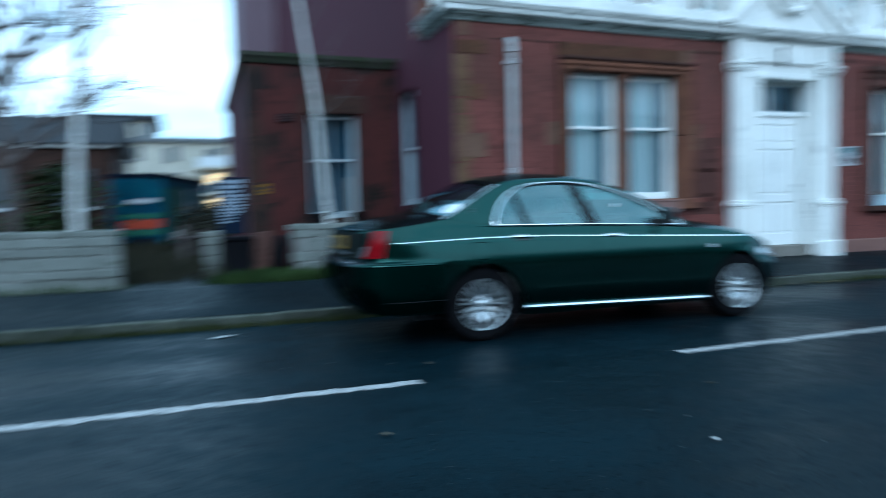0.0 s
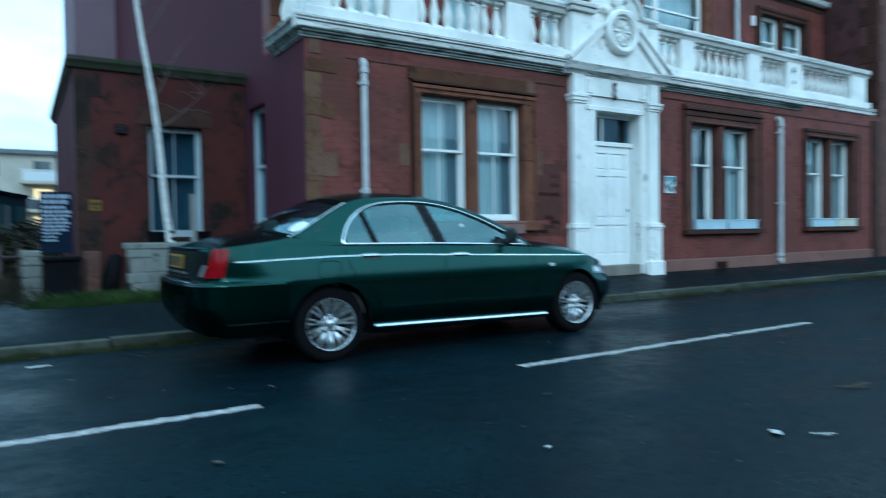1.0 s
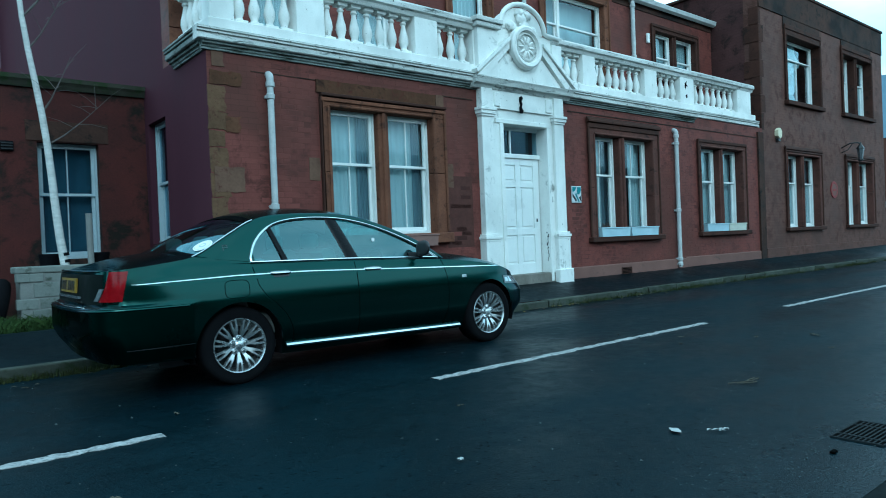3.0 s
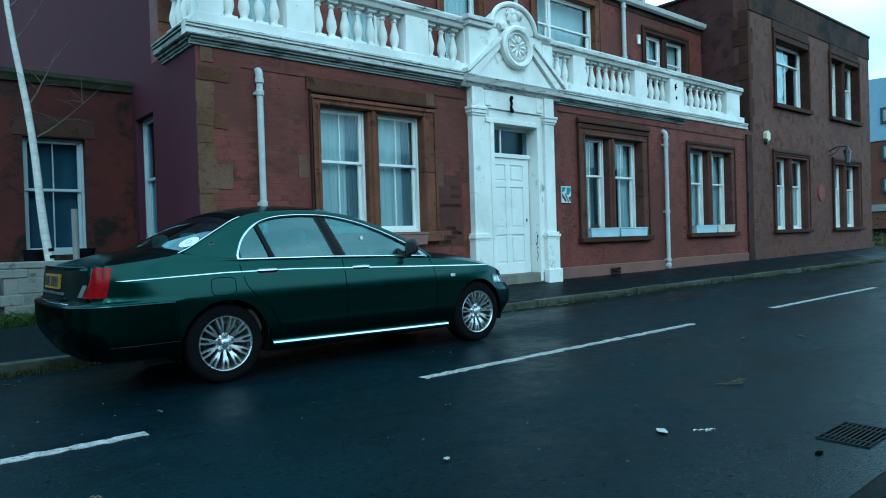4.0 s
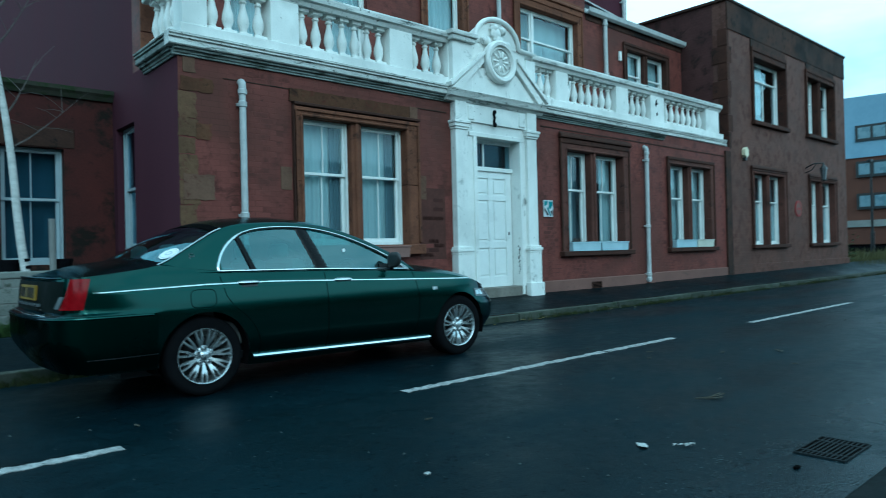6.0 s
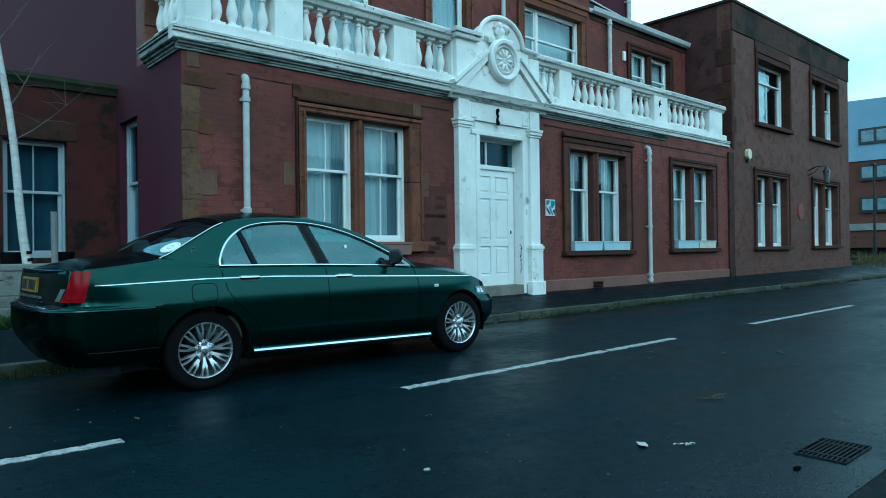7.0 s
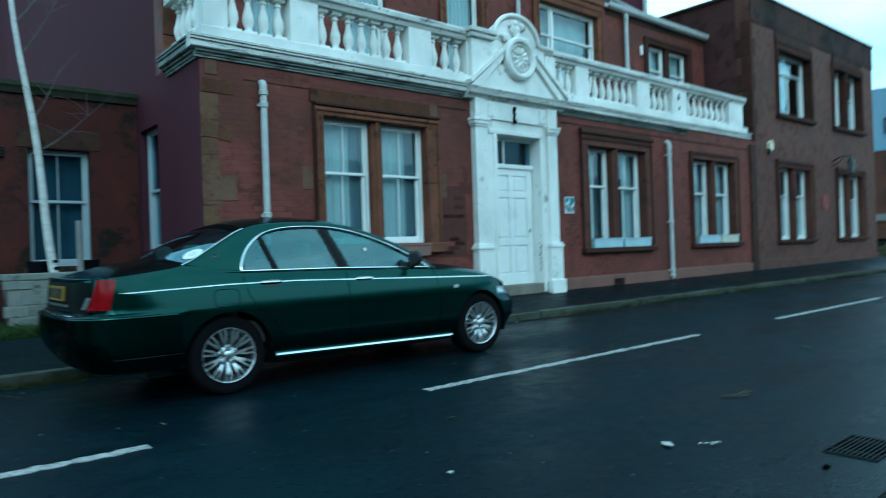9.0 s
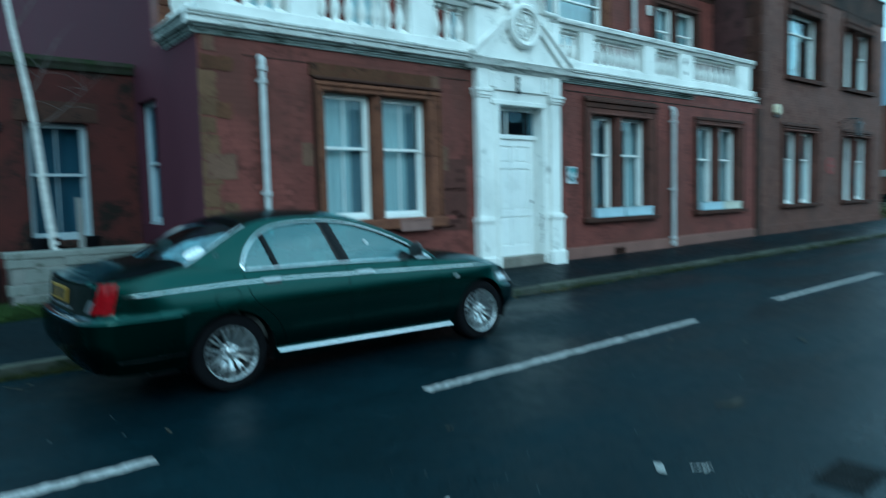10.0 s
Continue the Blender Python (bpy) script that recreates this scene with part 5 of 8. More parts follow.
# Doorcase with broken pediment and roundel.
case = thing("doorcase", (11.65, FACADE, 0.27), "white painted stone doorcase with broken pediment and roundel", "doorcase", "", "structure")
D = FACADE - 0.12
for a, b, c in ((10.6, 10.86, 1), (12.42, 12.68, -1)):
    part("pilaster", boxed(a, b, D, FACADE + 0.02, 0.25, 3.2, 0.006), WHITE_STONE, case)
    part("pedestal", boxed(a - 0.035, b + 0.035, D - 0.035, FACADE + 0.02, 0.25, 1.02, 0.006), WHITE_STONE, case)
    part("pedestal_base", boxed(a - 0.065, b + 0.065, D - 0.07, FACADE + 0.02, 0.2, 0.46, 0.012), WHITE_STONE, case)
    for z0, z1, o in ((1.02, 1.06, 0.04), (1.06, 1.11, 0.055), (1.11, 1.15, 0.035), (3.14, 3.18, 0.02), (3.18, 3.24, 0.04), (3.24, 3.29, 0.055)):
        part("pilaster_moulding", boxed(a - o, b + o, D - o, FACADE + 0.02, z0, z1, 0.008), WHITE_STONE, case)
    part("frieze_block", boxed(a, b, D - 0.01, FACADE + 0.02, 3.29, 3.62, 0.006), WHITE_STONE, case)
    part("console", boxed(a + 0.03 + (0.28 if c > 0 else -0.24), b - 0.06 + (0.26 if c > 0 else -0.24), D + 0.0, FACADE + 0.02, 3.33, 3.58, 0.02), WHITE_STONE, case)
    part("architrave", boxed(10.86 if c > 0 else 12.25, 11.14 if c > 0 else 12.42, FACADE - 0.06, FACADE + 0.3, 0.25, 3.06, 0.008), WHITE_STONE, case)
    part("architrave_fillet", boxed(11.05 if c > 0 else 12.25, 11.14 if c > 0 else 12.32, FACADE - 0.085, FACADE - 0.055, 0.25, 3.06, 0.01), WHITE_STONE, case)
part("door_head", boxed(10.86, 12.42, FACADE - 0.06, FACADE + 0.3, 3.06, 3.3, 0.008), WHITE_STONE, case)
part("door_head_fillet", boxed(10.95, 12.33, FACADE - 0.085, FACADE - 0.055, 3.06, 3.14, 0.01), WHITE_STONE, case)
part("frieze", boxed(10.86, 12.42, D + 0.02, FACADE + 0.02, 3.3, 3.62, 0.006), WHITE_STONE, case)
part("keystone_slot", tube(bmesh.new(), [(11.55 + 0.012 * math.sin(k * 1.7), D - 0.004, 3.27 + 0.032 * k) for k in range(10)], [0.03, 0.038, 0.026, 0.022, 0.02, 0.024, 0.02, 0.028, 0.036, 0.022], 8), BLACK_PLASTIC, case, "dark stained bracket on the frieze")
bm = bmesh.new()
prism(bm, [(0.1, 0.0), (-0.05, 0.0), (-0.08, 0.05), (-0.14, 0.07), (-0.16, 0.13), (-0.18, 0.17), (-0.14, 0.19), (0.1, 0.19)], lambda a, b, c: (10.42 + c, FACADE - 0.06 + a, 3.61 + b), 2.46)
part("pediment_cornice", bm, GREY_LEDGE, case)
part("attic", boxed(10.95, 12.42, FACADE - 0.1, FACADE + 0.16, 3.8, 4.72, 0.008), WHITE_STONE, case)
part("attic_block", boxed(10.5, 10.95, FACADE - 0.2, FACADE + 0.16, 3.8, 4.6, 0.008), WHITE_STONE, case)
part("attic_cap", boxed(10.45, 11.0, FACADE - 0.26, FACADE + 0.2, 4.6, 4.68, 0.015), GREY_LEDGE, case)
part("attic_cap", boxed(10.42, 11.03, FACADE - 0.29, FACADE + 0.22, 4.68, 4.76, 0.015), GREY_LEDGE, case)
part("attic_block", boxed(12.42, 12.68, FACADE - 0.14, FACADE + 0.16, 3.8, 4.6, 0.008), WHITE_STONE, case)
arc = [(10.95, 4.7)] + [(11.68 - 0.52 * math.cos(math.pi * k / 14), 4.72 + 0.42 * math.sin(math.pi * k / 14)) for k in range(15)] + [(12.42, 4.7)]
part("arched_head", prism(bmesh.new(), arc, lambda a, b, c: (a, FACADE - 0.1 + c, b), 0.26), WHITE_STONE, case)
rim = [(10.95, FACADE - 0.12, 4.74), (11.06, FACADE - 0.12, 4.74)] + [(11.68 - 0.56 * math.cos(math.pi * k / 16), FACADE - 0.12, 4.76 + 0.43 * math.sin(math.pi * k / 16)) for k in range(17)] + [(12.3, FACADE - 0.12, 4.74), (12.68, FACADE - 0.12, 4.72)]
part("arch_moulding", tube(bmesh.new(), rim, 0.045, 8), WHITE_STONE, case, smooth=True)
RC, RZ = 11.62, 4.4
for a, b in ((10.46, 11.22), (12.86, 12.06)):
    bm = bmesh.new()
    s = 1 if b > a else -1
    prism(bm, [(a, 3.8), (a + 0.2 * s, 3.8), (b, 4.33), (b, 4.47)] if s > 0 else [(a, 3.8), (b, 4.47), (b, 4.33), (a + 0.2 * s, 3.8)], lambda p, q, c: (p, FACADE - 0.22 + c, q), 0.22)
    part("raking_cornice", bm, WHITE_STONE, case)
    bm = bmesh.new()
    prism(bm, [(a - 0.04 * s, 3.82), (b, 4.47), (b, 4.53), (a - 0.06 * s, 3.88)] if s > 0 else [(a - 0.04 * s, 3.82), (a - 0.06 * s, 3.88), (b, 4.53), (b, 4.47)], lambda p, q, c: (p, FACADE - 0.26 + c, q), 0.25)
    part("raking_moulding", bm, WHITE_STONE, case)
part("pediment_panel", prism(bmesh.new(), [(10.75, 3.8), (12.6, 3.8), (12.1, 4.25), (11.15, 4.25)], lambda a, b, c: (a, FACADE - 0.17 + c, b), 0.1), WHITE_STONE, case)
disc = lathe(bmesh.new(), [(0.36, 0.0), (0.38, 0.05), (0.375, 0.13), (0.34, 0.16), (0.29, 0.15), (0.27, 0.1), (0.255, 0.09), (0.0005, 0.1)], lambda x, y, h: (RC + x, FACADE - 0.14 - h, RZ + y), 40)
roundel = part("roundel", disc, WHITE_STONE, case, smooth=True, sharp=35)
part("roundel_ring", lathe(bmesh.new(), [(0.235, 0.09), (0.245, 0.12), (0.225, 0.13), (0.215, 0.1)], lambda x, y, h: (RC + x, FACADE - 0.14 - h, RZ + y), 32), GREY_LEDGE, roundel)
for k in range(10):
    a = 2 * math.pi * k / 10
    bm = bmesh.new()
    bmesh.ops.create_uvsphere(bm, u_segments=8, v_segments=6, radius=1)
    bmesh.ops.transform(bm, matrix=Matrix.Translation((RC, FACADE - 0.245, RZ)) @ Matrix.Rotation(-a, 4, "Y") @ Matrix.Translation((0.13, 0, 0)) @ Matrix.Diagonal((0.075, 0.03, 0.024, 1)), verts=bm.verts)
    part("petal", bm, WHITE_STONE, roundel, smooth=True)
for dx, dz, s in ((-0.05, 0.52, 0.1), (-0.3, 0.36, 0.08), (0.22, 0.36, 0.07), (0.02, 0.42, 0.08), (-0.08, 0.62, 0.07), (0.12, 0.6, 0.07)):
    bm = bmesh.new()
    bmesh.ops.create_uvsphere(bm, u_segments=12, v_segments=8, radius=1)
    for v in bm.verts:
        v.co *= 1 + 0.25 * math.sin(7 * v.co.x + 3 * v.co.z + dx * 40)
    bmesh.ops.transform(bm, matrix=Matrix.Translation((11.65 + dx, FACADE - 0.14, 4.4 + dz)) @ Matrix.Diagonal((s * 1.3, 0.06, s, 1)), verts=bm.verts)
    part("carved_scroll", bm, WHITE_STONE, case, smooth=True)

# Door leaf and fanlight.
door = thing("door_1", (11.7, FACADE + 0.22, 0.41), "white six-panel door, closed, scuffed at the lock edge", "door", "", "structure")
Y = FACADE + 0.16
part("leaf", boxed(11.16, 12.23, Y + 0.01, Y + 0.06, 0.41, 2.5, 0.004), DOOR_WHITE, door)
for x0, x1 in ((11.16, 11.3), (11.62, 11.74), (12.08, 12.23)):
    part("stile", boxed(x0, x1, Y - 0.014, Y + 0.012, 0.41, 2.5, 0.004), DOOR_WHITE, door)
for z0, z1 in ((0.41, 0.6), (1.12, 1.24), (1.98, 2.08), (2.38, 2.5)):
    for x0, x1 in ((11.3, 11.62), (11.74, 12.08)):
        part("cross_rail", boxed(x0, x1, Y - 0.013, Y + 0.012, z0, z1, 0.004), DOOR_WHITE, door)
for z0, z1 in ((0.6, 1.12), (1.24, 1.98), (2.08, 2.38)):
    for x0, x1 in ((11.3, 11.62), (11.74, 12.08)):
        part("panel", boxed(x0 + 0.035, x1 - 0.035, Y - 0.006, Y + 0.012, z0 + 0.035, z1 - 0.035, 0.008), DOOR_WHITE, door)
part("transom", boxed(11.14, 12.25, Y - 0.05, Y + 0.08, 2.5, 2.58, 0.012), WHITE_WOOD, door)
part("fanlight_frame", boxed(11.14, 12.25, Y - 0.01, Y + 0.05, 3.0, 3.06, 0.006), WHITE_WOOD, door)
part("fanlight_bar", boxed(11.52, 11.545, Y - 0.004, Y + 0.03, 2.58, 3.0, 0.003), WHITE_WOOD, door)
pane = part("fanlight_pane", boxed(11.14, 12.25, Y + 0.03, Y + 0.034, 2.58, 3.0), DARK_PANE, door)
random.seed(88)
for k in range(16):
    z, w = 0.62 + 0.034 * k + random.uniform(-0.01, 0.01), random.uniform(0.008, 0.03) * (1.4 if k in (5, 6, 12, 13) else 0.8)
    y = FACADE - 0.02 + random.uniform(-0.016, 0.02)
    part("scuff", prism(bmesh.new(), [(y, z), (y + w, z + 0.008), (y + w * 0.8, z + 0.03), (y + w * 0.3, z + 0.036), (y - 0.004, z + 0.02)], lambda a, b, c: (12.2475 + c, a, b), 0.006), DARK_METAL, case, "bare dark scuff where the paint is chipped")
part("lock", boxed(12.13, 12.16, Y - 0.024, Y - 0.012, 1.35, 1.41, 0.004), DARK_METAL, door)
solid("door_step", boxed(11.02, 12.38, FACADE - 0.07, FACADE + 0.42, 0.2, 0.41, 0.012), STEP_STONE, "worn stone step at the white door", "step", "structure")

# ---- fixings on the walls ----
plaque = thing("wall_plaque", (13.1, FACADE, 1.86), "small teal and white square plaque beside the door", "plaque")
part("plate", boxed(12.97, 13.25, FACADE - 0.02, FACADE, 1.7, 2.02, 0.005), BOARD_WHITE, plaque)
flat = lambda p, q, c: (p, FACADE - 0.024 + c, q)
for shape, tone in ((((12.985, 1.9), (12.985, 2.0), (13.1, 2.0), (13.06, 1.93)), SIGN_TEAL), (((13.12, 1.86), (13.12, 2.0), (13.235, 2.0), (13.235, 1.93), (13.18, 1.86)), SIGN_TEAL), (((12.985, 1.82), (13.08, 1.72), (13.11, 1.75), (12.985, 1.88)), BLACK_TRIM), (((13.06, 1.86), (13.15, 1.72), (13.19, 1.72), (13.09, 1.89)), SIGN_TEAL), (((13.17, 1.8), (13.235, 1.72), (13.235, 1.84)), BLACK_TRIM)):
    part("bar", prism(bmesh.new(), list(shape), flat, 0.004), tone, plaque)
alarm = thing("alarm_box", (21.72, FACADE, 3.62), "yellowed hexagonal alarm box on the wing wall", "alarm box")
part("cover", prism(bmesh.new(), [(21.72 + 0.13 * math.cos(math.pi * k / 3 + 0.5), 3.64 + 0.15 * math.sin(math.pi * k / 3 + 0.5)) for k in range(6)], lambda a, b, c: (a, FACADE - 0.1 + c, b), 0.1), ALARM, alarm)
part("beacon", boxed(21.64, 21.78, FACADE - 0.09, FACADE - 0.0, 3.42, 3.5, 0.012), BLACK_TRIM, alarm)
disc = thing("round_plaque", (25.5, FACADE, 2.17), "small round red and white plaque on the wing wall", "plaque")
part("plate", lathe(bmesh.new(), [(0.26, 0.0), (0.26, 0.02), (0.2, 0.024), (0.19, 0.02)], lambda x, y, h: (25.5 + x, FACADE - h, 2.17 + y), 28), SIGN_RED, disc)
part("centre", lathe(bmesh.new(), [(0.185, 0.018), (0.185, 0.024)], lambda x, y, h: (25.5 + x, FACADE - h, 2.17 + y), 24), PLINTH, disc)
part("bar", boxed(25.38, 25.62, FACADE - 0.03, FACADE - 0.022, 2.13, 2.2), SIGN_RED, disc)
lantern = thing("wall_lantern", (26.5, FACADE, 3.5), "black iron wall lantern on a curved bracket", "wall lamp")
part("bracket", tube(bmesh.new(), [(26.2, FACADE, 3.5), (26.22, FACADE - 0.25, 3.62), (26.3, FACADE - 0.45, 3.62), (26.32, FACADE - 0.5, 3.55)], 0.02, 8), BLACK_TRIM, lantern)
part("scroll", tube(bmesh.new(), [(26.2, FACADE, 3.35), (26.22, FACADE - 0.18, 3.42), (26.26, FACADE - 0.3, 3.6)], 0.014, 6), BLACK_TRIM, lantern)
part("hood", lathe(bmesh.new(), [(0.125, 3.42), (0.115, 3.45), (0.04, 3.55), (0.015, 3.64)], lambda a, b, h: (26.32 + a, FACADE - 0.5 + b, h), 6), BLACK_TRIM, lantern)
part("glass_body", lathe(bmesh.new(), [(0.06, 3.1), (0.105, 3.42)], lambda a, b, h: (26.32 + a, FACADE - 0.5 + b, h), 6), SMOKED_LENS, lantern)
part("base_cap", lathe(bmesh.new(), [(0.03, 3.03), (0.09, 3.07), (0.09, 3.1)], lambda a, b, h: (26.32 + a, FACADE - 0.5 + b, h), 6), BLACK_TRIM, lantern)


def planter(x0, x1, z, material, label, plants=0):
    y0, y1 = FACADE - 0.13, FACADE + 0.03
    p = thing("window_box", (x0, y0, z), label, "window box", "boxes on the sills")
    bm = bmesh.new()
    prism(bm, [(x0 + 0.02, 0.0), (x1 - 0.02, 0.0), (x1, 0.17), (x0, 0.17)], lambda a, b, c: (a, y0 + c, z + b), y1 - y0)
    part("trough", bm, material, p)
    part("rim", boxed(x0 - 0.012, x1 + 0.012, y0 - 0.012, y1 + 0.01, z + 0.16, z + 0.185, 0.005), material, p)
    part("soil", boxed(x0 + 0.02, x1 - 0.02, y0 + 0.02, y1 - 0.02, z + 0.17, z + 0.19), SOIL, p)
    if plants:
        bm = bmesh.new()
        for _ in range(plants):
            blades(bm, random.uniform(x0 + 0.1, x0 + 0.35), (y0 + y1) / 2, z + 0.18, 6, 0.03, 0.1)
        part("plants", bm, TWIG, p, "withered plants")


planter(13.71, 14.66, 1.02, BLUE_BOX, "pale blue window box with withered plants", 14)
planter(14.7, 15.68, 1.02, BLUE_BOX, "pale blue window box on the stone sill")
planter(17.72, 18.72, 1.04, BLUE_BOX, "pale blue window box on the stone sill")
planter(18.75, 19.6, 1.04, CREAM_BOX, "cream window box on the stone sill")
planter(8.94, 9.56, 1.0, PINK_BOX, "faded terracotta trough on the sandstone sill")
for w in (*W4, *W5):
    solid("window_card", boxed(w[0] + 0.3, w[0] + 0.62, IN_LOW + 0.125, IN_LOW + 0.132, w[2] + 0.06, w[2] + 0.26), BOARD_WHITE, "small white card standing inside the window", "card")

air = thing("air_brick", (14.6, FACADE - 0.045, 0.3), "small dark air brick in the pink plinth", "vent")
part("vent_frame", boxed(14.42, 14.78, FACADE - 0.052, FACADE - 0.03, 0.24, 0.38, 0.004), WING_STONE, air)
for k in range(4):
    part("slot", boxed(14.45, 14.75, FACADE - 0.056, FACADE - 0.05, 0.26 + k * 0.028, 0.274 + k * 0.028), PIT_BLACK, air)

# ---- the low extension ----
EX0, EXY = 3.56, 10.9
EW = (4.54, 5.34, 1.02, 2.72)
solid("wall_extension", holed((EX0, CORNER), (-0.1, 3.5), [EW], at_front(EXY), 0.35), EXT_PAINT, "dark red flaking front wall of the low extension", "wall", "structure")
solid("wall_extension_side", boxed(EX0, EX0 + 0.35, EXY + 0.35, 16.5, -0.1, 3.5), MAROON, "maroon side wall of the low extension", "wall", "structure")
solid("extension_roof", boxed(EX0 + 0.2, CORNER, EXY + 0.2, 16.5, 3.45, 3.55), SLATE, "flat roof of the low extension", "roof", "structure")
bm = bmesh.new()
prism(bm, [(0.05, 0), (-0.04, 0), (-0.07, 0.06), (-0.1, 0.1), (-0.1, 0.16), (0.05, 0.18)], lambda a, b, c: (EX0 - 0.1 + c, EXY + a, 3.48 + b), CORNER - EX0 + 0.1)
prism(bm, [(0.05, 0), (-0.04, 0), (-0.07, 0.06), (-0.1, 0.1), (-0.1, 0.16), (0.05, 0.18)], lambda a, b, c: (EX0 + a, EXY + c, 3.48 + b), 5.6)
solid("extension_cornice", bm, DARK_MOSS, "dark mossy stone cornice of the extension", "cornice", "structure")
sash(EW, EXY + 0.14, 0.56, True, label="dull white timber sash window in the extension", paint=DIM_WOOD, pane_glass=DARK_PANE)
solid("curtain", curtain_sheet(EW[0], EW[1], EXY + 0.32, EW[2], EW[3], 0.01, 4), DARK_BLIND, "dark grey-blue blind behind the extension window", "curtain")
random.seed(29)
for k in range(9):
    ragged_stone(EX0 - 0.004, EX0 + random.uniform(0.2, 0.42), 0.2 + k * 0.36, 0.2 + (k + 1) * 0.36 - 0.01, EXY, 0.008, stone=DARK_STONE, label="dark weathered corner stone of the extension")
slab("extension_lintel", EW[0] - 0.14, EW[1] + 0.14, 2.73, 3.02, EXY, 0.012, DARK_STONE, "dark stone lintel of the extension window", "lintel")
slab("extension_sill", EW[0] - 0.1, EW[1] + 0.1, 0.92, 1.015, EXY, 0.08, DARK_STONE, "dark stone sill of the extension window", "sill")
vent = thing("wall_vent", (4.17, EXY, 2.63), "small black vent cover on the extension", "vent")
part("cover", boxed(4.09, 4.25, EXY - 0.05, EXY, 2.56, 2.7, 0.012), BLACK_PLASTIC, vent)
for k in range(3):
    part("slat", boxed(4.1, 4.24, EXY - 0.06, EXY - 0.048, 2.58 + k * 0.04, 2.6 + k * 0.04), DARK_METAL, vent)
note = thing("wall_sign", (3.8, EXY, 1.51), "small yellow warning sign on the extension wall", "sign")
part("plate", boxed(3.72, 3.88, EXY - 0.012, EXY, 1.42, 1.58, 0.004), SIGN_YELLOW, note)
part("bar", boxed(3.74, 3.86, EXY - 0.016, EXY - 0.011, 1.5, 1.54), BLACK_TRIM, note)
part("bar", boxed(3.76, 3.84, EXY - 0.016, EXY - 0.011, 1.45, 1.475), BLACK_TRIM, note)


# ---- the parked car ----
CAR_X, CAR_Y, CAR_Z = 5.0, 5.862, -0.018  # rear axle, centre line, ground under the car
AXLE, HUB = 2.735, 0.31
car = thing("parked_car", (CAR_X, CAR_Y, CAR_Z), "dark green metallic saloon with chrome trim parked at the kerb", "car")
# Outline in plan: along, half width, lower edge, upper edge.
PLAN = smooth_line([
    (-1.10, 0.0, 0.29, 0.955), (-1.09, 0.3, 0.29, 0.955), (-1.065, 0.6, 0.285, 0.955), (-1.0, 0.765, 0.28, 0.956), (-0.9, 0.832, 0.275, 0.961), (-0.8, 0.853, 0.27, 0.97), (-0.68, 0.866, 0.265, 0.983), (-0.55, 0.874, 0.26, 0.998), (-0.42, 0.879, 0.255, 1.015), (-0.3, 0.8825, 0.25, 1.03),
    (0.0, 0.888, 0.22, 0.985), (0.5, 0.889, 0.19, 0.955), (1.0, 0.889, 0.19, 0.945), (1.6, 0.889, 0.19, 0.925), (2.1, 0.888, 0.19, 0.9), (2.45, 0.884, 0.19, 0.87), (2.75, 0.872, 0.2, 0.825),
    (3.0, 0.84, 0.2, 0.775), (3.2, 0.78, 0.2, 0.725), (3.37, 0.68, 0.19, 0.69), (3.5, 0.52, 0.19, 0.675), (3.57, 0.3, 0.19, 0.67), (3.59, 0.0, 0.19, 0.67)], 260)

SLOPE = np.gradient(PLAN, axis=0)


def ramp_to(x, a, b):
    f = max(0.0, min(1.0, (x - a) / (b - a)))
    return f * f * (3 - 2 * f)


def shell(s, z, off=0.0):
    """A place on the car's outer skin: s along the plan outline (0 to 1), at height z; on the side nearer the street."""
    q = max(0.0, min(1.0, s)) * (len(PLAN) - 1)
    i = min(int(q), len(PLAN) - 2)
    f = q - i
    u, w, lo, hi = PLAN[i] * (1 - f) + PLAN[i + 1] * f
    d = SLOPE[i] * (1 - f) + SLOPE[i + 1] * f
    n = Vector((-d[1], d[0], 0))
    n = Vector((0, 1, 0)) if n.length < 1e-9 else n.normalized()
    if n.y < 0 and abs(n.x) < 0.5:
        n = -n
    if u < 0 and n.x > 0 or u > 2 and n.x < 0:
        n = -n
    end = min(1.0, abs(n.x) * 1.4)
    inset = 0.05 * (1 - ramp_to(z, 0.17, 0.42)) + 0.014 * ramp_to(z, 0.84, 0.88) * ramp_to(u, -0.95, -0.3) + 0.012 * ramp_to(z, 0.86, 1.0)
    inset += (0.66 * min(0.185, max(0.0, z - 0.615)) ** 2 + 0.19 * max(0.0, z - 0.8) + 0.22 * max(0.0, 0.645 - z) ** 2) * (1 - end) * (0.25 + 0.75 * ramp_to(u, -0.8, -0.4))
    if u < 0.2:
        back = 1 - ramp_to(u, -0.7, -0.3)
        inset += back * (0.022 * ramp_to(z, 0.685, 0.705) - 0.012) + end * (0.045 * ramp_to(z, 0.69, 0.72) + 0.012 * ramp_to(z, 0.72, 0.96))
        inset += end * 0.1 * (1 - ramp_to(z, 0.24, 0.52))
    if u > 2.4:
        inset += end * (0.13 * ramp_to(z, 0.5, 0.72) + 0.05 * (1 - ramp_to(z, 0.2, 0.4)))
    return Vector((CAR_X + u - n.x * (inset - off), CAR_Y - max(0.0, w - n.y * (inset - off)), CAR_Z + z))


def s_at(u):
    """The outline's parameter on the side where it passes u."""
    return float(np.interp(u, PLAN[:, 0], np.arange(len(PLAN)) / (len(PLAN) - 1)))


ARCH = 0.362
stations = sorted({*(i / 259 for i in range(260)), *(s_at(c + ARCH * math.cos(math.pi * k / 24)) for c in (0, AXLE) for k in range(25))})


def lower(u, lo):
    for c in (0.0, AXLE):
        if abs(u - c) < ARCH:
            lo = max(lo, HUB - 0.012 + math.sqrt(ARCH**2 - (u - c) ** 2))
    return lo


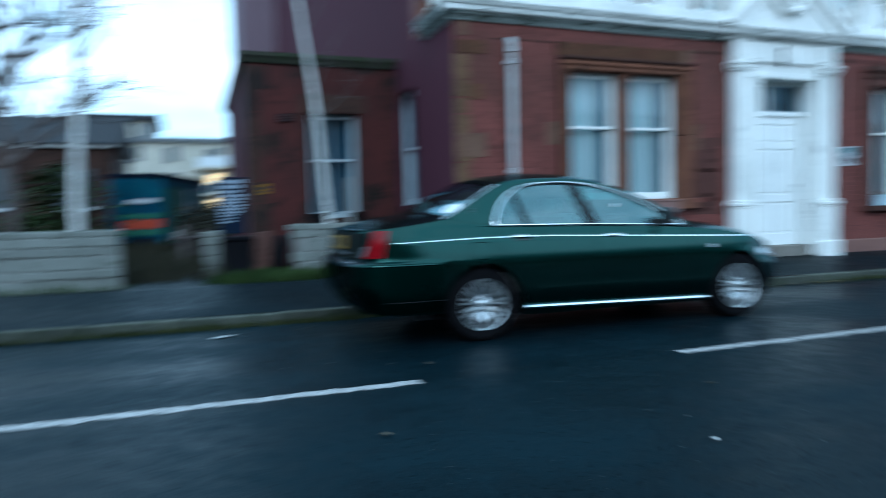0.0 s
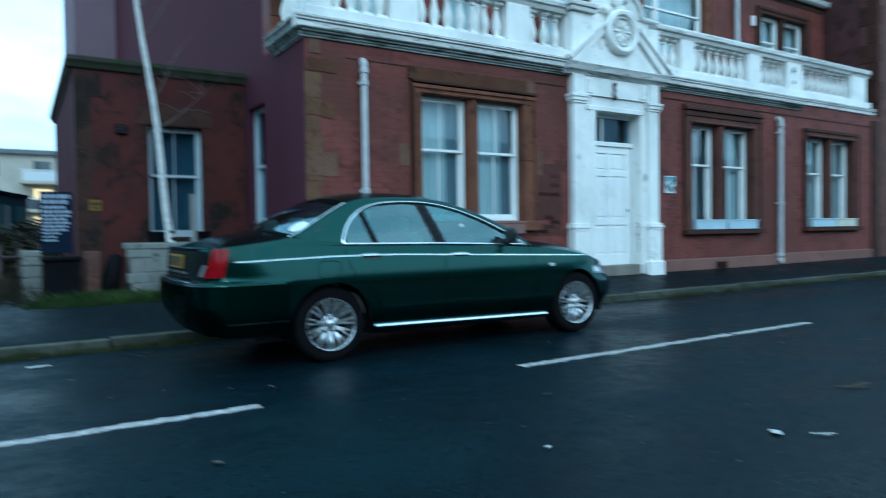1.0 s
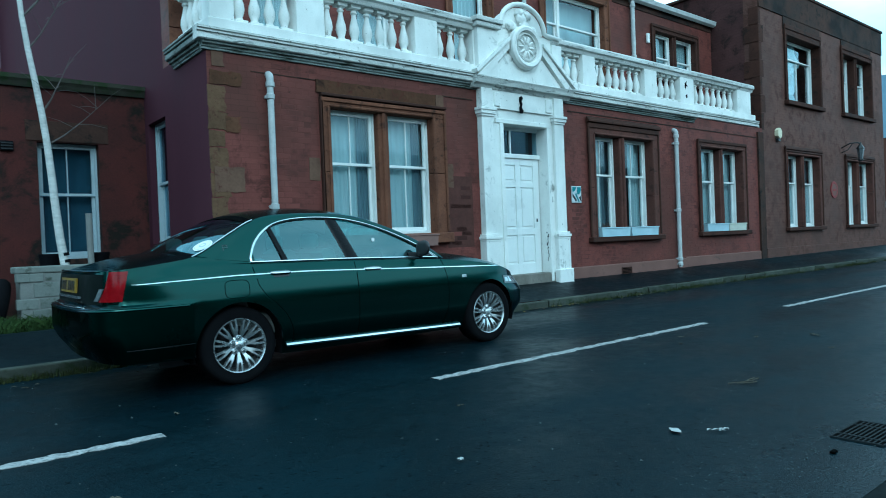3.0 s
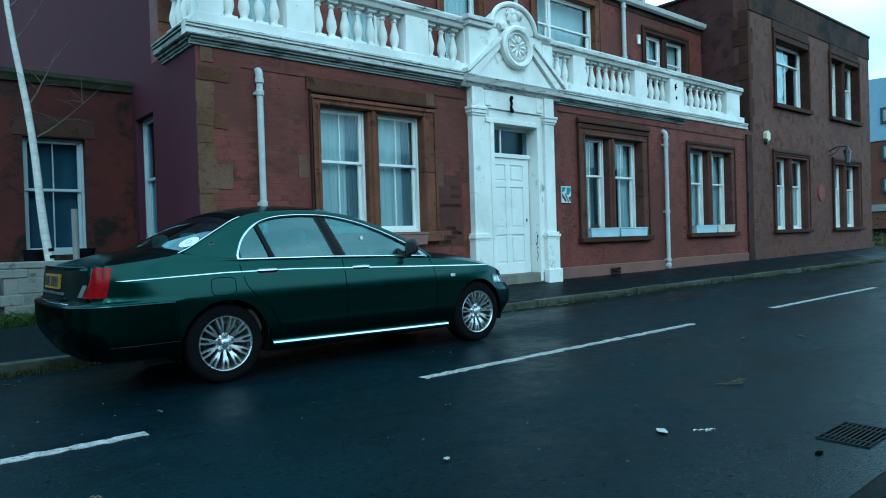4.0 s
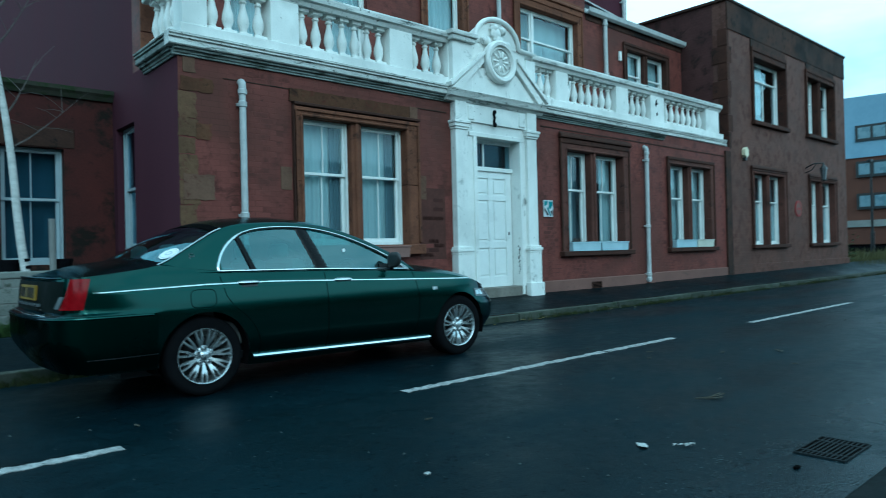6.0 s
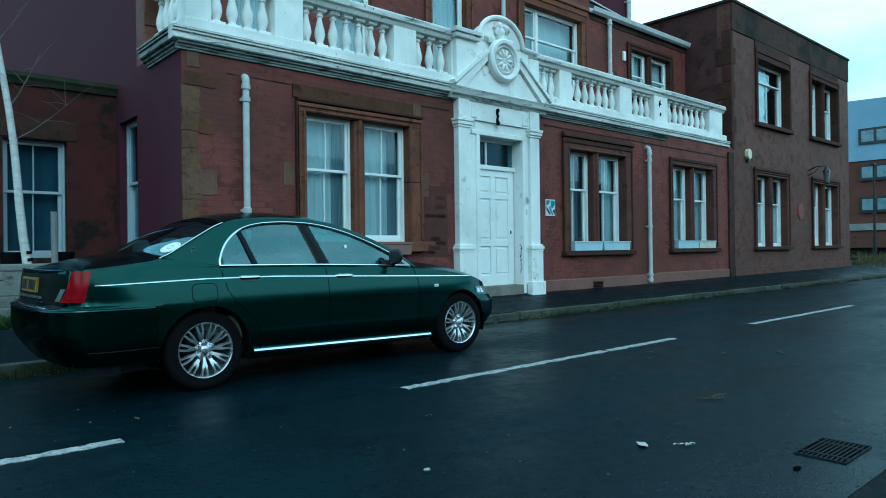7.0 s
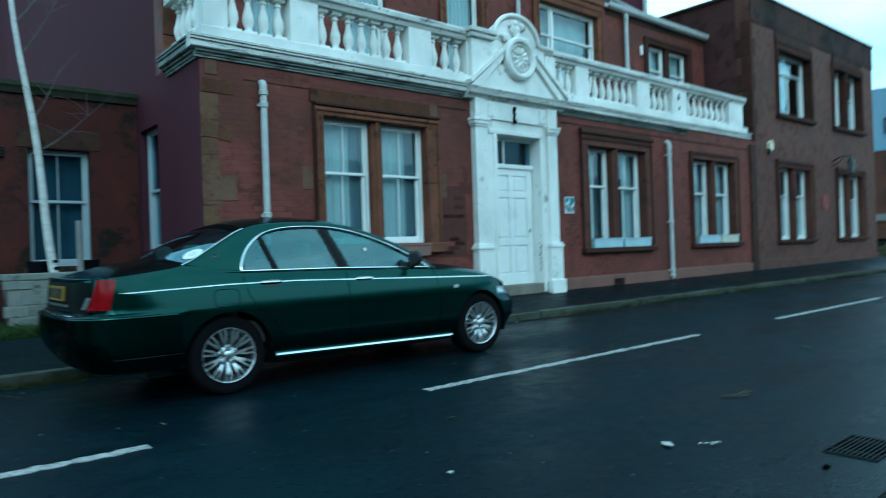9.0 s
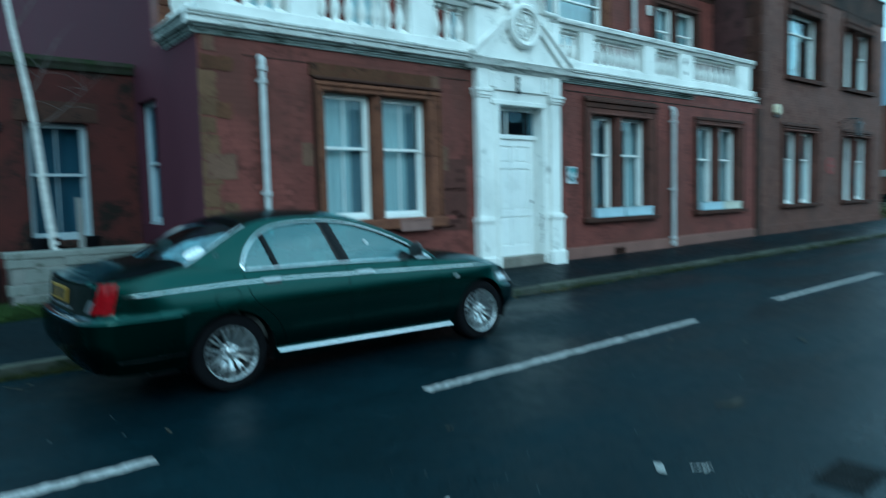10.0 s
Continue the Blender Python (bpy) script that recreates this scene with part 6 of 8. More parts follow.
levels = [0.17, 0.2, 0.24, 0.28, 0.33, 0.38, 0.43, 0.48, 0.53, 0.58, 0.62, 0.65, 0.675, 0.685, 0.695, 0.705, 0.72, 0.75, 0.79, 0.83, 0.845, 0.86, 0.88, 0.9, 0.92, 0.94, 0.96, 0.98, 1.0, 1.02, 1.045]


def mirrored(bm):
    """Adds the mirror image across the car's centre line."""
    geo = bmesh.ops.duplicate(bm, geom=bm.verts[:] + bm.edges[:] + bm.faces[:])["geom"]
    for v in geo:
        if isinstance(v, bmesh.types.BMVert):
            v.co.y = 2 * CAR_Y - v.co.y
    bmesh.ops.remove_doubles(bm, verts=bm.verts, dist=0.0015)
    bmesh.ops.recalc_face_normals(bm, faces=bm.faces[:])
    return bm


columns, tops = [], []
for s in stations:
    q = s * (len(PLAN) - 1)
    i = min(int(q), len(PLAN) - 2)
    u, w, lo, hi = PLAN[i] * (1 - q + i) + PLAN[i + 1] * (q - i)
    lo = lower(u, lo)
    even = ramp_to(u, 1.2, 1.9)
    columns.append([shell(s, max(lo, min(hi, z)) * (1 - even) + (lo + (hi - lo) * k / (len(levels) - 1)) * even) for k, z in enumerate(levels)])
    tops.append((u, columns[-1][-1].copy()))
bm = sheet(columns)
# Bonnet and boot lid: crowned decks between the two upper edges.
n_cross = 9


def deck(edge, crown, bm):
    rows = []
    for u, p in edge:
        rows.append([Vector((p.x, p.y + (CAR_Y - p.y) * k / n_cross, p.z + crown(p.x - CAR_X) * (1 - (1 - k / n_cross) ** 3.2))) for k in range(n_cross + 1)])
    vs = [[bm.verts.new(p) for p in row] for row in rows]
    for a, b in zip(vs, vs[1:]):
        for k in range(n_cross):
            bm.faces.new((a[k], a[k + 1], b[k + 1], b[k]))


deck([(u, p) for u, p in tops if u > 1.9], lambda u: 0.085 * ramp_to(3.6 - u, 0.0, 0.5) + 0.01, bm)
deck([(u, p) for u, p in tops if u < -0.2], lambda u: 0.066 * ramp_to(u, -1.12, -0.55), bm)
mirrored(bm)
bmesh.ops.dissolve_degenerate(bm, dist=0.0008, edges=bm.edges)
part("body", bm, BODY_GREEN, car, smooth=True, sharp=32)


def patch(s0, s1, z0, z1, off, n=16, m=4):
    """A piece of the skin lifted off by a little, with its edges turned in; z0 and z1 map s to a height."""
    f0 = z0 if callable(z0) else (lambda s: z0)
    f1 = z1 if callable(z1) else (lambda s: z1)
    rows = []
    for k in range(-1, m + 2):
        t = max(0, min(m, k)) / m
        lift = off if 0 <= k <= m else -0.006
        row = []
        for i in range(-1, n + 2):
            s = s0 + (s1 - s0) * max(0, min(n, i)) / n
            row.append(shell(s, f0(s) + (f1(s) - f0(s)) * t, lift if 0 <= i <= n else -0.006))
        rows.append(row)
    return sheet(rows)


def both(name, make, material, label="", smooth=True, sharp=35):
    """The same part on the street side and, mirrored, on the kerb side."""
    for flip in (False, True):
        bm = make()
        if flip:
            for v in bm.verts:
                v.co.y = 2 * CAR_Y - v.co.y
        part(name, bm, material, car, label, smooth, sharp)


def waist(s):
    u = float(np.interp(s, np.arange(len(PLAN)) / (len(PLAN) - 1), PLAN[:, 0]))
    return 0.872 + (-0.022 if u < 0 else 0.0) * min(1, abs(u) / 0.75) - 0.058 * max(0.0, u - 0.6) / 2.4 * 1.3


both("waist_strip", lambda: patch(s_at(-0.8), s_at(2.9), lambda s: waist(s) - 0.0032 - 0.0012 * ramp_to(s, 0.28, 0.5), lambda s: waist(s) + 0.0032 + 0.0012 * ramp_to(s, 0.28, 0.5), 0.005, 60, 2), CHROME, "thin chrome strip along the flank")


def sill_strip():
    rows = []
    for u in np.linspace(0.39, 2.32, 24):
        z = 0.272 - 0.02 * (u - 0.4)
        s = s_at(u)
        p = shell(s, z)
        rows.append([p + Vector((0, -out, up)) for out, up in ((-0.02, -0.026), (0.03, -0.021), (0.036, -0.008), (0.026, 0.008), (0.01, 0.018), (-0.02, 0.023))])
    return sheet(rows)


both("sill_strip", sill_strip, CHROME, "bright sill strip")
both("bumper_strip", lambda: patch(s_at(-0.85), s_at(-0.37), 0.372, 0.379, 0.007, 14, 1), DARK_METAL)
for u0, lean in ((0.42, 0.0), (1.1, 0.0), (2.1, 0.05)):
    def gap(u0=u0, lean=lean):
        rows = []
        for k in range(15):
            z = 0.24 + (0.93 - (0.03 if u0 > 2 else 0) - 0.24) * k / 14
            u = u0 + lean * math.sin(k / 14 * 3.14)
            if u0 < 0.5:
                u = float(np.interp(z, (0.24, 0.4, 0.52, 0.62, 0.7, 0.78, 0.95), (0.46, 0.45, 0.4, 0.31, 0.215, 0.165, 0.13)))
            rows.append([shell(s_at(u - 0.003), z, 0.0012), shell(s_at(u + 0.003), z, 0.0012)])
        return sheet(rows)
    both("door_gap", gap, PIT_BLACK)
# Fuel flap on the street side.
ring = [shell(s_at(-0.02 + 0.1 * math.copysign(abs(math.cos(a)) ** 0.5, math.cos(a))), 0.765 + 0.07 * math.copysign(abs(math.sin(a)) ** 0.5, math.sin(a)), 0.0005) for a in (2 * math.pi * k / 40 for k in range(41))]
part("fuel_flap_seam", tube(bmesh.new(), ring, 0.0025, 5), PIT_BLACK, car)


def lamp(low0, low1, high0, high1, z0, z1, off):
    """A lamp lens on the rear corner, with slanting ends."""
    rows = []
    for k in range(-1, 8):
        t = max(0, min(6, k)) / 6
        a, b = s_at(low0 + (high0 - low0) * t), s_at(low1 + (high1 - low1) * t)
        rows.append([shell(a + (b - a) * max(0, min(12, i)) / 12, z0 + (z1 - z0) * t, off if 0 <= k <= 6 and 0 <= i <= 12 else -0.006) for i in range(-1, 14)])
    return sheet(rows)


both("tail_lamp", lambda: lamp(-1.03, -0.865, -0.952, -0.815, 0.735, 0.952, 0.008), TAIL_RED, "red tail lamp")
both("reversing_lamp", lambda: lamp(-1.055, -1.035, -1.03, -1.005, 0.742, 0.83, 0.006), SMOKED_LENS)
both("head_lamp", lambda: patch(s_at(2.98), s_at(3.36), lambda s: 0.6 - 0.02 * ramp_to(s, s_at(3.0), s_at(3.3)), lambda s: 0.685 - 0.02 * ramp_to(s, s_at(3.0), s_at(3.3)), 0.006, 14, 4), SMOKED_LENS, "clear headlamp")
both("head_lamp_bulb", lambda: patch(s_at(3.08), s_at(3.2), 0.612, 0.668, 0.009, 6, 3), LENS_CLEAR)
both("indicator", lambda: patch(s_at(3.0), s_at(3.06), 0.618, 0.664, 0.009, 6, 3), LENS_CLEAR)
both("side_repeater", lambda: patch(s_at(2.33), s_at(2.39), 0.705, 0.735, 0.006, 4, 2), LENS_CLEAR)
both("front_grille_bar", lambda: patch(s_at(3.5), 1.0, 0.26, 0.4, 0.004, 10, 3), BLACK_TRIM)
both("grille", lambda: patch(s_at(3.56), 1.0, 0.5, 0.64, 0.008, 8, 4), CHROME)
# Rear end: plate, painted-in recess shade, chrome handle and boot lip, following the lid's lean.
# No hollow is built: its shade is a near-black patch on the skin.
both("plate_recess", lambda: patch(0.0, s_at(-1.012), 0.715, 0.935, 0.003, 24, 6), RECESS_SHADE)


def on_lid(y0, y1, z0, z1, out, thick):
    """A flat piece on the leaning boot lid."""
    back = lambda z: shell(0.0, z).x
    return prism(bmesh.new(), [(back(z0) - out, z0), (back(z1) - out, z1), (back(z1) - out + thick, z1), (back(z0) - out + thick, z0)], lambda a, b, c: (a, CAR_Y + y0 + c, CAR_Z + b), y1 - y0)


plate = part("number_plate", on_lid(-0.26, 0.26, 0.795, 0.905, 0.014, 0.016), PLATE, car, "yellow rear plate with dark bars")
for k in range(7):
    y = -0.22 + k * 0.064 + (0.03 if k > 3 else 0)
    part("plate_bar", on_lid(y, y + 0.04, 0.812, 0.888, 0.0165, 0.004), BLACK_TRIM, plate)
part("boot_handle", on_lid(-0.36, 0.36, 0.752, 0.772, 0.012, 0.02), SMOKED_LENS, car, "dull grey boot handle bar")
part("boot_badge", on_lid(-0.44, -0.24, 0.726, 0.738, 0.008, 0.01), CHROME, car)
lip = [shell(s, 0.955) + Vector((0.004, 0, 0.002)) for s in np.linspace(0, s_at(-1.035), 18)]
lip = [Vector((p.x, 2 * CAR_Y - p.y, p.z)) for p in lip[:0:-1]] + lip
part("boot_lip", tube(bmesh.new(), lip, 0.009, 8), BODY_GREEN, car, smooth=True)
# Bumper skin whose dark reflections are put into a darker green.
both("bumper_valance", lambda: patch(0.0, s_at(-0.372), 0.275, 0.682, 0.002, 60, 16), SHADED_BUMPER_GREEN)
both("bumper_shoulder", lambda: tube(bmesh.new(), [shell(q, 0.672, -0.004) for q in np.linspace(0.0, s_at(-0.4), 40)], 0.012, 8), BODY_GREEN, smooth=True)
# Sky highlight on the bumper's top edge, put in as a chrome line.
both("bumper_ledge", lambda: patch(0.0, s_at(-1.0), 0.694, 0.702, 0.003, 16, 1), CHROME)

# Cabin. Side outlines in (along, up): the glass opening and the outer rail, point by point.
INNER = smooth_line([(0.125, 0.975), (0.13, 1.02), (0.19, 1.13), (0.29, 1.225), (0.42, 1.29), (0.6, 1.325), (0.85, 1.335), (1.1, 1.318), (1.35, 1.262), (1.6, 1.17), (1.85, 1.055), (2.07, 0.93)], 56)
OUTER = smooth_line([(-0.33, 1.03), (-0.24, 1.07), (-0.12, 1.14), (0.03, 1.225), (0.19, 1.305), (0.4, 1.362), (0.8, 1.382), (1.12, 1.362), (1.4, 1.3), (1.66, 1.205), (1.92, 1.085), (2.2, 0.905)], 56)


def cabin(u, z, off=0.0):
    """A place on the leaning cabin side, on the side nearer the street."""
    t = max(0.0, (z - 0.95) / 0.43)
    w = 0.826 - 0.19 * t - 0.03 * t * t
    w -= 0.05 * ramp_to(-u, -0.1, 0.6) + 0.05 * ramp_to(u, 1.5, 2.3)
    return Vector((CAR_X + u, CAR_Y - w - off, CAR_Z + z))


def pillar_skin():
    rows = []
    for k in range(7):
        t = k / 6
        rows.append([cabin(*(a * (1 - t) + b * t), 0.004 - 0.012 * max(0, t - 0.7) / 0.3) for a, b in zip(INNER, OUTER)])
    return sheet(rows)


both("pillar", pillar_skin, BODY_GREEN)
both("quarter_panel", lambda: sheet([[cabin(u, z, o) for u in np.linspace(-0.36, 0.16, 10)] for z, o in ((0.93, -0.03), (0.965, -0.004), (1.0, 0.003), (1.035, -0.004))]), BODY_GREEN)


def cross_rows(points, bulge, crown, n=12):
    rows = []
    for u, z in points:
        p = cabin(u, z, -0.008)
        rows.append([Vector((p.x + bulge(u) * (1 - (1 - k / n) ** 2), p.y + (CAR_Y - p.y) * k / n, p.z + crown(u) * (1 - (1 - k / n) ** 2.3))) for k in range(n + 1)])
    return rows


crown = lambda u: 0.045 * ramp_to(u, -0.5, 0.2) * ramp_to(-u, -2.3, -1.2) + 0.02
bulge = lambda u: 0.13 * ramp_to(u, 0.9, 2.2) - 0.17 * ramp_to(-u, -0.3, 0.35)
roof_points = [p for p in OUTER if 0.2 < p[0] < 1.12]
part("roof", mirrored(sheet(cross_rows(roof_points, bulge, crown))), BODY_GREEN, car, smooth=True, sharp=40)
first = next(i for i, p in enumerate(OUTER) if p[0] >= 0.2)
last = max(i for i, p in enumerate(OUTER) if p[0] <= 1.12)
part("rear_window", mirrored(sheet(cross_rows(OUTER[: first + 1], bulge, crown))), REAR_GLASS, car, "tinted rear window", True)
part("windscreen", mirrored(sheet(cross_rows(OUTER[last:], bulge, crown))), CAR_GLASS, car, "windscreen", True)
part("rear_window_band", mirrored(sheet([[p + Vector((-0.002, 0, 0.003)) for p in row] for row in cross_rows([OUTER[first] * (1 - t) + OUTER[first - 2] * t for t in (0, 0.5, 1)], bulge, crown)])), PIT_BLACK, car, smooth=True)
both("rear_window_trim", lambda: tube(bmesh.new(), [cabin(u, z, -0.004) + Vector((0, 0, 0.004)) for u, z in OUTER[: first + 1]], 0.006, 6), CHROME)
# Side glass, posts and chrome surround.
low = lambda u: float(np.interp(u, [0.02, 1.0, 2.07], [0.975, 0.962, 0.93]))
high = lambda u: float(np.interp(u, INNER[:, 0], INNER[:, 1]))
both("side_window", lambda: sheet([[cabin(u, low(u) + (high(u) - low(u)) * t, -0.008) for u in np.linspace(0.127, 2.05, 50)] for t in np.linspace(0, 1, 6)]), CAR_GLASS, "tinted side windows")
both("window_trim", lambda: tube(bmesh.new(), [cabin(u, z, 0.006) for u, z in INNER], 0.0105, 8), CHROME, "chrome window surround")
both("window_trim_lower", lambda: tube(bmesh.new(), [cabin(u, low(u) - 0.002, 0.008) for u in np.linspace(0.118, 2.08, 30)], 0.0095, 8), CHROME)
for a, b, w0, w1 in ((1.085, 0.965, 0.043, 0.038), (0.43, 0.345, 0.02, 0.018)):
    def post(a=a, b=b, w0=w0, w1=w1):
        zt = high(b) + 0.004
        zl = low(a)
        return sheet([[cabin(a + (b - a) * t + d * (w0 + (w1 - w0) * t), zl + (zt - zl) * t, 0.004 if abs(d) < 1.5 else -0.01) for d in (-1.6, -1, 0, 1, 1.6)] for t in np.linspace(0, 1, 8)])
    both("window_post", post, POST_BLACK, "black window post")


def handle(u):
    """A flattened bow handle, its upper face catching the sky."""
    z = 0.874 - 0.022 * max(0, u - 0.5)
    p = shell(s_at(u), z)
    rows = []
    for k in range(13):
        t = k / 12 * 2 - 1
        h, d = 0.0125 * math.sqrt(max(0.02, 1 - t**4)), 0.03 * (1 - t**6)
        c = p + Vector((0.1 * t, 0, 0.002))
        rows.append([c + Vector((0, 0.012 - (d + 0.012) * f, h * g)) for f, g in ((0, 1.2), (0.2, 1.15), (0.5, 0.85), (0.8, 0.35), (0.97, -0.25), (1.0, -0.6), (0.9, -0.85), (0.5, -1.0), (0, -1.0))])
    return sheet(rows)


for u in (0.37, 1.28):
    both("door_handle", lambda u=u: handle(u), SATIN_CHROME, "chrome door handle", True, 80)
    both("handle_cup", lambda u=u: patch(s_at(u - 0.07), s_at(u + 0.07), 0.838, 0.856, 0.001, 8, 2), BLACK_TRIM)


def mirror():
    """A rounded wedge housing on a short foot."""
    c = cabin(1.83, 0.985)
    rows = []
    for k in range(13):
        t = k / 12 * 2 - 1
        r = (1 - abs(t) ** 3.5) ** 0.5 if abs(t) < 1 else 0.02
        rows.append([c + Vector((0.012 * t + 0.042 * r * (math.cos(a) if math.cos(a) > 0 else 0.45 * math.cos(a)), -0.1 - 0.085 * t, 0.035 + 0.008 * t + 0.074 * r * math.copysign(abs(math.sin(a)) ** 0.7, math.sin(a)))) for a in (2 * math.pi * q / 20 for q in range(21))])
    bm = sheet(rows)
    tube(bm, [c + Vector((0.04, 0.01, -0.05)), c + Vector((0.02, -0.03, -0.02)), c + Vector((0, -0.07, 0.01))], [0.04, 0.034, 0.03], 8)
    return bm


both("door_mirror", mirror, BLACK_TRIM, "dark door mirror")
both("mirror_base", lambda: sheet([[cabin(u, z, 0.003) for u in (1.72, 1.85, 1.98, 2.04)] for z in (0.945, 0.985)]), BLACK_TRIM)
part("quarter_badge", tube(bmesh.new(), [cabin(-0.08, 1.075, 0.006), cabin(-0.08, 1.115, 0.006), cabin(-0.045, 1.115, 0.006), cabin(-0.045, 1.095, 0.006), cabin(-0.08, 1.095, 0.006)], 0.0028, 5), SMOKED_LENS, car)
# Round sticker inside the rear window, low on the street side.
grid = cross_rows(OUTER[: first + 1], bulge, crown)
row = int(np.argmin(np.abs(OUTER[:, 0] + 0.16)))
c = (grid[row][1] * 1.4 + grid[row][2] * 0.6) / 2
e1 = (grid[row][3] - grid[row][0]).normalized()
e2 = grid[row + 3][1] - grid[row - 3][1]
e2 = (e2 - e1 * e2.dot(e1)).normalized()
up = e1.cross(e2)
up = up if up.z > 0 else -up
for name, r0, r1, material, lift in (("sticker", 0.0, 0.08, STICKER, 0.004), ("sticker_ring", 0.064, 0.068, STICKER_INK, 0.007), ("sticker_mark", 0.02, 0.03, STICKER_INK, 0.007)):
    bm = bmesh.new()
    rows = [[c + up * (lift - 0.18 * (rr * math.cos(a)) ** 2) + e1 * rr * math.cos(a) + e2 * rr * math.sin(a) for a in (2 * math.pi * k / 28 for k in range(29))] for rr in ((r0 or 0.001), r1)]
    bm.free()
    part(name, sheet(rows), material, car, "round white sticker on the rear window" if name == "sticker" else "")
part("window_dot", lathe(bmesh.new(), [(0.018, 0.0), (0.018, 0.003)], lambda a, b, h: cabin(1.36, 1.12) + Vector((a, -h, b)), 12), STICKER, car)

# Interior: floor pan, seats, parcel shelf, dash and wheel.
part("floor_pan", boxed(CAR_X - 0.75, CAR_X + 2.25, CAR_Y - 0.7, CAR_Y + 0.7, CAR_Z + 0.24, CAR_Z + 0.3), BLACK_TRIM, car)
part("inner_panel", boxed(CAR_X + 0.42, CAR_X + 2.1, CAR_Y - 0.79, CAR_Y - 0.76, CAR_Z + 0.3, CAR_Z + 0.93), LEATHER, car)
part("inner_panel", boxed(CAR_X + 0.42, CAR_X + 2.1, CAR_Y + 0.76, CAR_Y + 0.79, CAR_Z + 0.3, CAR_Z + 0.93), LEATHER, car)
part("parcel_shelf", boxed(CAR_X - 0.55, CAR_X - 0.1, CAR_Y - 0.68, CAR_Y + 0.68, CAR_Z + 0.93, CAR_Z + 0.96, 0.01), BLACK_TRIM, car)
part("dashboard", boxed(CAR_X + 1.75, CAR_X + 2.2, CAR_Y - 0.72, CAR_Y + 0.72, CAR_Z + 0.6, CAR_Z + 0.93, 0.05), BLACK_TRIM, car)
part("headliner", mirrored(sheet([[p + Vector((0, 0, -0.03)) for p in row] for row in cross_rows(roof_points, bulge, crown)])), LEATHER, car)
for u, y, w in ((0.98, -0.37, 0.26), (0.98, 0.37, 0.26), (-0.02, -0.36, 0.34), (-0.02, 0.36, 0.34)):
    bm = bmesh.new()
    box(bm, CAR_X + u, CAR_X + u + 0.5, CAR_Y + y - w, CAR_Y + y + w, CAR_Z + 0.35, CAR_Z + 0.55, 0.05)
    prism(bm, [(0.06, 0.5), (-0.1, 1.02), (-0.04, 1.06), (0.03, 1.03), (0.18, 0.52)], lambda a, b, c: (CAR_X + u + a, CAR_Y + y - w + c, CAR_Z + b), 2 * w)
    seat = part("seat", bm, LEATHER, car, "pale leather seat", True, 40)
    part("head_rest", boxed(CAR_X + u - 0.13, CAR_X + u - 0.04, CAR_Y + y - 0.13, CAR_Y + y + 0.13, CAR_Z + 1.06, CAR_Z + 1.2, 0.04), LEATHER, seat, smooth=True)
part("steering_wheel", tube(bmesh.new(), [(CAR_X + 1.58 + 0.06 * math.sin(a), CAR_Y - 0.37 + 0.18 * math.cos(a), CAR_Z + 0.86 + 0.17 * math.sin(a)) for a in (2 * math.pi * k / 24 for k in range(25))], 0.015, 8), BLACK_TRIM, car)
part("underbody", boxed(CAR_X - 0.55, CAR_X + 3.1, CAR_Y - 0.55, CAR_Y + 0.55, CAR_Z + 0.17, CAR_Z + 0.28), BLACK_TRIM, car)
both("arch_liner", lambda: sheet([[Vector((CAR_X + c0 + (ARCH + 0.01) * math.cos(a), CAR_Y - w, CAR_Z + HUB + (ARCH + 0.01) * math.sin(a))) for a in np.linspace(-0.3, math.pi + 0.3, 25)] for c0 in (0.0,) for w in (0.82, 0.8, 0.5)]), RUBBER)
both("arch_liner", lambda: sheet([[Vector((CAR_X + AXLE + (ARCH + 0.01) * math.cos(a), CAR_Y - w, CAR_Z + HUB + (ARCH + 0.01) * math.sin(a))) for a in np.linspace(-0.3, math.pi + 0.3, 25)] for w in (0.81, 0.79, 0.5)]), RUBBER)
for c0 in (0.0, AXLE):
    both("arch_wall", lambda c0=c0: boxed(CAR_X + c0 - 0.4, CAR_X + c0 + 0.4, CAR_Y - 0.5, CAR_Y - 0.49, CAR_Z + 0.2, CAR_Z + 0.72), RUBBER)


def ring_of(profile, turn, steps=48):
    """A turned ring, open in the middle."""
    bm = bmesh.new()
    rings = [[bm.verts.new(turn(p * math.cos(a), p * math.sin(a), h)) for a in (2 * math.pi * k / steps for k in range(steps))] for p, h in profile]
    for a, b in zip(rings, rings[1:]):
        for k in range(steps):
            bm.faces.new((a[k], a[(k + 1) % steps], b[(k + 1) % steps], b[k]))
    return bm


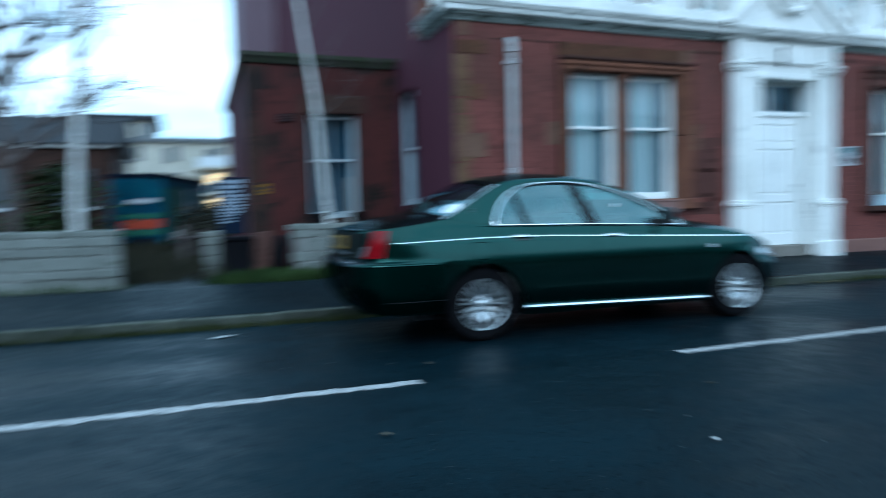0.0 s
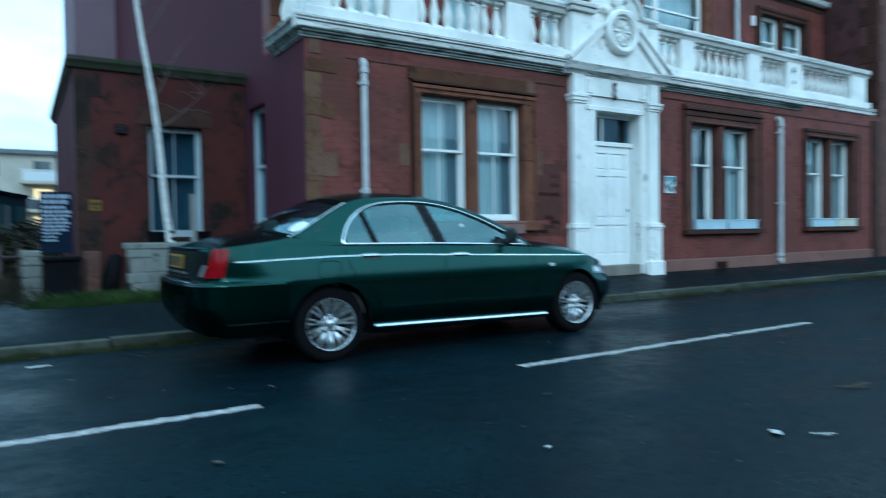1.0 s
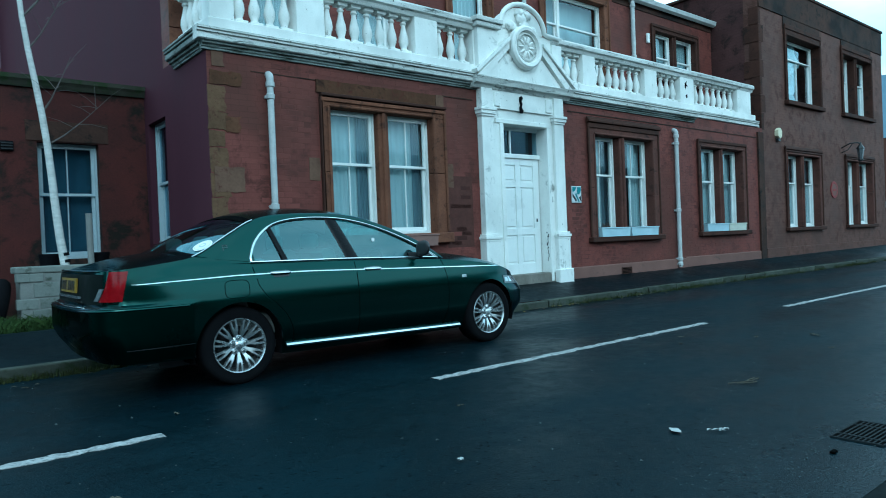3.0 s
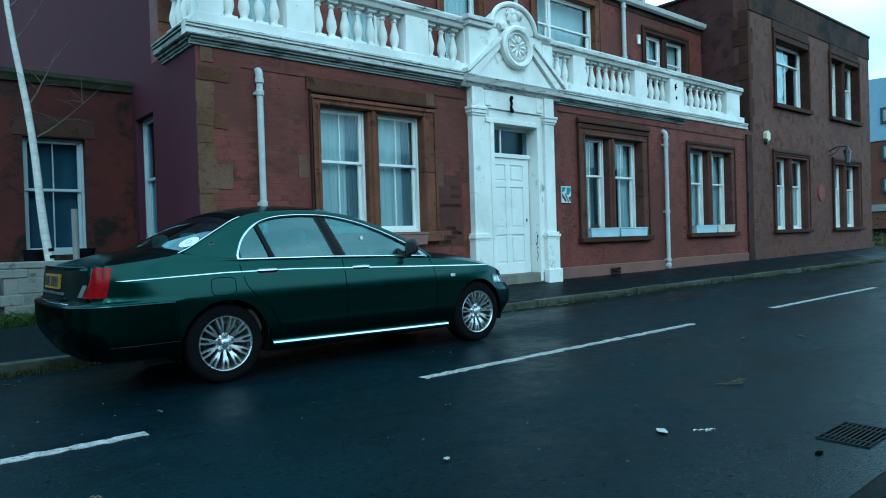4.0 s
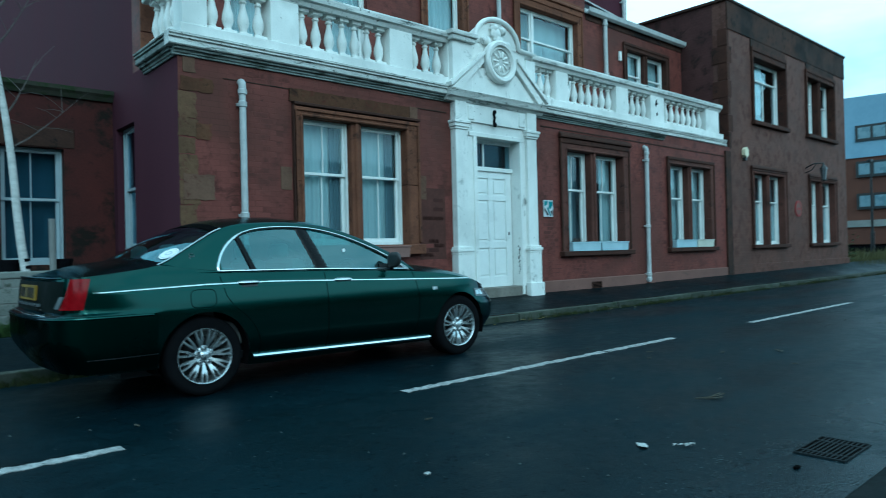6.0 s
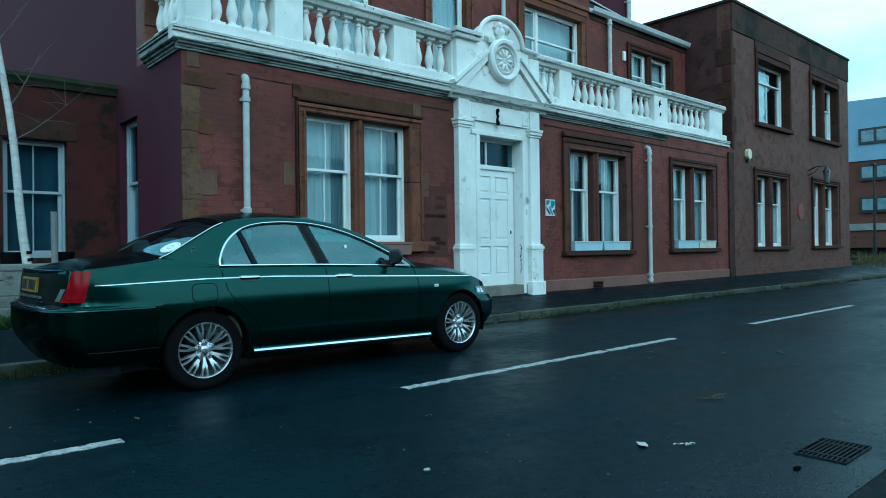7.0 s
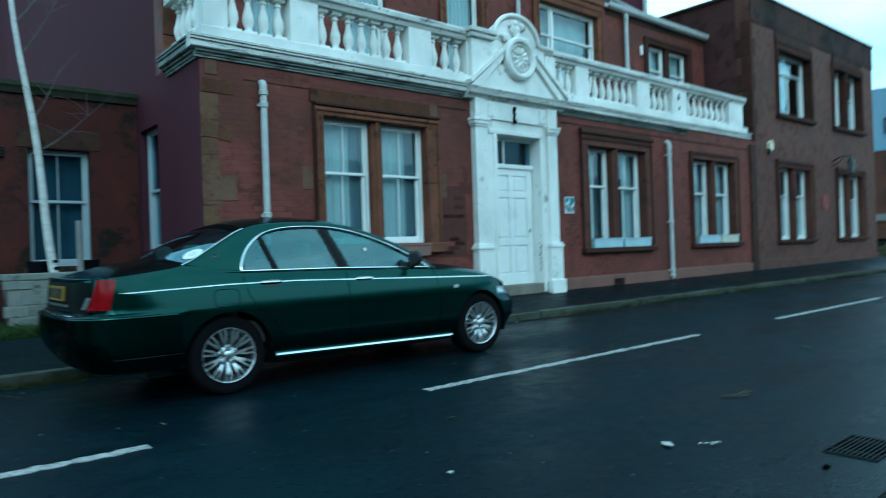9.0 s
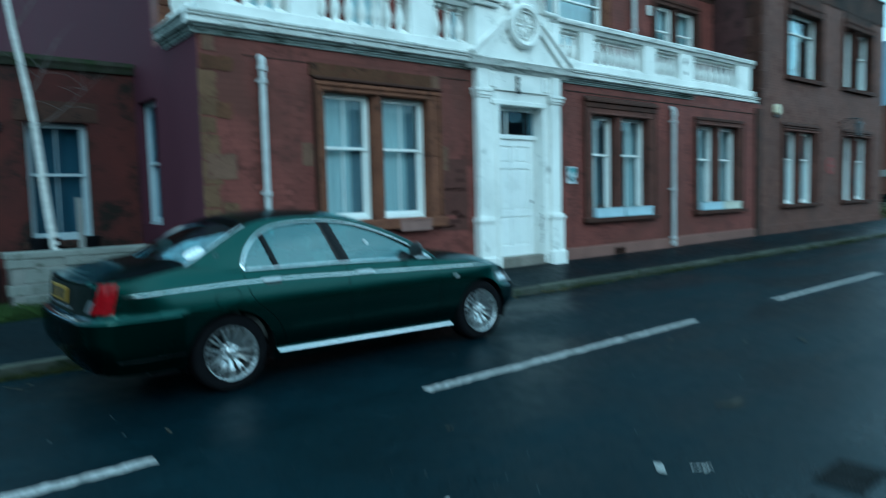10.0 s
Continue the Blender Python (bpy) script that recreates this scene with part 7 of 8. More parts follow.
def wheel_parts(x, side):
    """One wheel; side is -1 towards the street, 1 towards the kerb."""
    cy = CAR_Y + side * 0.724
    turn = lambda a, b, h: (x + a, cy + side * h, CAR_Z + HUB + b)
    w = part("wheel", ring_of([(0.212, -0.1), (0.262, -0.108), (0.298, -0.1), (0.312, -0.08), (0.316, 0.0), (0.312, 0.08), (0.3, 0.1), (0.268, 0.108), (0.218, 0.1), (0.212, 0.08)], turn), RUBBER, car, "black tyre", True, 50)
    part("rim", ring_of([(0.214, 0.098), (0.22, 0.106), (0.216, 0.112), (0.209, 0.106), (0.203, 0.085), (0.196, 0.03), (0.196, -0.09), (0.2, -0.1)], turn), ALLOY, w, "silver alloy rim", True, 50)
    part("brake_disc", lathe(bmesh.new(), [(0.15, 0.0), (0.15, 0.012)], turn, 28), DARK_METAL, w)
    part("wheel_back", lathe(bmesh.new(), [(0.196, -0.06), (0.196, -0.05)], turn, 28), BLACK_TRIM, w)
    n = 11
    fork = [(0.055, 0.012), (0.1, 0.0175), (0.125, 0.024), (0.16, 0.028), (0.207, 0.032)]
    lift = lambda r: 0.07 + 0.032 * min(1.0, max(0.0, (r - 0.055) / 0.09))
    for k in range(n):
        turned = 2 * math.pi * k / n + 0.1
        bm = bmesh.new()
        for sign in (1, -1):
            lines = [[bm.verts.new(turn(r * math.cos(turned) - sign * d * math.sin(turned), r * math.sin(turned) + sign * d * math.cos(turned), lift(r) - drop)) for r, d in edge] for edge, drop in (
                (fork, 0.022), ([(r, d - 0.003) for r, d in fork], 0.0), ([(0.055, 0.0), (0.1, 0.0), (0.125, 0.0), (0.16, 0.0115), (0.207, 0.0145)], 0.0), ([(0.055, 0.0), (0.1, 0.0), (0.125, 0.0), (0.16, 0.009), (0.207, 0.0125)], 0.022))]
            for a, b in zip(lines, lines[1:]):
                for q in range(4):
                    bm.faces.new((a[q], a[q + 1], b[q + 1], b[q]))
        part("spoke", bm, ALLOY, w, smooth=True, sharp=30)
    part("hub_disc", lathe(bmesh.new(), [(0.07, 0.03), (0.07, 0.062), (0.055, 0.07)], turn, 24), ALLOY, w, smooth=True, sharp=40)
    part("hub_cap", lathe(bmesh.new(), [(0.034, 0.06), (0.034, 0.088), (0.026, 0.094)], turn, 20), ALLOY, w, "silver centre cap", True, 40)
    for k in range(5):
        a = 2 * math.pi * k / 5 + 0.3
        ca, sa = 0.058 * math.cos(a), 0.058 * math.sin(a)
        part("hub_petal", lathe(bmesh.new(), [(0.025, 0.055), (0.025, 0.082), (0.02, 0.087)], lambda p, q, h, ca=ca, sa=sa: turn(p + ca, q + sa, h), 14), ALLOY, w, smooth=True, sharp=40)
        part("wheel_bolt", lathe(bmesh.new(), [(0.0105, 0.08), (0.0105, 0.093)], lambda p, q, h, ca=ca, sa=sa: turn(p + ca, q + sa, h), 6), CHROME, w)


for x in (CAR_X, CAR_X + AXLE):
    for side in (-1, 1):
        wheel_parts(x, side)


# ---- beside the building ----
def block_wall(x0, x1, y, z0, z1, depth, label, ragged_left=False):
    """A low wall of whitewashed blocks, each a piece of its own on a mortar core."""
    w = thing("low_wall", (x0, y, z0), label, "wall", "low walls")
    part("core", boxed(x0 + 0.05, x1 - 0.02, y + 0.015, y + depth, z0 - 0.1, z1 - 0.09, 0.004), MORTAR, w)
    z, row = z0, 0
    while z < z1 - 0.12:
        h = min(random.uniform(0.11, 0.2), z1 - 0.08 - z)
        x = x0 + (random.uniform(0.05, 0.2) if ragged_left and row % 2 else 0.0)
        while x < x1 - 0.02:
            l = min(random.uniform(0.2, 0.5), x1 - x)
            o = random.uniform(-0.018, 0.014)
            part("block", boxed(x + 0.006, x + l - 0.006, y + o, y + 0.12, z + 0.005, z + h - 0.005, 0.012), WHITEWASH, w)
            x += l
        z, row = z + h, row + 1
    part("coping", boxed(x0, x1, y - 0.004, y + depth + 0.01, z1 - 0.085, z1, 0.018), WHITEWASH, w)


random.seed(21)
block_wall(4.03, CORNER - 0.02, 9.5, 0.17, 0.95, 0.4, "whitewashed low block wall under a young birch", True)
block_wall(-7.0, 1.83, 9.45, 0.15, 0.94, 0.35, "whitewashed low block wall beside the pavement")


def birch(base, lean, height, r, seed, label, side_limb=None, tape=(), limbs=16):
    random.seed(seed)
    b = thing("birch_tree", base, label, "tree", "young birches")
    base = Vector(base)
    n = 14
    line = [base + Vector((lean[0] * (k / n) + 0.02 * math.sin(k * 0.9 + seed), lean[1] * (k / n), height * k / n)) for k in range(n + 1)]
    part("trunk", tube(bmesh.new(), line, [r * (1 - 0.75 * k / n) + 0.006 for k in range(n + 1)], 10), BIRCH, b, "pale white peeling bark", True)
    crown = bmesh.new()
    for k in range(limbs):
        i = random.randint(6, n)
        start = line[i]
        if k == 0 and side_limb:
            start = line[side_limb]
        a = random.uniform(0, 6.28) if k else 0.15
        go = Vector((math.cos(a), math.sin(a) * 0.7, 0)) * random.uniform(0.35, 0.9)
        up = random.uniform(0.5, 1.2)
        limb = [start + go * t + Vector((0, 0, up * t**1.2)) for t in (0, 0.3, 0.65, 1.0)]
        tube(crown, limb, [r * 0.28, r * 0.2, r * 0.12, 0.003], 5)
        for _ in range(7):
            t = random.uniform(0.3, 1.0)
            p = start + go * t + Vector((0, 0, up * t**1.2))
            d = Vector((random.gauss(0, 0.2), random.gauss(0, 0.15), random.uniform(-0.1, 0.4)))
            tube(crown, [p, p + d * 0.5 + Vector((0, 0, 0.02)), p + d], [0.004, 0.003, 0.0015], 4)
    part("crown", crown, TWIG, b, "bare thin twigs")
    for k, h in enumerate(tape):
        t = (h - base.z) / height
        p = line[0].lerp(line[-1], t)
        part("tape", tube(bmesh.new(), [p + Vector((0, 0, -0.02)), p + Vector((lean[0] * 0.01, 0, 0.02))], r * 1.12, 10), BLACK_PLASTIC, b, "black tape band")
    return b


birch((4.68, 9.72, 0.5), (-0.62, 0.0, 0), 5.6, 0.052, 3, "young white-barked birch leaning over the low wall", 5, (1.0, 1.09), 7)
birch((1.27, 9.95, 0.2), (0.18, 0.0, 0), 5.2, 0.07, 8, "young white-barked birch behind the low wall", 9)
solid("tree_stake", tube(bmesh.new(), [(4.93, 9.72, 0.2), (4.92, 9.72, 1.62)], 0.04, 8), CONCRETE, "pale wooden stake beside the birch", "stake")
for x, r in ((4.48, 0.12), (5.08, 0.13)):
    pot = thing("plant_pot", (x, 9.95, 0.6), "black plastic pot behind the low wall", "pot", "black pots")
    part("pot_body", lathe(bmesh.new(), [(r * 0.75, 0.16), (r * 0.8, 0.8), (r, 1.05), (r * 1.06, 1.06), (r * 1.06, 1.1), (r * 0.9, 1.1), (r * 0.85, 1.06)], lambda a, b, h: (x + a, 9.98 + b, h), 18), BLACK_PLASTIC, pot, smooth=True, sharp=40)
    part("soil", lathe(bmesh.new(), [(r * 0.86, 1.05), (r * 0.8, 1.07)], lambda a, b, h: (x + a, 9.98 + b, h), 14), SOIL, pot)

# Dark notice board against the extension, bin and tyre below.
board = thing("notice_board", (3.27, 9.7, 0.2), "dark blue notice board with rows of white lettering bars", "sign board")
part("panel", boxed(3.07, 3.43, 9.68, 9.72, 0.84, 1.62, 0.006), BOARD_BLUE, board)
for x in (3.13, 3.38):
    part("leg", boxed(x, x + 0.04, 9.72, 9.76, 0.17, 1.6, 0.004), BLACK_TRIM, board)
random.seed(9)
for k, (z, h) in enumerate(((1.585, 0.05), (1.515, 0.05), (1.44, 0.038), (1.385, 0.038), (1.33, 0.03), (1.285, 0.03), (1.24, 0.03), (1.195, 0.03), (1.15, 0.03), (1.105, 0.025), (1.06, 0.025), (1.015, 0.025))):
    x = 3.095
    while x < 3.4:
        l = random.uniform(0.03, 0.09)
        if x + l > 3.41:
            break
        if k < 9 or x < 3.24:
            part("text_bar", boxed(x, x + l, 9.674, 9.681, z - h, z), LETTER_GREY, board)
        x += l + 0.012
bin_ = thing("dark_bin", (3.28, 9.75, 0.17), "black plastic bin below the notice board", "bin")
part("bin_body", prism(bmesh.new(), [(3.13, 0.17), (3.45, 0.17), (3.5, 0.74), (3.08, 0.74)], lambda a, b, c: (a, 9.5 + c, b), 0.36), BLACK_PLASTIC, bin_)
part("lid", boxed(3.06, 3.52, 9.47, 9.88, 0.74, 0.8, 0.02), BLACK_PLASTIC, bin_)
solid("old_tyre", tube(bmesh.new(), [(3.87 + 0.05 * math.sin(a), 9.76 + 0.16 * math.cos(a), 0.49 + 0.23 * math.sin(a)) for a in (2 * math.pi * k / 24 for k in range(25))], 0.095, 10), RUBBER, "old black tyre leaning by the gateway", "tyre", smooth=True)
solid("gate_post", boxed(3.56, 3.74, 9.7, 9.88, 0.1, 0.85, 0.02), WING_PAINT, "short pink rendered gate post", "post")
for k, x in enumerate((2.55, 2.85)):
    solid("wooden_post", tube(bmesh.new(), [(x, 12.5 + k, 0.1), (x + 0.02, 12.5 + k, 0.95 - 0.1 * k)], 0.05, 8), TWIG, "weathered grey post beside the path", "post", group="yard posts")
solid("post_rail", tube(bmesh.new(), [(2.4, 12.5, 0.72), (2.95, 13.5, 0.7)], 0.035, 8), TWIG, "weathered grey rail between posts", "rail")

random.seed(61)
bm = bmesh.new()
for _ in range(7000):
    y = random.uniform(14.5, 19)
    x = random.uniform(2.5, 3.5) - 0.03 * (y - 14.5)
    z = random.uniform(0.1, 1.15 + 0.3 * math.sin(x * 5 + y))
    s, a = random.uniform(0.03, 0.09), random.uniform(0, 6.28)
    d, e = Vector((math.cos(a), math.sin(a), random.uniform(-0.4, 0.4))) * s, Vector((-math.sin(a), math.cos(a), random.uniform(0.2, 0.9))) * s * 0.5
    p = Vector((x, y, max(0.1, z)))
    bm.faces.new([bm.verts.new(q) for q in (p - d, p + e, p + d, p - e)])
solid("yard_shrubs", bm, BRUSH, "tangled dark shrubs along the yard", "shrub", "stuff")

# Painted container in the yard.
shed = thing("painted_container", (1.5, 20, 0.05), "steel container painted with a blue, red and green mural", "container")
plan = [(0.6, 20.2), (1.97, 20.0), (3.1, 24.0), (1.75, 24.5)]
part("box_body", prism(bmesh.new(), plan, lambda a, b, c: (a, b, 0.1 + c), 2.1), PAINTED_STEEL, shed)
part("roof", prism(bmesh.new(), [(a + (a - 1.85) * 0.05, b + (b - 22.2) * 0.03) for a, b in plan], lambda a, b, c: (a, b, 2.2 + c), 0.12), BOARD_BLUE, shed)
for k in range(12):
    part("rib", boxed(0.7 + k * 0.105, 0.74 + k * 0.105, 19.99 - 0.002 * k, 20.16 - 0.012 * k, 0.15, 2.15, 0.004), PAINTED_STEEL, shed)
for z0, z1, x0, x1, m in ((0.8, 1.05, 0.9, 1.9, MURAL_RED), (1.08, 1.22, 0.9, 1.9, MURAL_GREEN), (0.62, 0.78, 0.9, 1.9, MURAL_GREEN), (1.5, 1.62, 1.1, 1.8, BOARD_WHITE), (0.2, 0.55, 1.0, 1.8, BOARD_BLUE)):
    part("mural_band", boxed(x0, x1, 19.955, 19.975, z0, z1), m, shed)
for k, m in enumerate((MURAL_GREEN, MURAL_TEAL, BOARD_WHITE, MURAL_TEAL)):
    a, b = 0.06 + k * 0.235, 0.06 + k * 0.235 + (0.22 if k != 2 else 0.05)
    part("mural_panel", prism(bmesh.new(), [(1.99 + 1.13 * a, 20.0 + 4.0 * a), (1.99 + 1.13 * b, 20.0 + 4.0 * b), (1.975 + 1.13 * b, 20.0 + 4.0 * b), (1.975 + 1.13 * a, 20.0 + 4.0 * a)], lambda p, q, c: (p, q, 0.35 + c), 1.6), m, shed)
stack = thing("timber_stack", (2.75, 17.2, 0.1), "dark stack of boards with a pale top in the yard", "timber")
for k in range(5):
    part("board", boxed(2.3 + 0.03 * (k % 2), 3.05 + 0.02 * (k % 3), 16.6, 17.6, 0.12 + k * 0.13, 0.24 + k * 0.13, 0.01), CONCRETE if k == 4 else BLACK_PLASTIC, stack)
block_wall(2.86, 3.1, 10.5, 0.15, 0.86, 0.5, "short grey rubble wall behind the notice board")
solid("earth_bank", boxed(0.9, 3.2, 21, 23, -0.1, 0.55, 0.25), EARTH, "low dark earth bank in the yard", "bank", "structure")

# Flats beyond the yard.
flats = thing("apartment_block", (0, 72, 0), "cream rendered apartment block with balconies and lit rooms", "building")
part("wall", boxed(-22, 9, 72, 84, -0.2, 8.6), CREAM, flats)
part("roof", boxed(-22.6, 9.6, 71.5, 84.5, 8.6, 9.0), FLAT_ROOF, flats)
part("penthouse", boxed(-8.0, -0.5, 74, 82, 9.0, 10.9), CREAM, flats)
part("penthouse_glazing", boxed(-2.2, -0.4, 73.9, 74.1, 9.2, 10.7), DIM_WINDOW, flats)
part("penthouse_roof", boxed(-8.6, 0.0, 73.3, 82.5, 10.9, 11.4), SLATE, flats)
for k in range(7):
    for s in range(3):
        x = -20 + k * 3.4
        pane = part("window", boxed(x, x + 1.1, 71.9, 72.05, 1.4 + s * 2.6, 2.9 + s * 2.6), DIM_WINDOW, flats)
for s in range(3):
    z = 1.0 + s * 2.55
    part("balcony", boxed(3.2, 9.0, 70.2, 72, z - 0.25, z), CREAM, flats)
    rail_ = part("balcony_rail", boxed(3.2, 9.0, 70.2, 70.26, z + 0.9, z + 1.0), FAR_WHITE, flats)
    part("balcony_front", boxed(3.3, 8.9, 70.21, 70.24, z + 0.0, z + 0.85), DIM_WINDOW if s == 1 else FAR_WHITE, flats)
    part("window", boxed(4.2, 5.6, 71.9, 72.05, z + 0.5, z + 1.9), LIT_WINDOW if s < 2 else DIM_WINDOW, flats, "warmly lit balcony window" if s < 2 else "")
    part("window", boxed(6.8, 8.0, 71.9, 72.05, z + 0.5, z + 1.9), LIT_WINDOW if s == 1 else DIM_WINDOW, flats)
# Dark house behind the low wall.
house = thing("grey_house", (-8, 26, 0), "dark grey single-storey house with a slate roof behind the wall", "house")
part("wall", boxed(-18, 0.2, 26, 32, -0.2, 3.6), DARK_STONE, house)
part("gutter", boxed(-18.1, 0.3, 25.85, 25.99, 3.55, 3.7, 0.02), PIPE_GREY, house)
part("roof", prism(bmesh.new(), [(25.7, 3.7), (32.3, 3.7), (29, 5.0)], lambda a, b, c: (-18.3 + c, a, b), 18.8), SLATE, house)
for x in (-11, -7.5, -4, -1.6):
    w = part("window", boxed(x, x + 1.1, 25.9, 26.05, 1.5, 2.8), DIM_WINDOW, house)
    part("sill", boxed(x - 0.1, x + 1.2, 25.84, 26.0, 1.4, 1.5), FAR_WHITE, w)
random.seed(14)
bm = bmesh.new()
for _ in range(5200):
    x, y = random.uniform(-14, 0.1), random.gauss(18, 0.4)
    z = random.uniform(0.1, 1.35 + 0.2 * math.sin(x))
    s, a = random.uniform(0.05, 0.12), random.uniform(0, 6.28)
    d, e = Vector((math.cos(a), math.sin(a), random.uniform(-0.4, 0.4))) * s, Vector((-math.sin(a), math.cos(a), random.uniform(0.2, 0.9))) * s * 0.6
    p = Vector((x, y, z))
    bm.faces.new([bm.verts.new(q) for q in (p - d, p + e, p + d, p - e)])
solid("hedge", bm, GRASS, "dark clipped hedge beyond the low wall", "hedge", "stuff")
# Bare tree over the yard.
random.seed(33)
tree = thing("bare_tree", (-0.7, 15.5, 0.1), "tall bare tree with a fine grey crown", "tree")
part("trunk", tube(bmesh.new(), [(-0.7, 15.5, 0), (-0.65, 15.6, 1.5), (-0.8, 15.5, 3.2), (-0.7, 15.6, 5.0)], [0.14, 0.11, 0.09, 0.05], 10), TWIG, tree, smooth=True)
crown_bm = bmesh.new()


def branch(p, d, r, depth):
    q = p + d
    tube(crown_bm, [p, p + d * 0.5 + Vector((random.gauss(0, 0.03), 0, 0.04)), q], [r, r * 0.8, r * 0.55], 5 if depth > 1 else 3)
    if depth:
        for _ in range(4 if depth > 1 else 5):
            turn = Vector((random.gauss(0, 0.55), random.gauss(0, 0.55), random.gauss(0.15, 0.35)))
            branch(p + d * random.uniform(0.45, 1.0), (d.normalized() + turn).normalized() * d.length * random.uniform(0.55, 0.8), r * 0.5, depth - 1)


for k in range(16):
    a = k * 0.9
    branch(Vector((-0.7, 15.5, 2.2 + 0.25 * k)), Vector((math.cos(a) * 1.2, math.sin(a) * 1.2, 0.9)), 0.07, 3)
part("crown", crown_bm, TWIG, tree, "fine bare branches")
bm = bmesh.new()
for _ in range(1800):
    x, y = random.gauss(-0.4, 0.5), random.gauss(19, 0.5)
    z = random.uniform(0.2, 2.6) - 0.6 * abs(x + 0.4)
    s, a = random.uniform(0.05, 0.13), random.uniform(0, 6.28)
    d, e = Vector((math.cos(a), math.sin(a), random.uniform(-0.4, 0.4))) * s, Vector((-math.sin(a), math.cos(a), random.uniform(0.2, 0.9))) * s * 0.6
    p = Vector((x, y, max(0.1, z)))
    bm.faces.new([bm.verts.new(q) for q in (p - d, p + e, p + d, p - e)])
solid("shrub", bm, GRASS, "dark evergreen shrub beside the container", "shrub", "stuff")

# ---- beyond the wing ----
block = thing("modern_flats", (62, 17, 0), "modern flats with blue-grey upper cladding over brown brick", "building")
part("lower_wall", boxed(60, 90, 14, 34, 0.9, 7.4), BROWN_BRICK, block)
part("upper_wall", boxed(59.9, 90, 13.9, 34, 7.4, 11.6), BLUE_CLAD, block)
part("parapet", prism(bmesh.new(), [(13.9, 11.6), (34, 11.6), (34, 12.6), (13.9, 11.9)], lambda a, b, c: (59.9 + c, a, b), 30), BLUE_CLAD, block)
part("base_band", boxed(59.85, 90, 13.85, 34, 2.2, 2.7), CONCRETE, block)
# Shade of the open ground storey, put in as a solid black block.
part("undercroft", boxed(60.2, 90, 14.2, 34, -0.2, 2.2), BLACK_PLASTIC, block)
for z in (3.5, 5.9, 8.6):
    for k in range(6):
        y = 14.5 + k * 3.2
        w = part("window", boxed(59.8, 59.95, y, y + 2.2, z, z + 1.2), BLACK_TRIM, block)
        for j in range(2):
            part("pane", boxed(59.77, 59.81, y + 0.2 + j * 1.0, y + 1.0 + j * 1.0, z + 0.2, z + 1.02), FAR_PANE, w)
        w = part("window", boxed(60.5 + k * 4, 63.0 + k * 4, 13.8, 13.95, z, z + 1.2), BLACK_TRIM, block)
        for j in range(2):
            part("pane", boxed(60.6 + k * 4 + j * 1.2, 61.7 + k * 4 + j * 1.2, 13.77, 13.81, z + 0.12, z + 1.08), DIM_WINDOW, w)
pole = thing("street_lamp", (44.3, 11.4, 0.1), "slim grey street lamp column", "street lamp")
part("column", tube(bmesh.new(), [(44.3, 11.4, 0.1), (44.3, 11.4, 1.6), (44.3, 11.4, 1.62), (44.3, 11.4, 5.4)], [0.1, 0.1, 0.07, 0.05], 10), DARK_METAL, pole)
part("lantern", boxed(44.0, 44.4, 11.3, 11.5, 5.35, 5.5, 0.03), DARK_METAL, pole)
random.seed(17)
bm = bmesh.new()
for _ in range(900):
    x = random.uniform(30.3, 46)
    blades(bm, x, 8.7 + 0.04 * (x - 30) + random.gauss(0, 0.5), 0.25, 8, 0.2, random.uniform(0.15, 0.6))
solid("verge_grass", bm, DRY_GRASS, "dry pale grass on the verge beyond the wing", "grass", "stuff")
bm = bmesh.new()
for _ in range(1500):
    x, y = random.gauss(30.5, 0.35), random.gauss(8.9, 0.3)
    z = 0.25 + abs(random.gauss(0, 0.45))
    s, a = random.uniform(0.03, 0.08), random.uniform(0, 6.28)
    d, e = Vector((math.cos(a), math.sin(a), 0.2)) * s, Vector((-math.sin(a), math.cos(a), 0.6)) * s * 0.6
    p = Vector((x, y, z))
    bm.faces.new([bm.verts.new(q) for q in (p - d, p + e, p + d, p - e)])
solid("corner_shrub", bm, GRASS, "low dark shrub at the corner of the wing", "shrub", "stuff")
solid("verge", sheet([[(x, FAR_KERB + 0.13, 0.06), (x, 8.3, 0.28), (x, 14, 0.3), (x, 60, 0.3)] for x in (WING_END + 0.05, 36, 60, 150)]), EARTH, "rough verge beyond the wing", "ground", "structure")

# Added, unseen terrace across the street behind the camera, to darken reflections.
opposite = thing("houses_opposite", (0, -30, 0), "unseen dark terrace added across the street to darken reflections", "building")
part("wall", boxed(-90, 120, -38, -30, -0.2, 6.0), DARK_STONE, opposite)
part("roof", prism(bmesh.new(), [(-38.5, 6.0), (-29.5, 6.0), (-34, 9.4)], lambda a, b, c: (-90 + c, a, b), 210), SLATE, opposite)

# Added block out of view, keeping bright sky off the car's rear.
street_end = thing("houses_at_street_end", (-34, 0, 0), "unseen dark block added at the street end to darken reflections", "building")
part("wall", boxed(-34, -26, -16, 14, -0.2, 7.5), DARK_STONE, street_end)
part("roof", prism(bmesh.new(), [(-34.5, 7.5), (-25.5, 7.5), (-30, 10.5)], lambda a, b, c: (a, -16 + c, b), 30), SLATE, street_end)

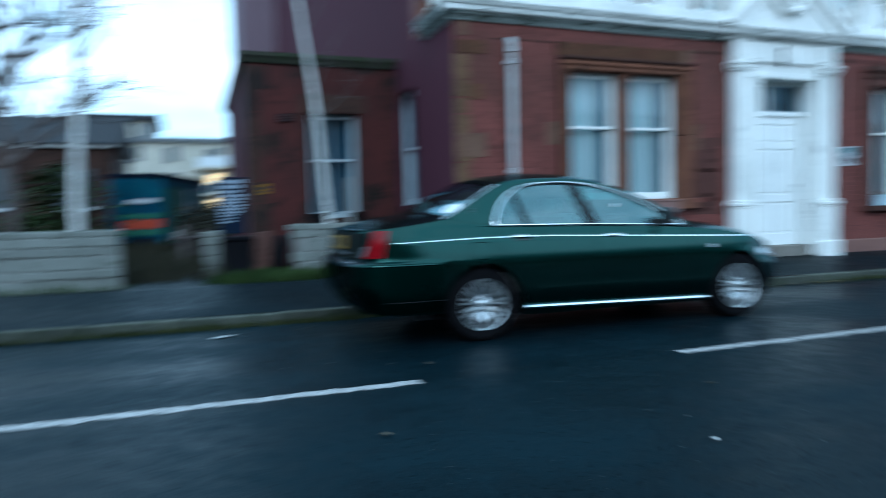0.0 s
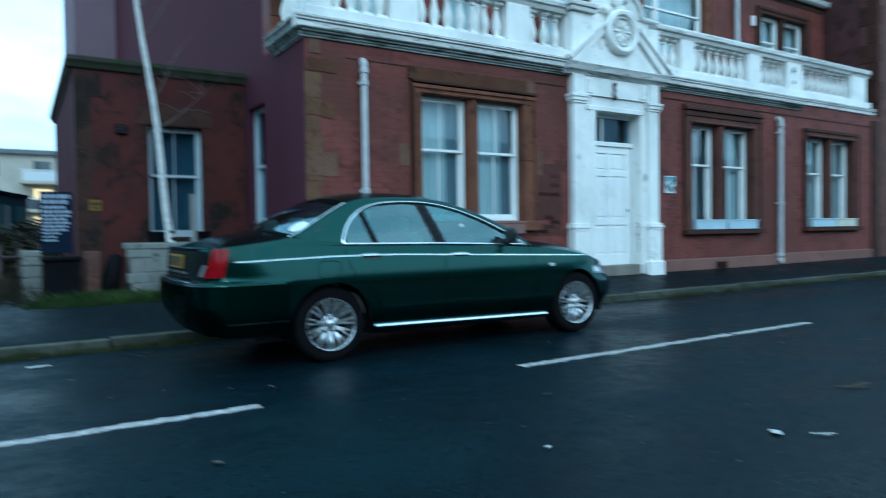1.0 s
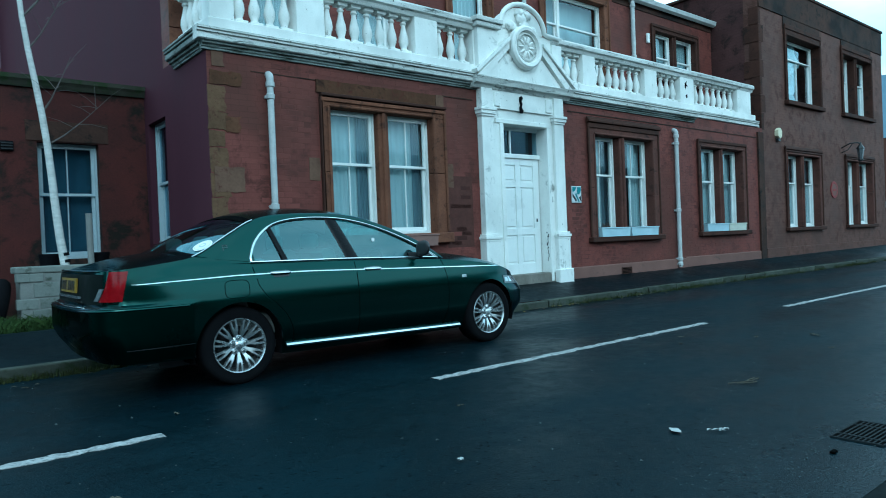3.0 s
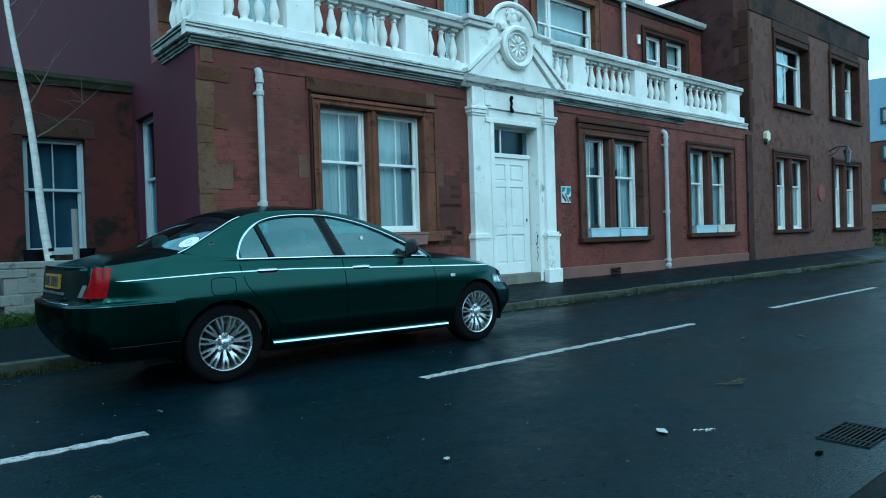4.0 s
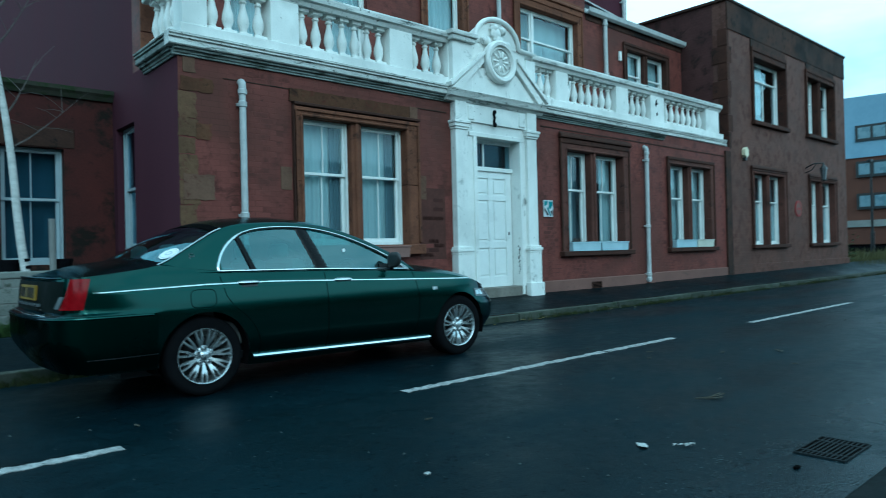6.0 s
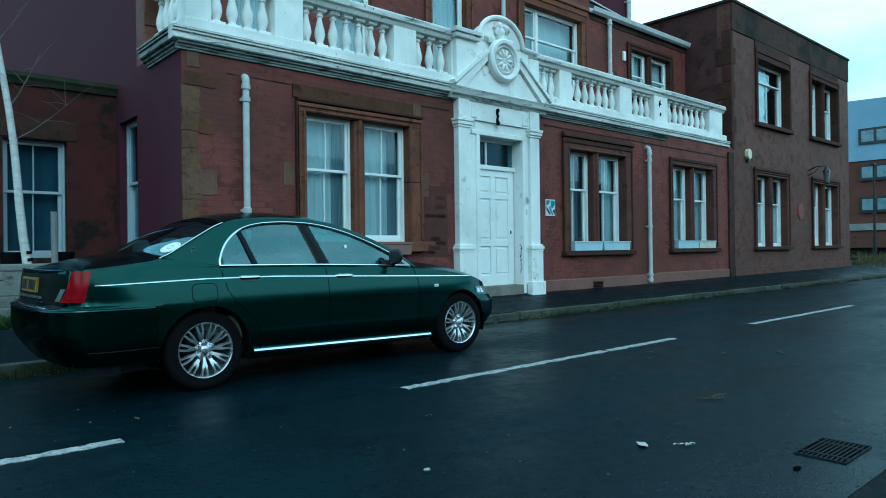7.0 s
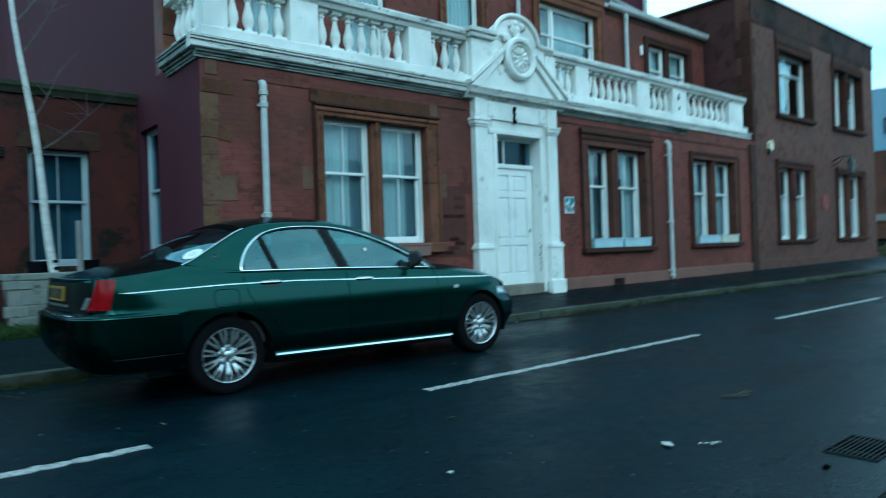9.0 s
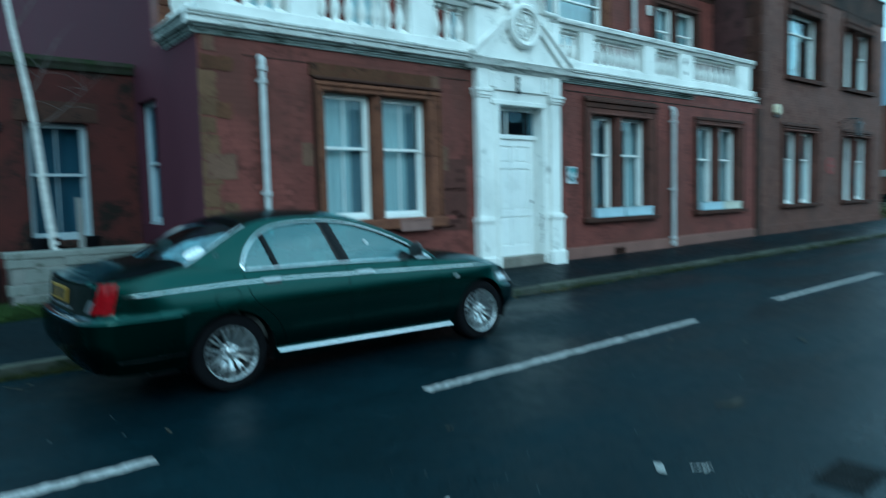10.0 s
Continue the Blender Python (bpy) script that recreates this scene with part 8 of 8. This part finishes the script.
# ---- litter on the road ----
def scrap(x, y, l, w, turn, material, name, label, category):
    n = 5
    rows = []
    for i in range(n + 1):
        row = []
        for k in range(3):
            a, b = (i / n - 0.5) * l, (k / 2 - 0.5) * w * (1 - 0.5 * abs(i / n - 0.5))
            row.append((x + a * math.cos(turn) - b * math.sin(turn), y + a * math.sin(turn) + b * math.cos(turn), level(y) + 0.006 + 0.012 * abs(math.sin(i * 1.9 + k * 2.7 + x))))
        rows.append(row)
    bm = sheet(rows)
    ob = solid(name, bm, material, label, category)
    ob.modifiers.new("thickness", "SOLIDIFY").thickness = 0.002


scrap(6.04, 1.82, 0.075, 0.05, 0.9, PAPER, "paper_scrap", "small white crumpled paper on the road", "litter")
for k, (dx, dy, l) in enumerate(((0.0, 0.0, 0.07), (0.05, -0.03, 0.05), (0.02, -0.035, 0.035))):
    scrap(6.18 + dx, 1.68 + dy, l, 0.01, -0.75 + 0.2 * k, PAPER, "paper_shred", "thin pale shred of paper on the wet road", "litter")
twig = thing("dead_twig", (7.37, 2.1, 0), "dry forked twig on the wet road", "twig")
for pts in (((7.27, 2.17), (7.34, 2.11), (7.41, 2.07), (7.48, 2.06)), ((7.36, 2.1), (7.43, 2.11), (7.5, 2.1)), ((7.31, 2.13), (7.35, 2.06), (7.39, 2.03))):
    part("stem", tube(bmesh.new(), [(x, y, 0.008 + 0.006 * k) for k, (x, y) in enumerate(pts)], 0.004, 5), LEAF, twig)
solid("dark_stone_chip", boxed(6.21, 6.255, 1.105, 1.128, 0.0, 0.011, 0.004), PIT_BLACK, "small black chip on the wet road", "stone")
scrap(9.77, 2.6, 0.13, 0.03, 0.9, LEAF, "fallen_leaf", "pale dead leaf on the wet road", "leaf")
scrap(4.94, 2.29, 0.03, 0.025, 0.2, PAPER, "paper_scrap", "tiny white scrap on the road", "litter")
scrap(2.95, 6.35, 0.16, 0.07, 0.2, PAPER, "paper_scrap", "flat white scrap near the gutter", "litter")
random.seed(77)
for _ in range(46):
    x, y = random.uniform(2.4, 16), random.choice((random.uniform(1.2, 4.6), random.uniform(6.4, 6.95)))
    scrap(x, y, random.uniform(0.02, 0.06), random.uniform(0.01, 0.022), random.uniform(0, 3.1), LEAF, "fallen_leaf", "small dead leaf on the wet road", "leaf")


for _ in range(60):
    scrap(random.choice((random.uniform(8.3, 14), random.uniform(8.3, 26))), FAR_KERB - abs(random.gauss(0.0, 0.12)), random.uniform(0.03, 0.09), random.uniform(0.02, 0.045), random.uniform(0, 3.1), random.choice((GOLD_LEAF, LEAF, LEAF)), "fallen_leaf", "small yellowed leaf lying in the far gutter", "leaf")


# Loose grit and specks on the asphalt.
random.seed(55)
bm = bmesh.new()
for _ in range(2600):
    y = random.uniform(0.8, 6.9)
    if random.random() < 0.3:
        y = 0.75 + abs(random.gauss(0, 0.5))
    x, s = random.uniform(1.0, 15.0), random.uniform(0.002, 0.0055) * (1 if random.random() < 0.93 else 2.2)
    a = random.uniform(0, 6.28)
    c = Vector((x, y, level(y)))
    ring = [c + Vector((s * math.cos(a + q * 2.1) * random.uniform(0.6, 1.3), s * math.sin(a + q * 2.1), 0.0005)) for q in range(3)]
    vs = [bm.verts.new(p) for p in ring] + [bm.verts.new(c + Vector((0, 0, s * 0.8)))]
    for q in range(3):
        bm.faces.new((vs[q], vs[(q + 1) % 3], vs[3]))
for cx, cy, n, reach in ((5.56, 1.35, 30, 0.12), (6.13, 1.43, 30, 0.08), (5.85, 1.2, 50, 0.16), (6.18, 1.19, 55, 0.06), (5.93, 1.03, 35, 0.1), (6.07, 0.92, 40, 0.05), (7.16, 1.03, 70, 0.12), (7.9, 1.3, 80, 0.3), (8.8, 1.2, 60, 0.4)):
    for _ in range(n):
        c = Vector((random.gauss(cx, reach), max(0.82, random.gauss(cy, reach * 0.5)), 0.0))
        s, a = random.uniform(0.002, 0.005), random.uniform(0, 6.28)
        vs = [bm.verts.new(c + Vector((s * math.cos(a + q * 2.1) * random.uniform(0.7, 1.6), s * math.sin(a + q * 2.1), 0.0005))) for q in range(3)] + [bm.verts.new(c + Vector((0, 0, s * 0.7)))]
        for q in range(3):
            bm.faces.new((vs[q], vs[(q + 1) % 3], vs[3]))
solid("road_grit", bm, GRIT, "pale loose grit scattered over the asphalt", "grit", "stuff")


# ---- bricks of the front wall ----
random.seed(101)
CLEAR = [(CORNER - 1, 6.62, 0, 4), (10.42, 12.9, 0, 4), (20.5, 22, 0, 4), (7.5, 9.9, 0.9, 3.45), (7.3, 7.62, 0.85, 2.4), (9.6, 10.06, 1.9, 2.36), (13.48, 15.96, 0.9, 3.46), (17.5, 19.9, 0.9, 3.4)]
LONG, TALL = 0.225, 0.075
front = bpy.data.objects["wall_front"]
brick_shapes = []
for k in range(4):
    for half in (False, True):
        b = bmesh.new()
        w = (LONG if not half else LONG / 2) - 0.004
        o = 0.0007 + 0.0004 * k
        inner = [(0, 0), (w, 0), (w, TALL - 0.007), (0, TALL - 0.007)]
        back, face = [b.verts.new((x, 0.002, z)) for x, z in inner], [b.verts.new((min(max(x, 0.004), w - 0.004), -o, min(max(z, 0.003), TALL - 0.01))) for x, z in inner]
        b.faces.new(face)
        for q in range(4):
            b.faces.new((back[q], back[(q + 1) % 4], face[(q + 1) % 4], face[q]))
        brick_shapes.append(finish(b, RED_BRICK, "brick", Vector((0, 0, 0))))
bare_shapes = []
for me in brick_shapes:
    bare = me.copy()
    bare.name = "bare_brick"
    bare.materials[0] = BARE_BRICK
    bare_shapes.append(bare)
slab("worn_patch", 9.86, 10.43, 0.95, 2.12, FACADE, 0.0015, PALE_MORTAR, "pale mortar of a worn bare brick patch", "wall", 0.0)
rest, separate = bmesh.new(), 0
for row in range(41):
    z = 0.465 + row * TALL
    x = 6.0 + (LONG / 2 if row % 2 else 0)
    while x < 20.6:
        k = random.randrange(4)
        worn = 9.8 < x < 10.3 and 0.93 < z < 2.1 and random.random() < 1.25 - 0.3 * z
        if not any(a - LONG < x < b and c - TALL < z < d for a, b, c, d in CLEAR):
            if worn or separate < 270 and 6.6 < x < 10.4 and 1.2 < z < 3.5:
                ob = new("brick", (bare_shapes if worn else brick_shapes)[2 * k])
                ob.parent = front
                ob.location = (x, FACADE, z)
                separate += 1
            else:
                n = len(rest.verts)
                rest.from_mesh(brick_shapes[2 * k])
                rest.verts.ensure_lookup_table()
                for v in rest.verts[n:]:
                    v.co += Vector((x, FACADE, z))
        x += LONG
me = bpy.data.meshes.new("brick_courses")
rest.to_mesh(me)
rest.free()
me.materials.append(RED_BRICK)
courses = new("brick_courses", me)
courses.parent = front
tagged(courses, kind="stuff")
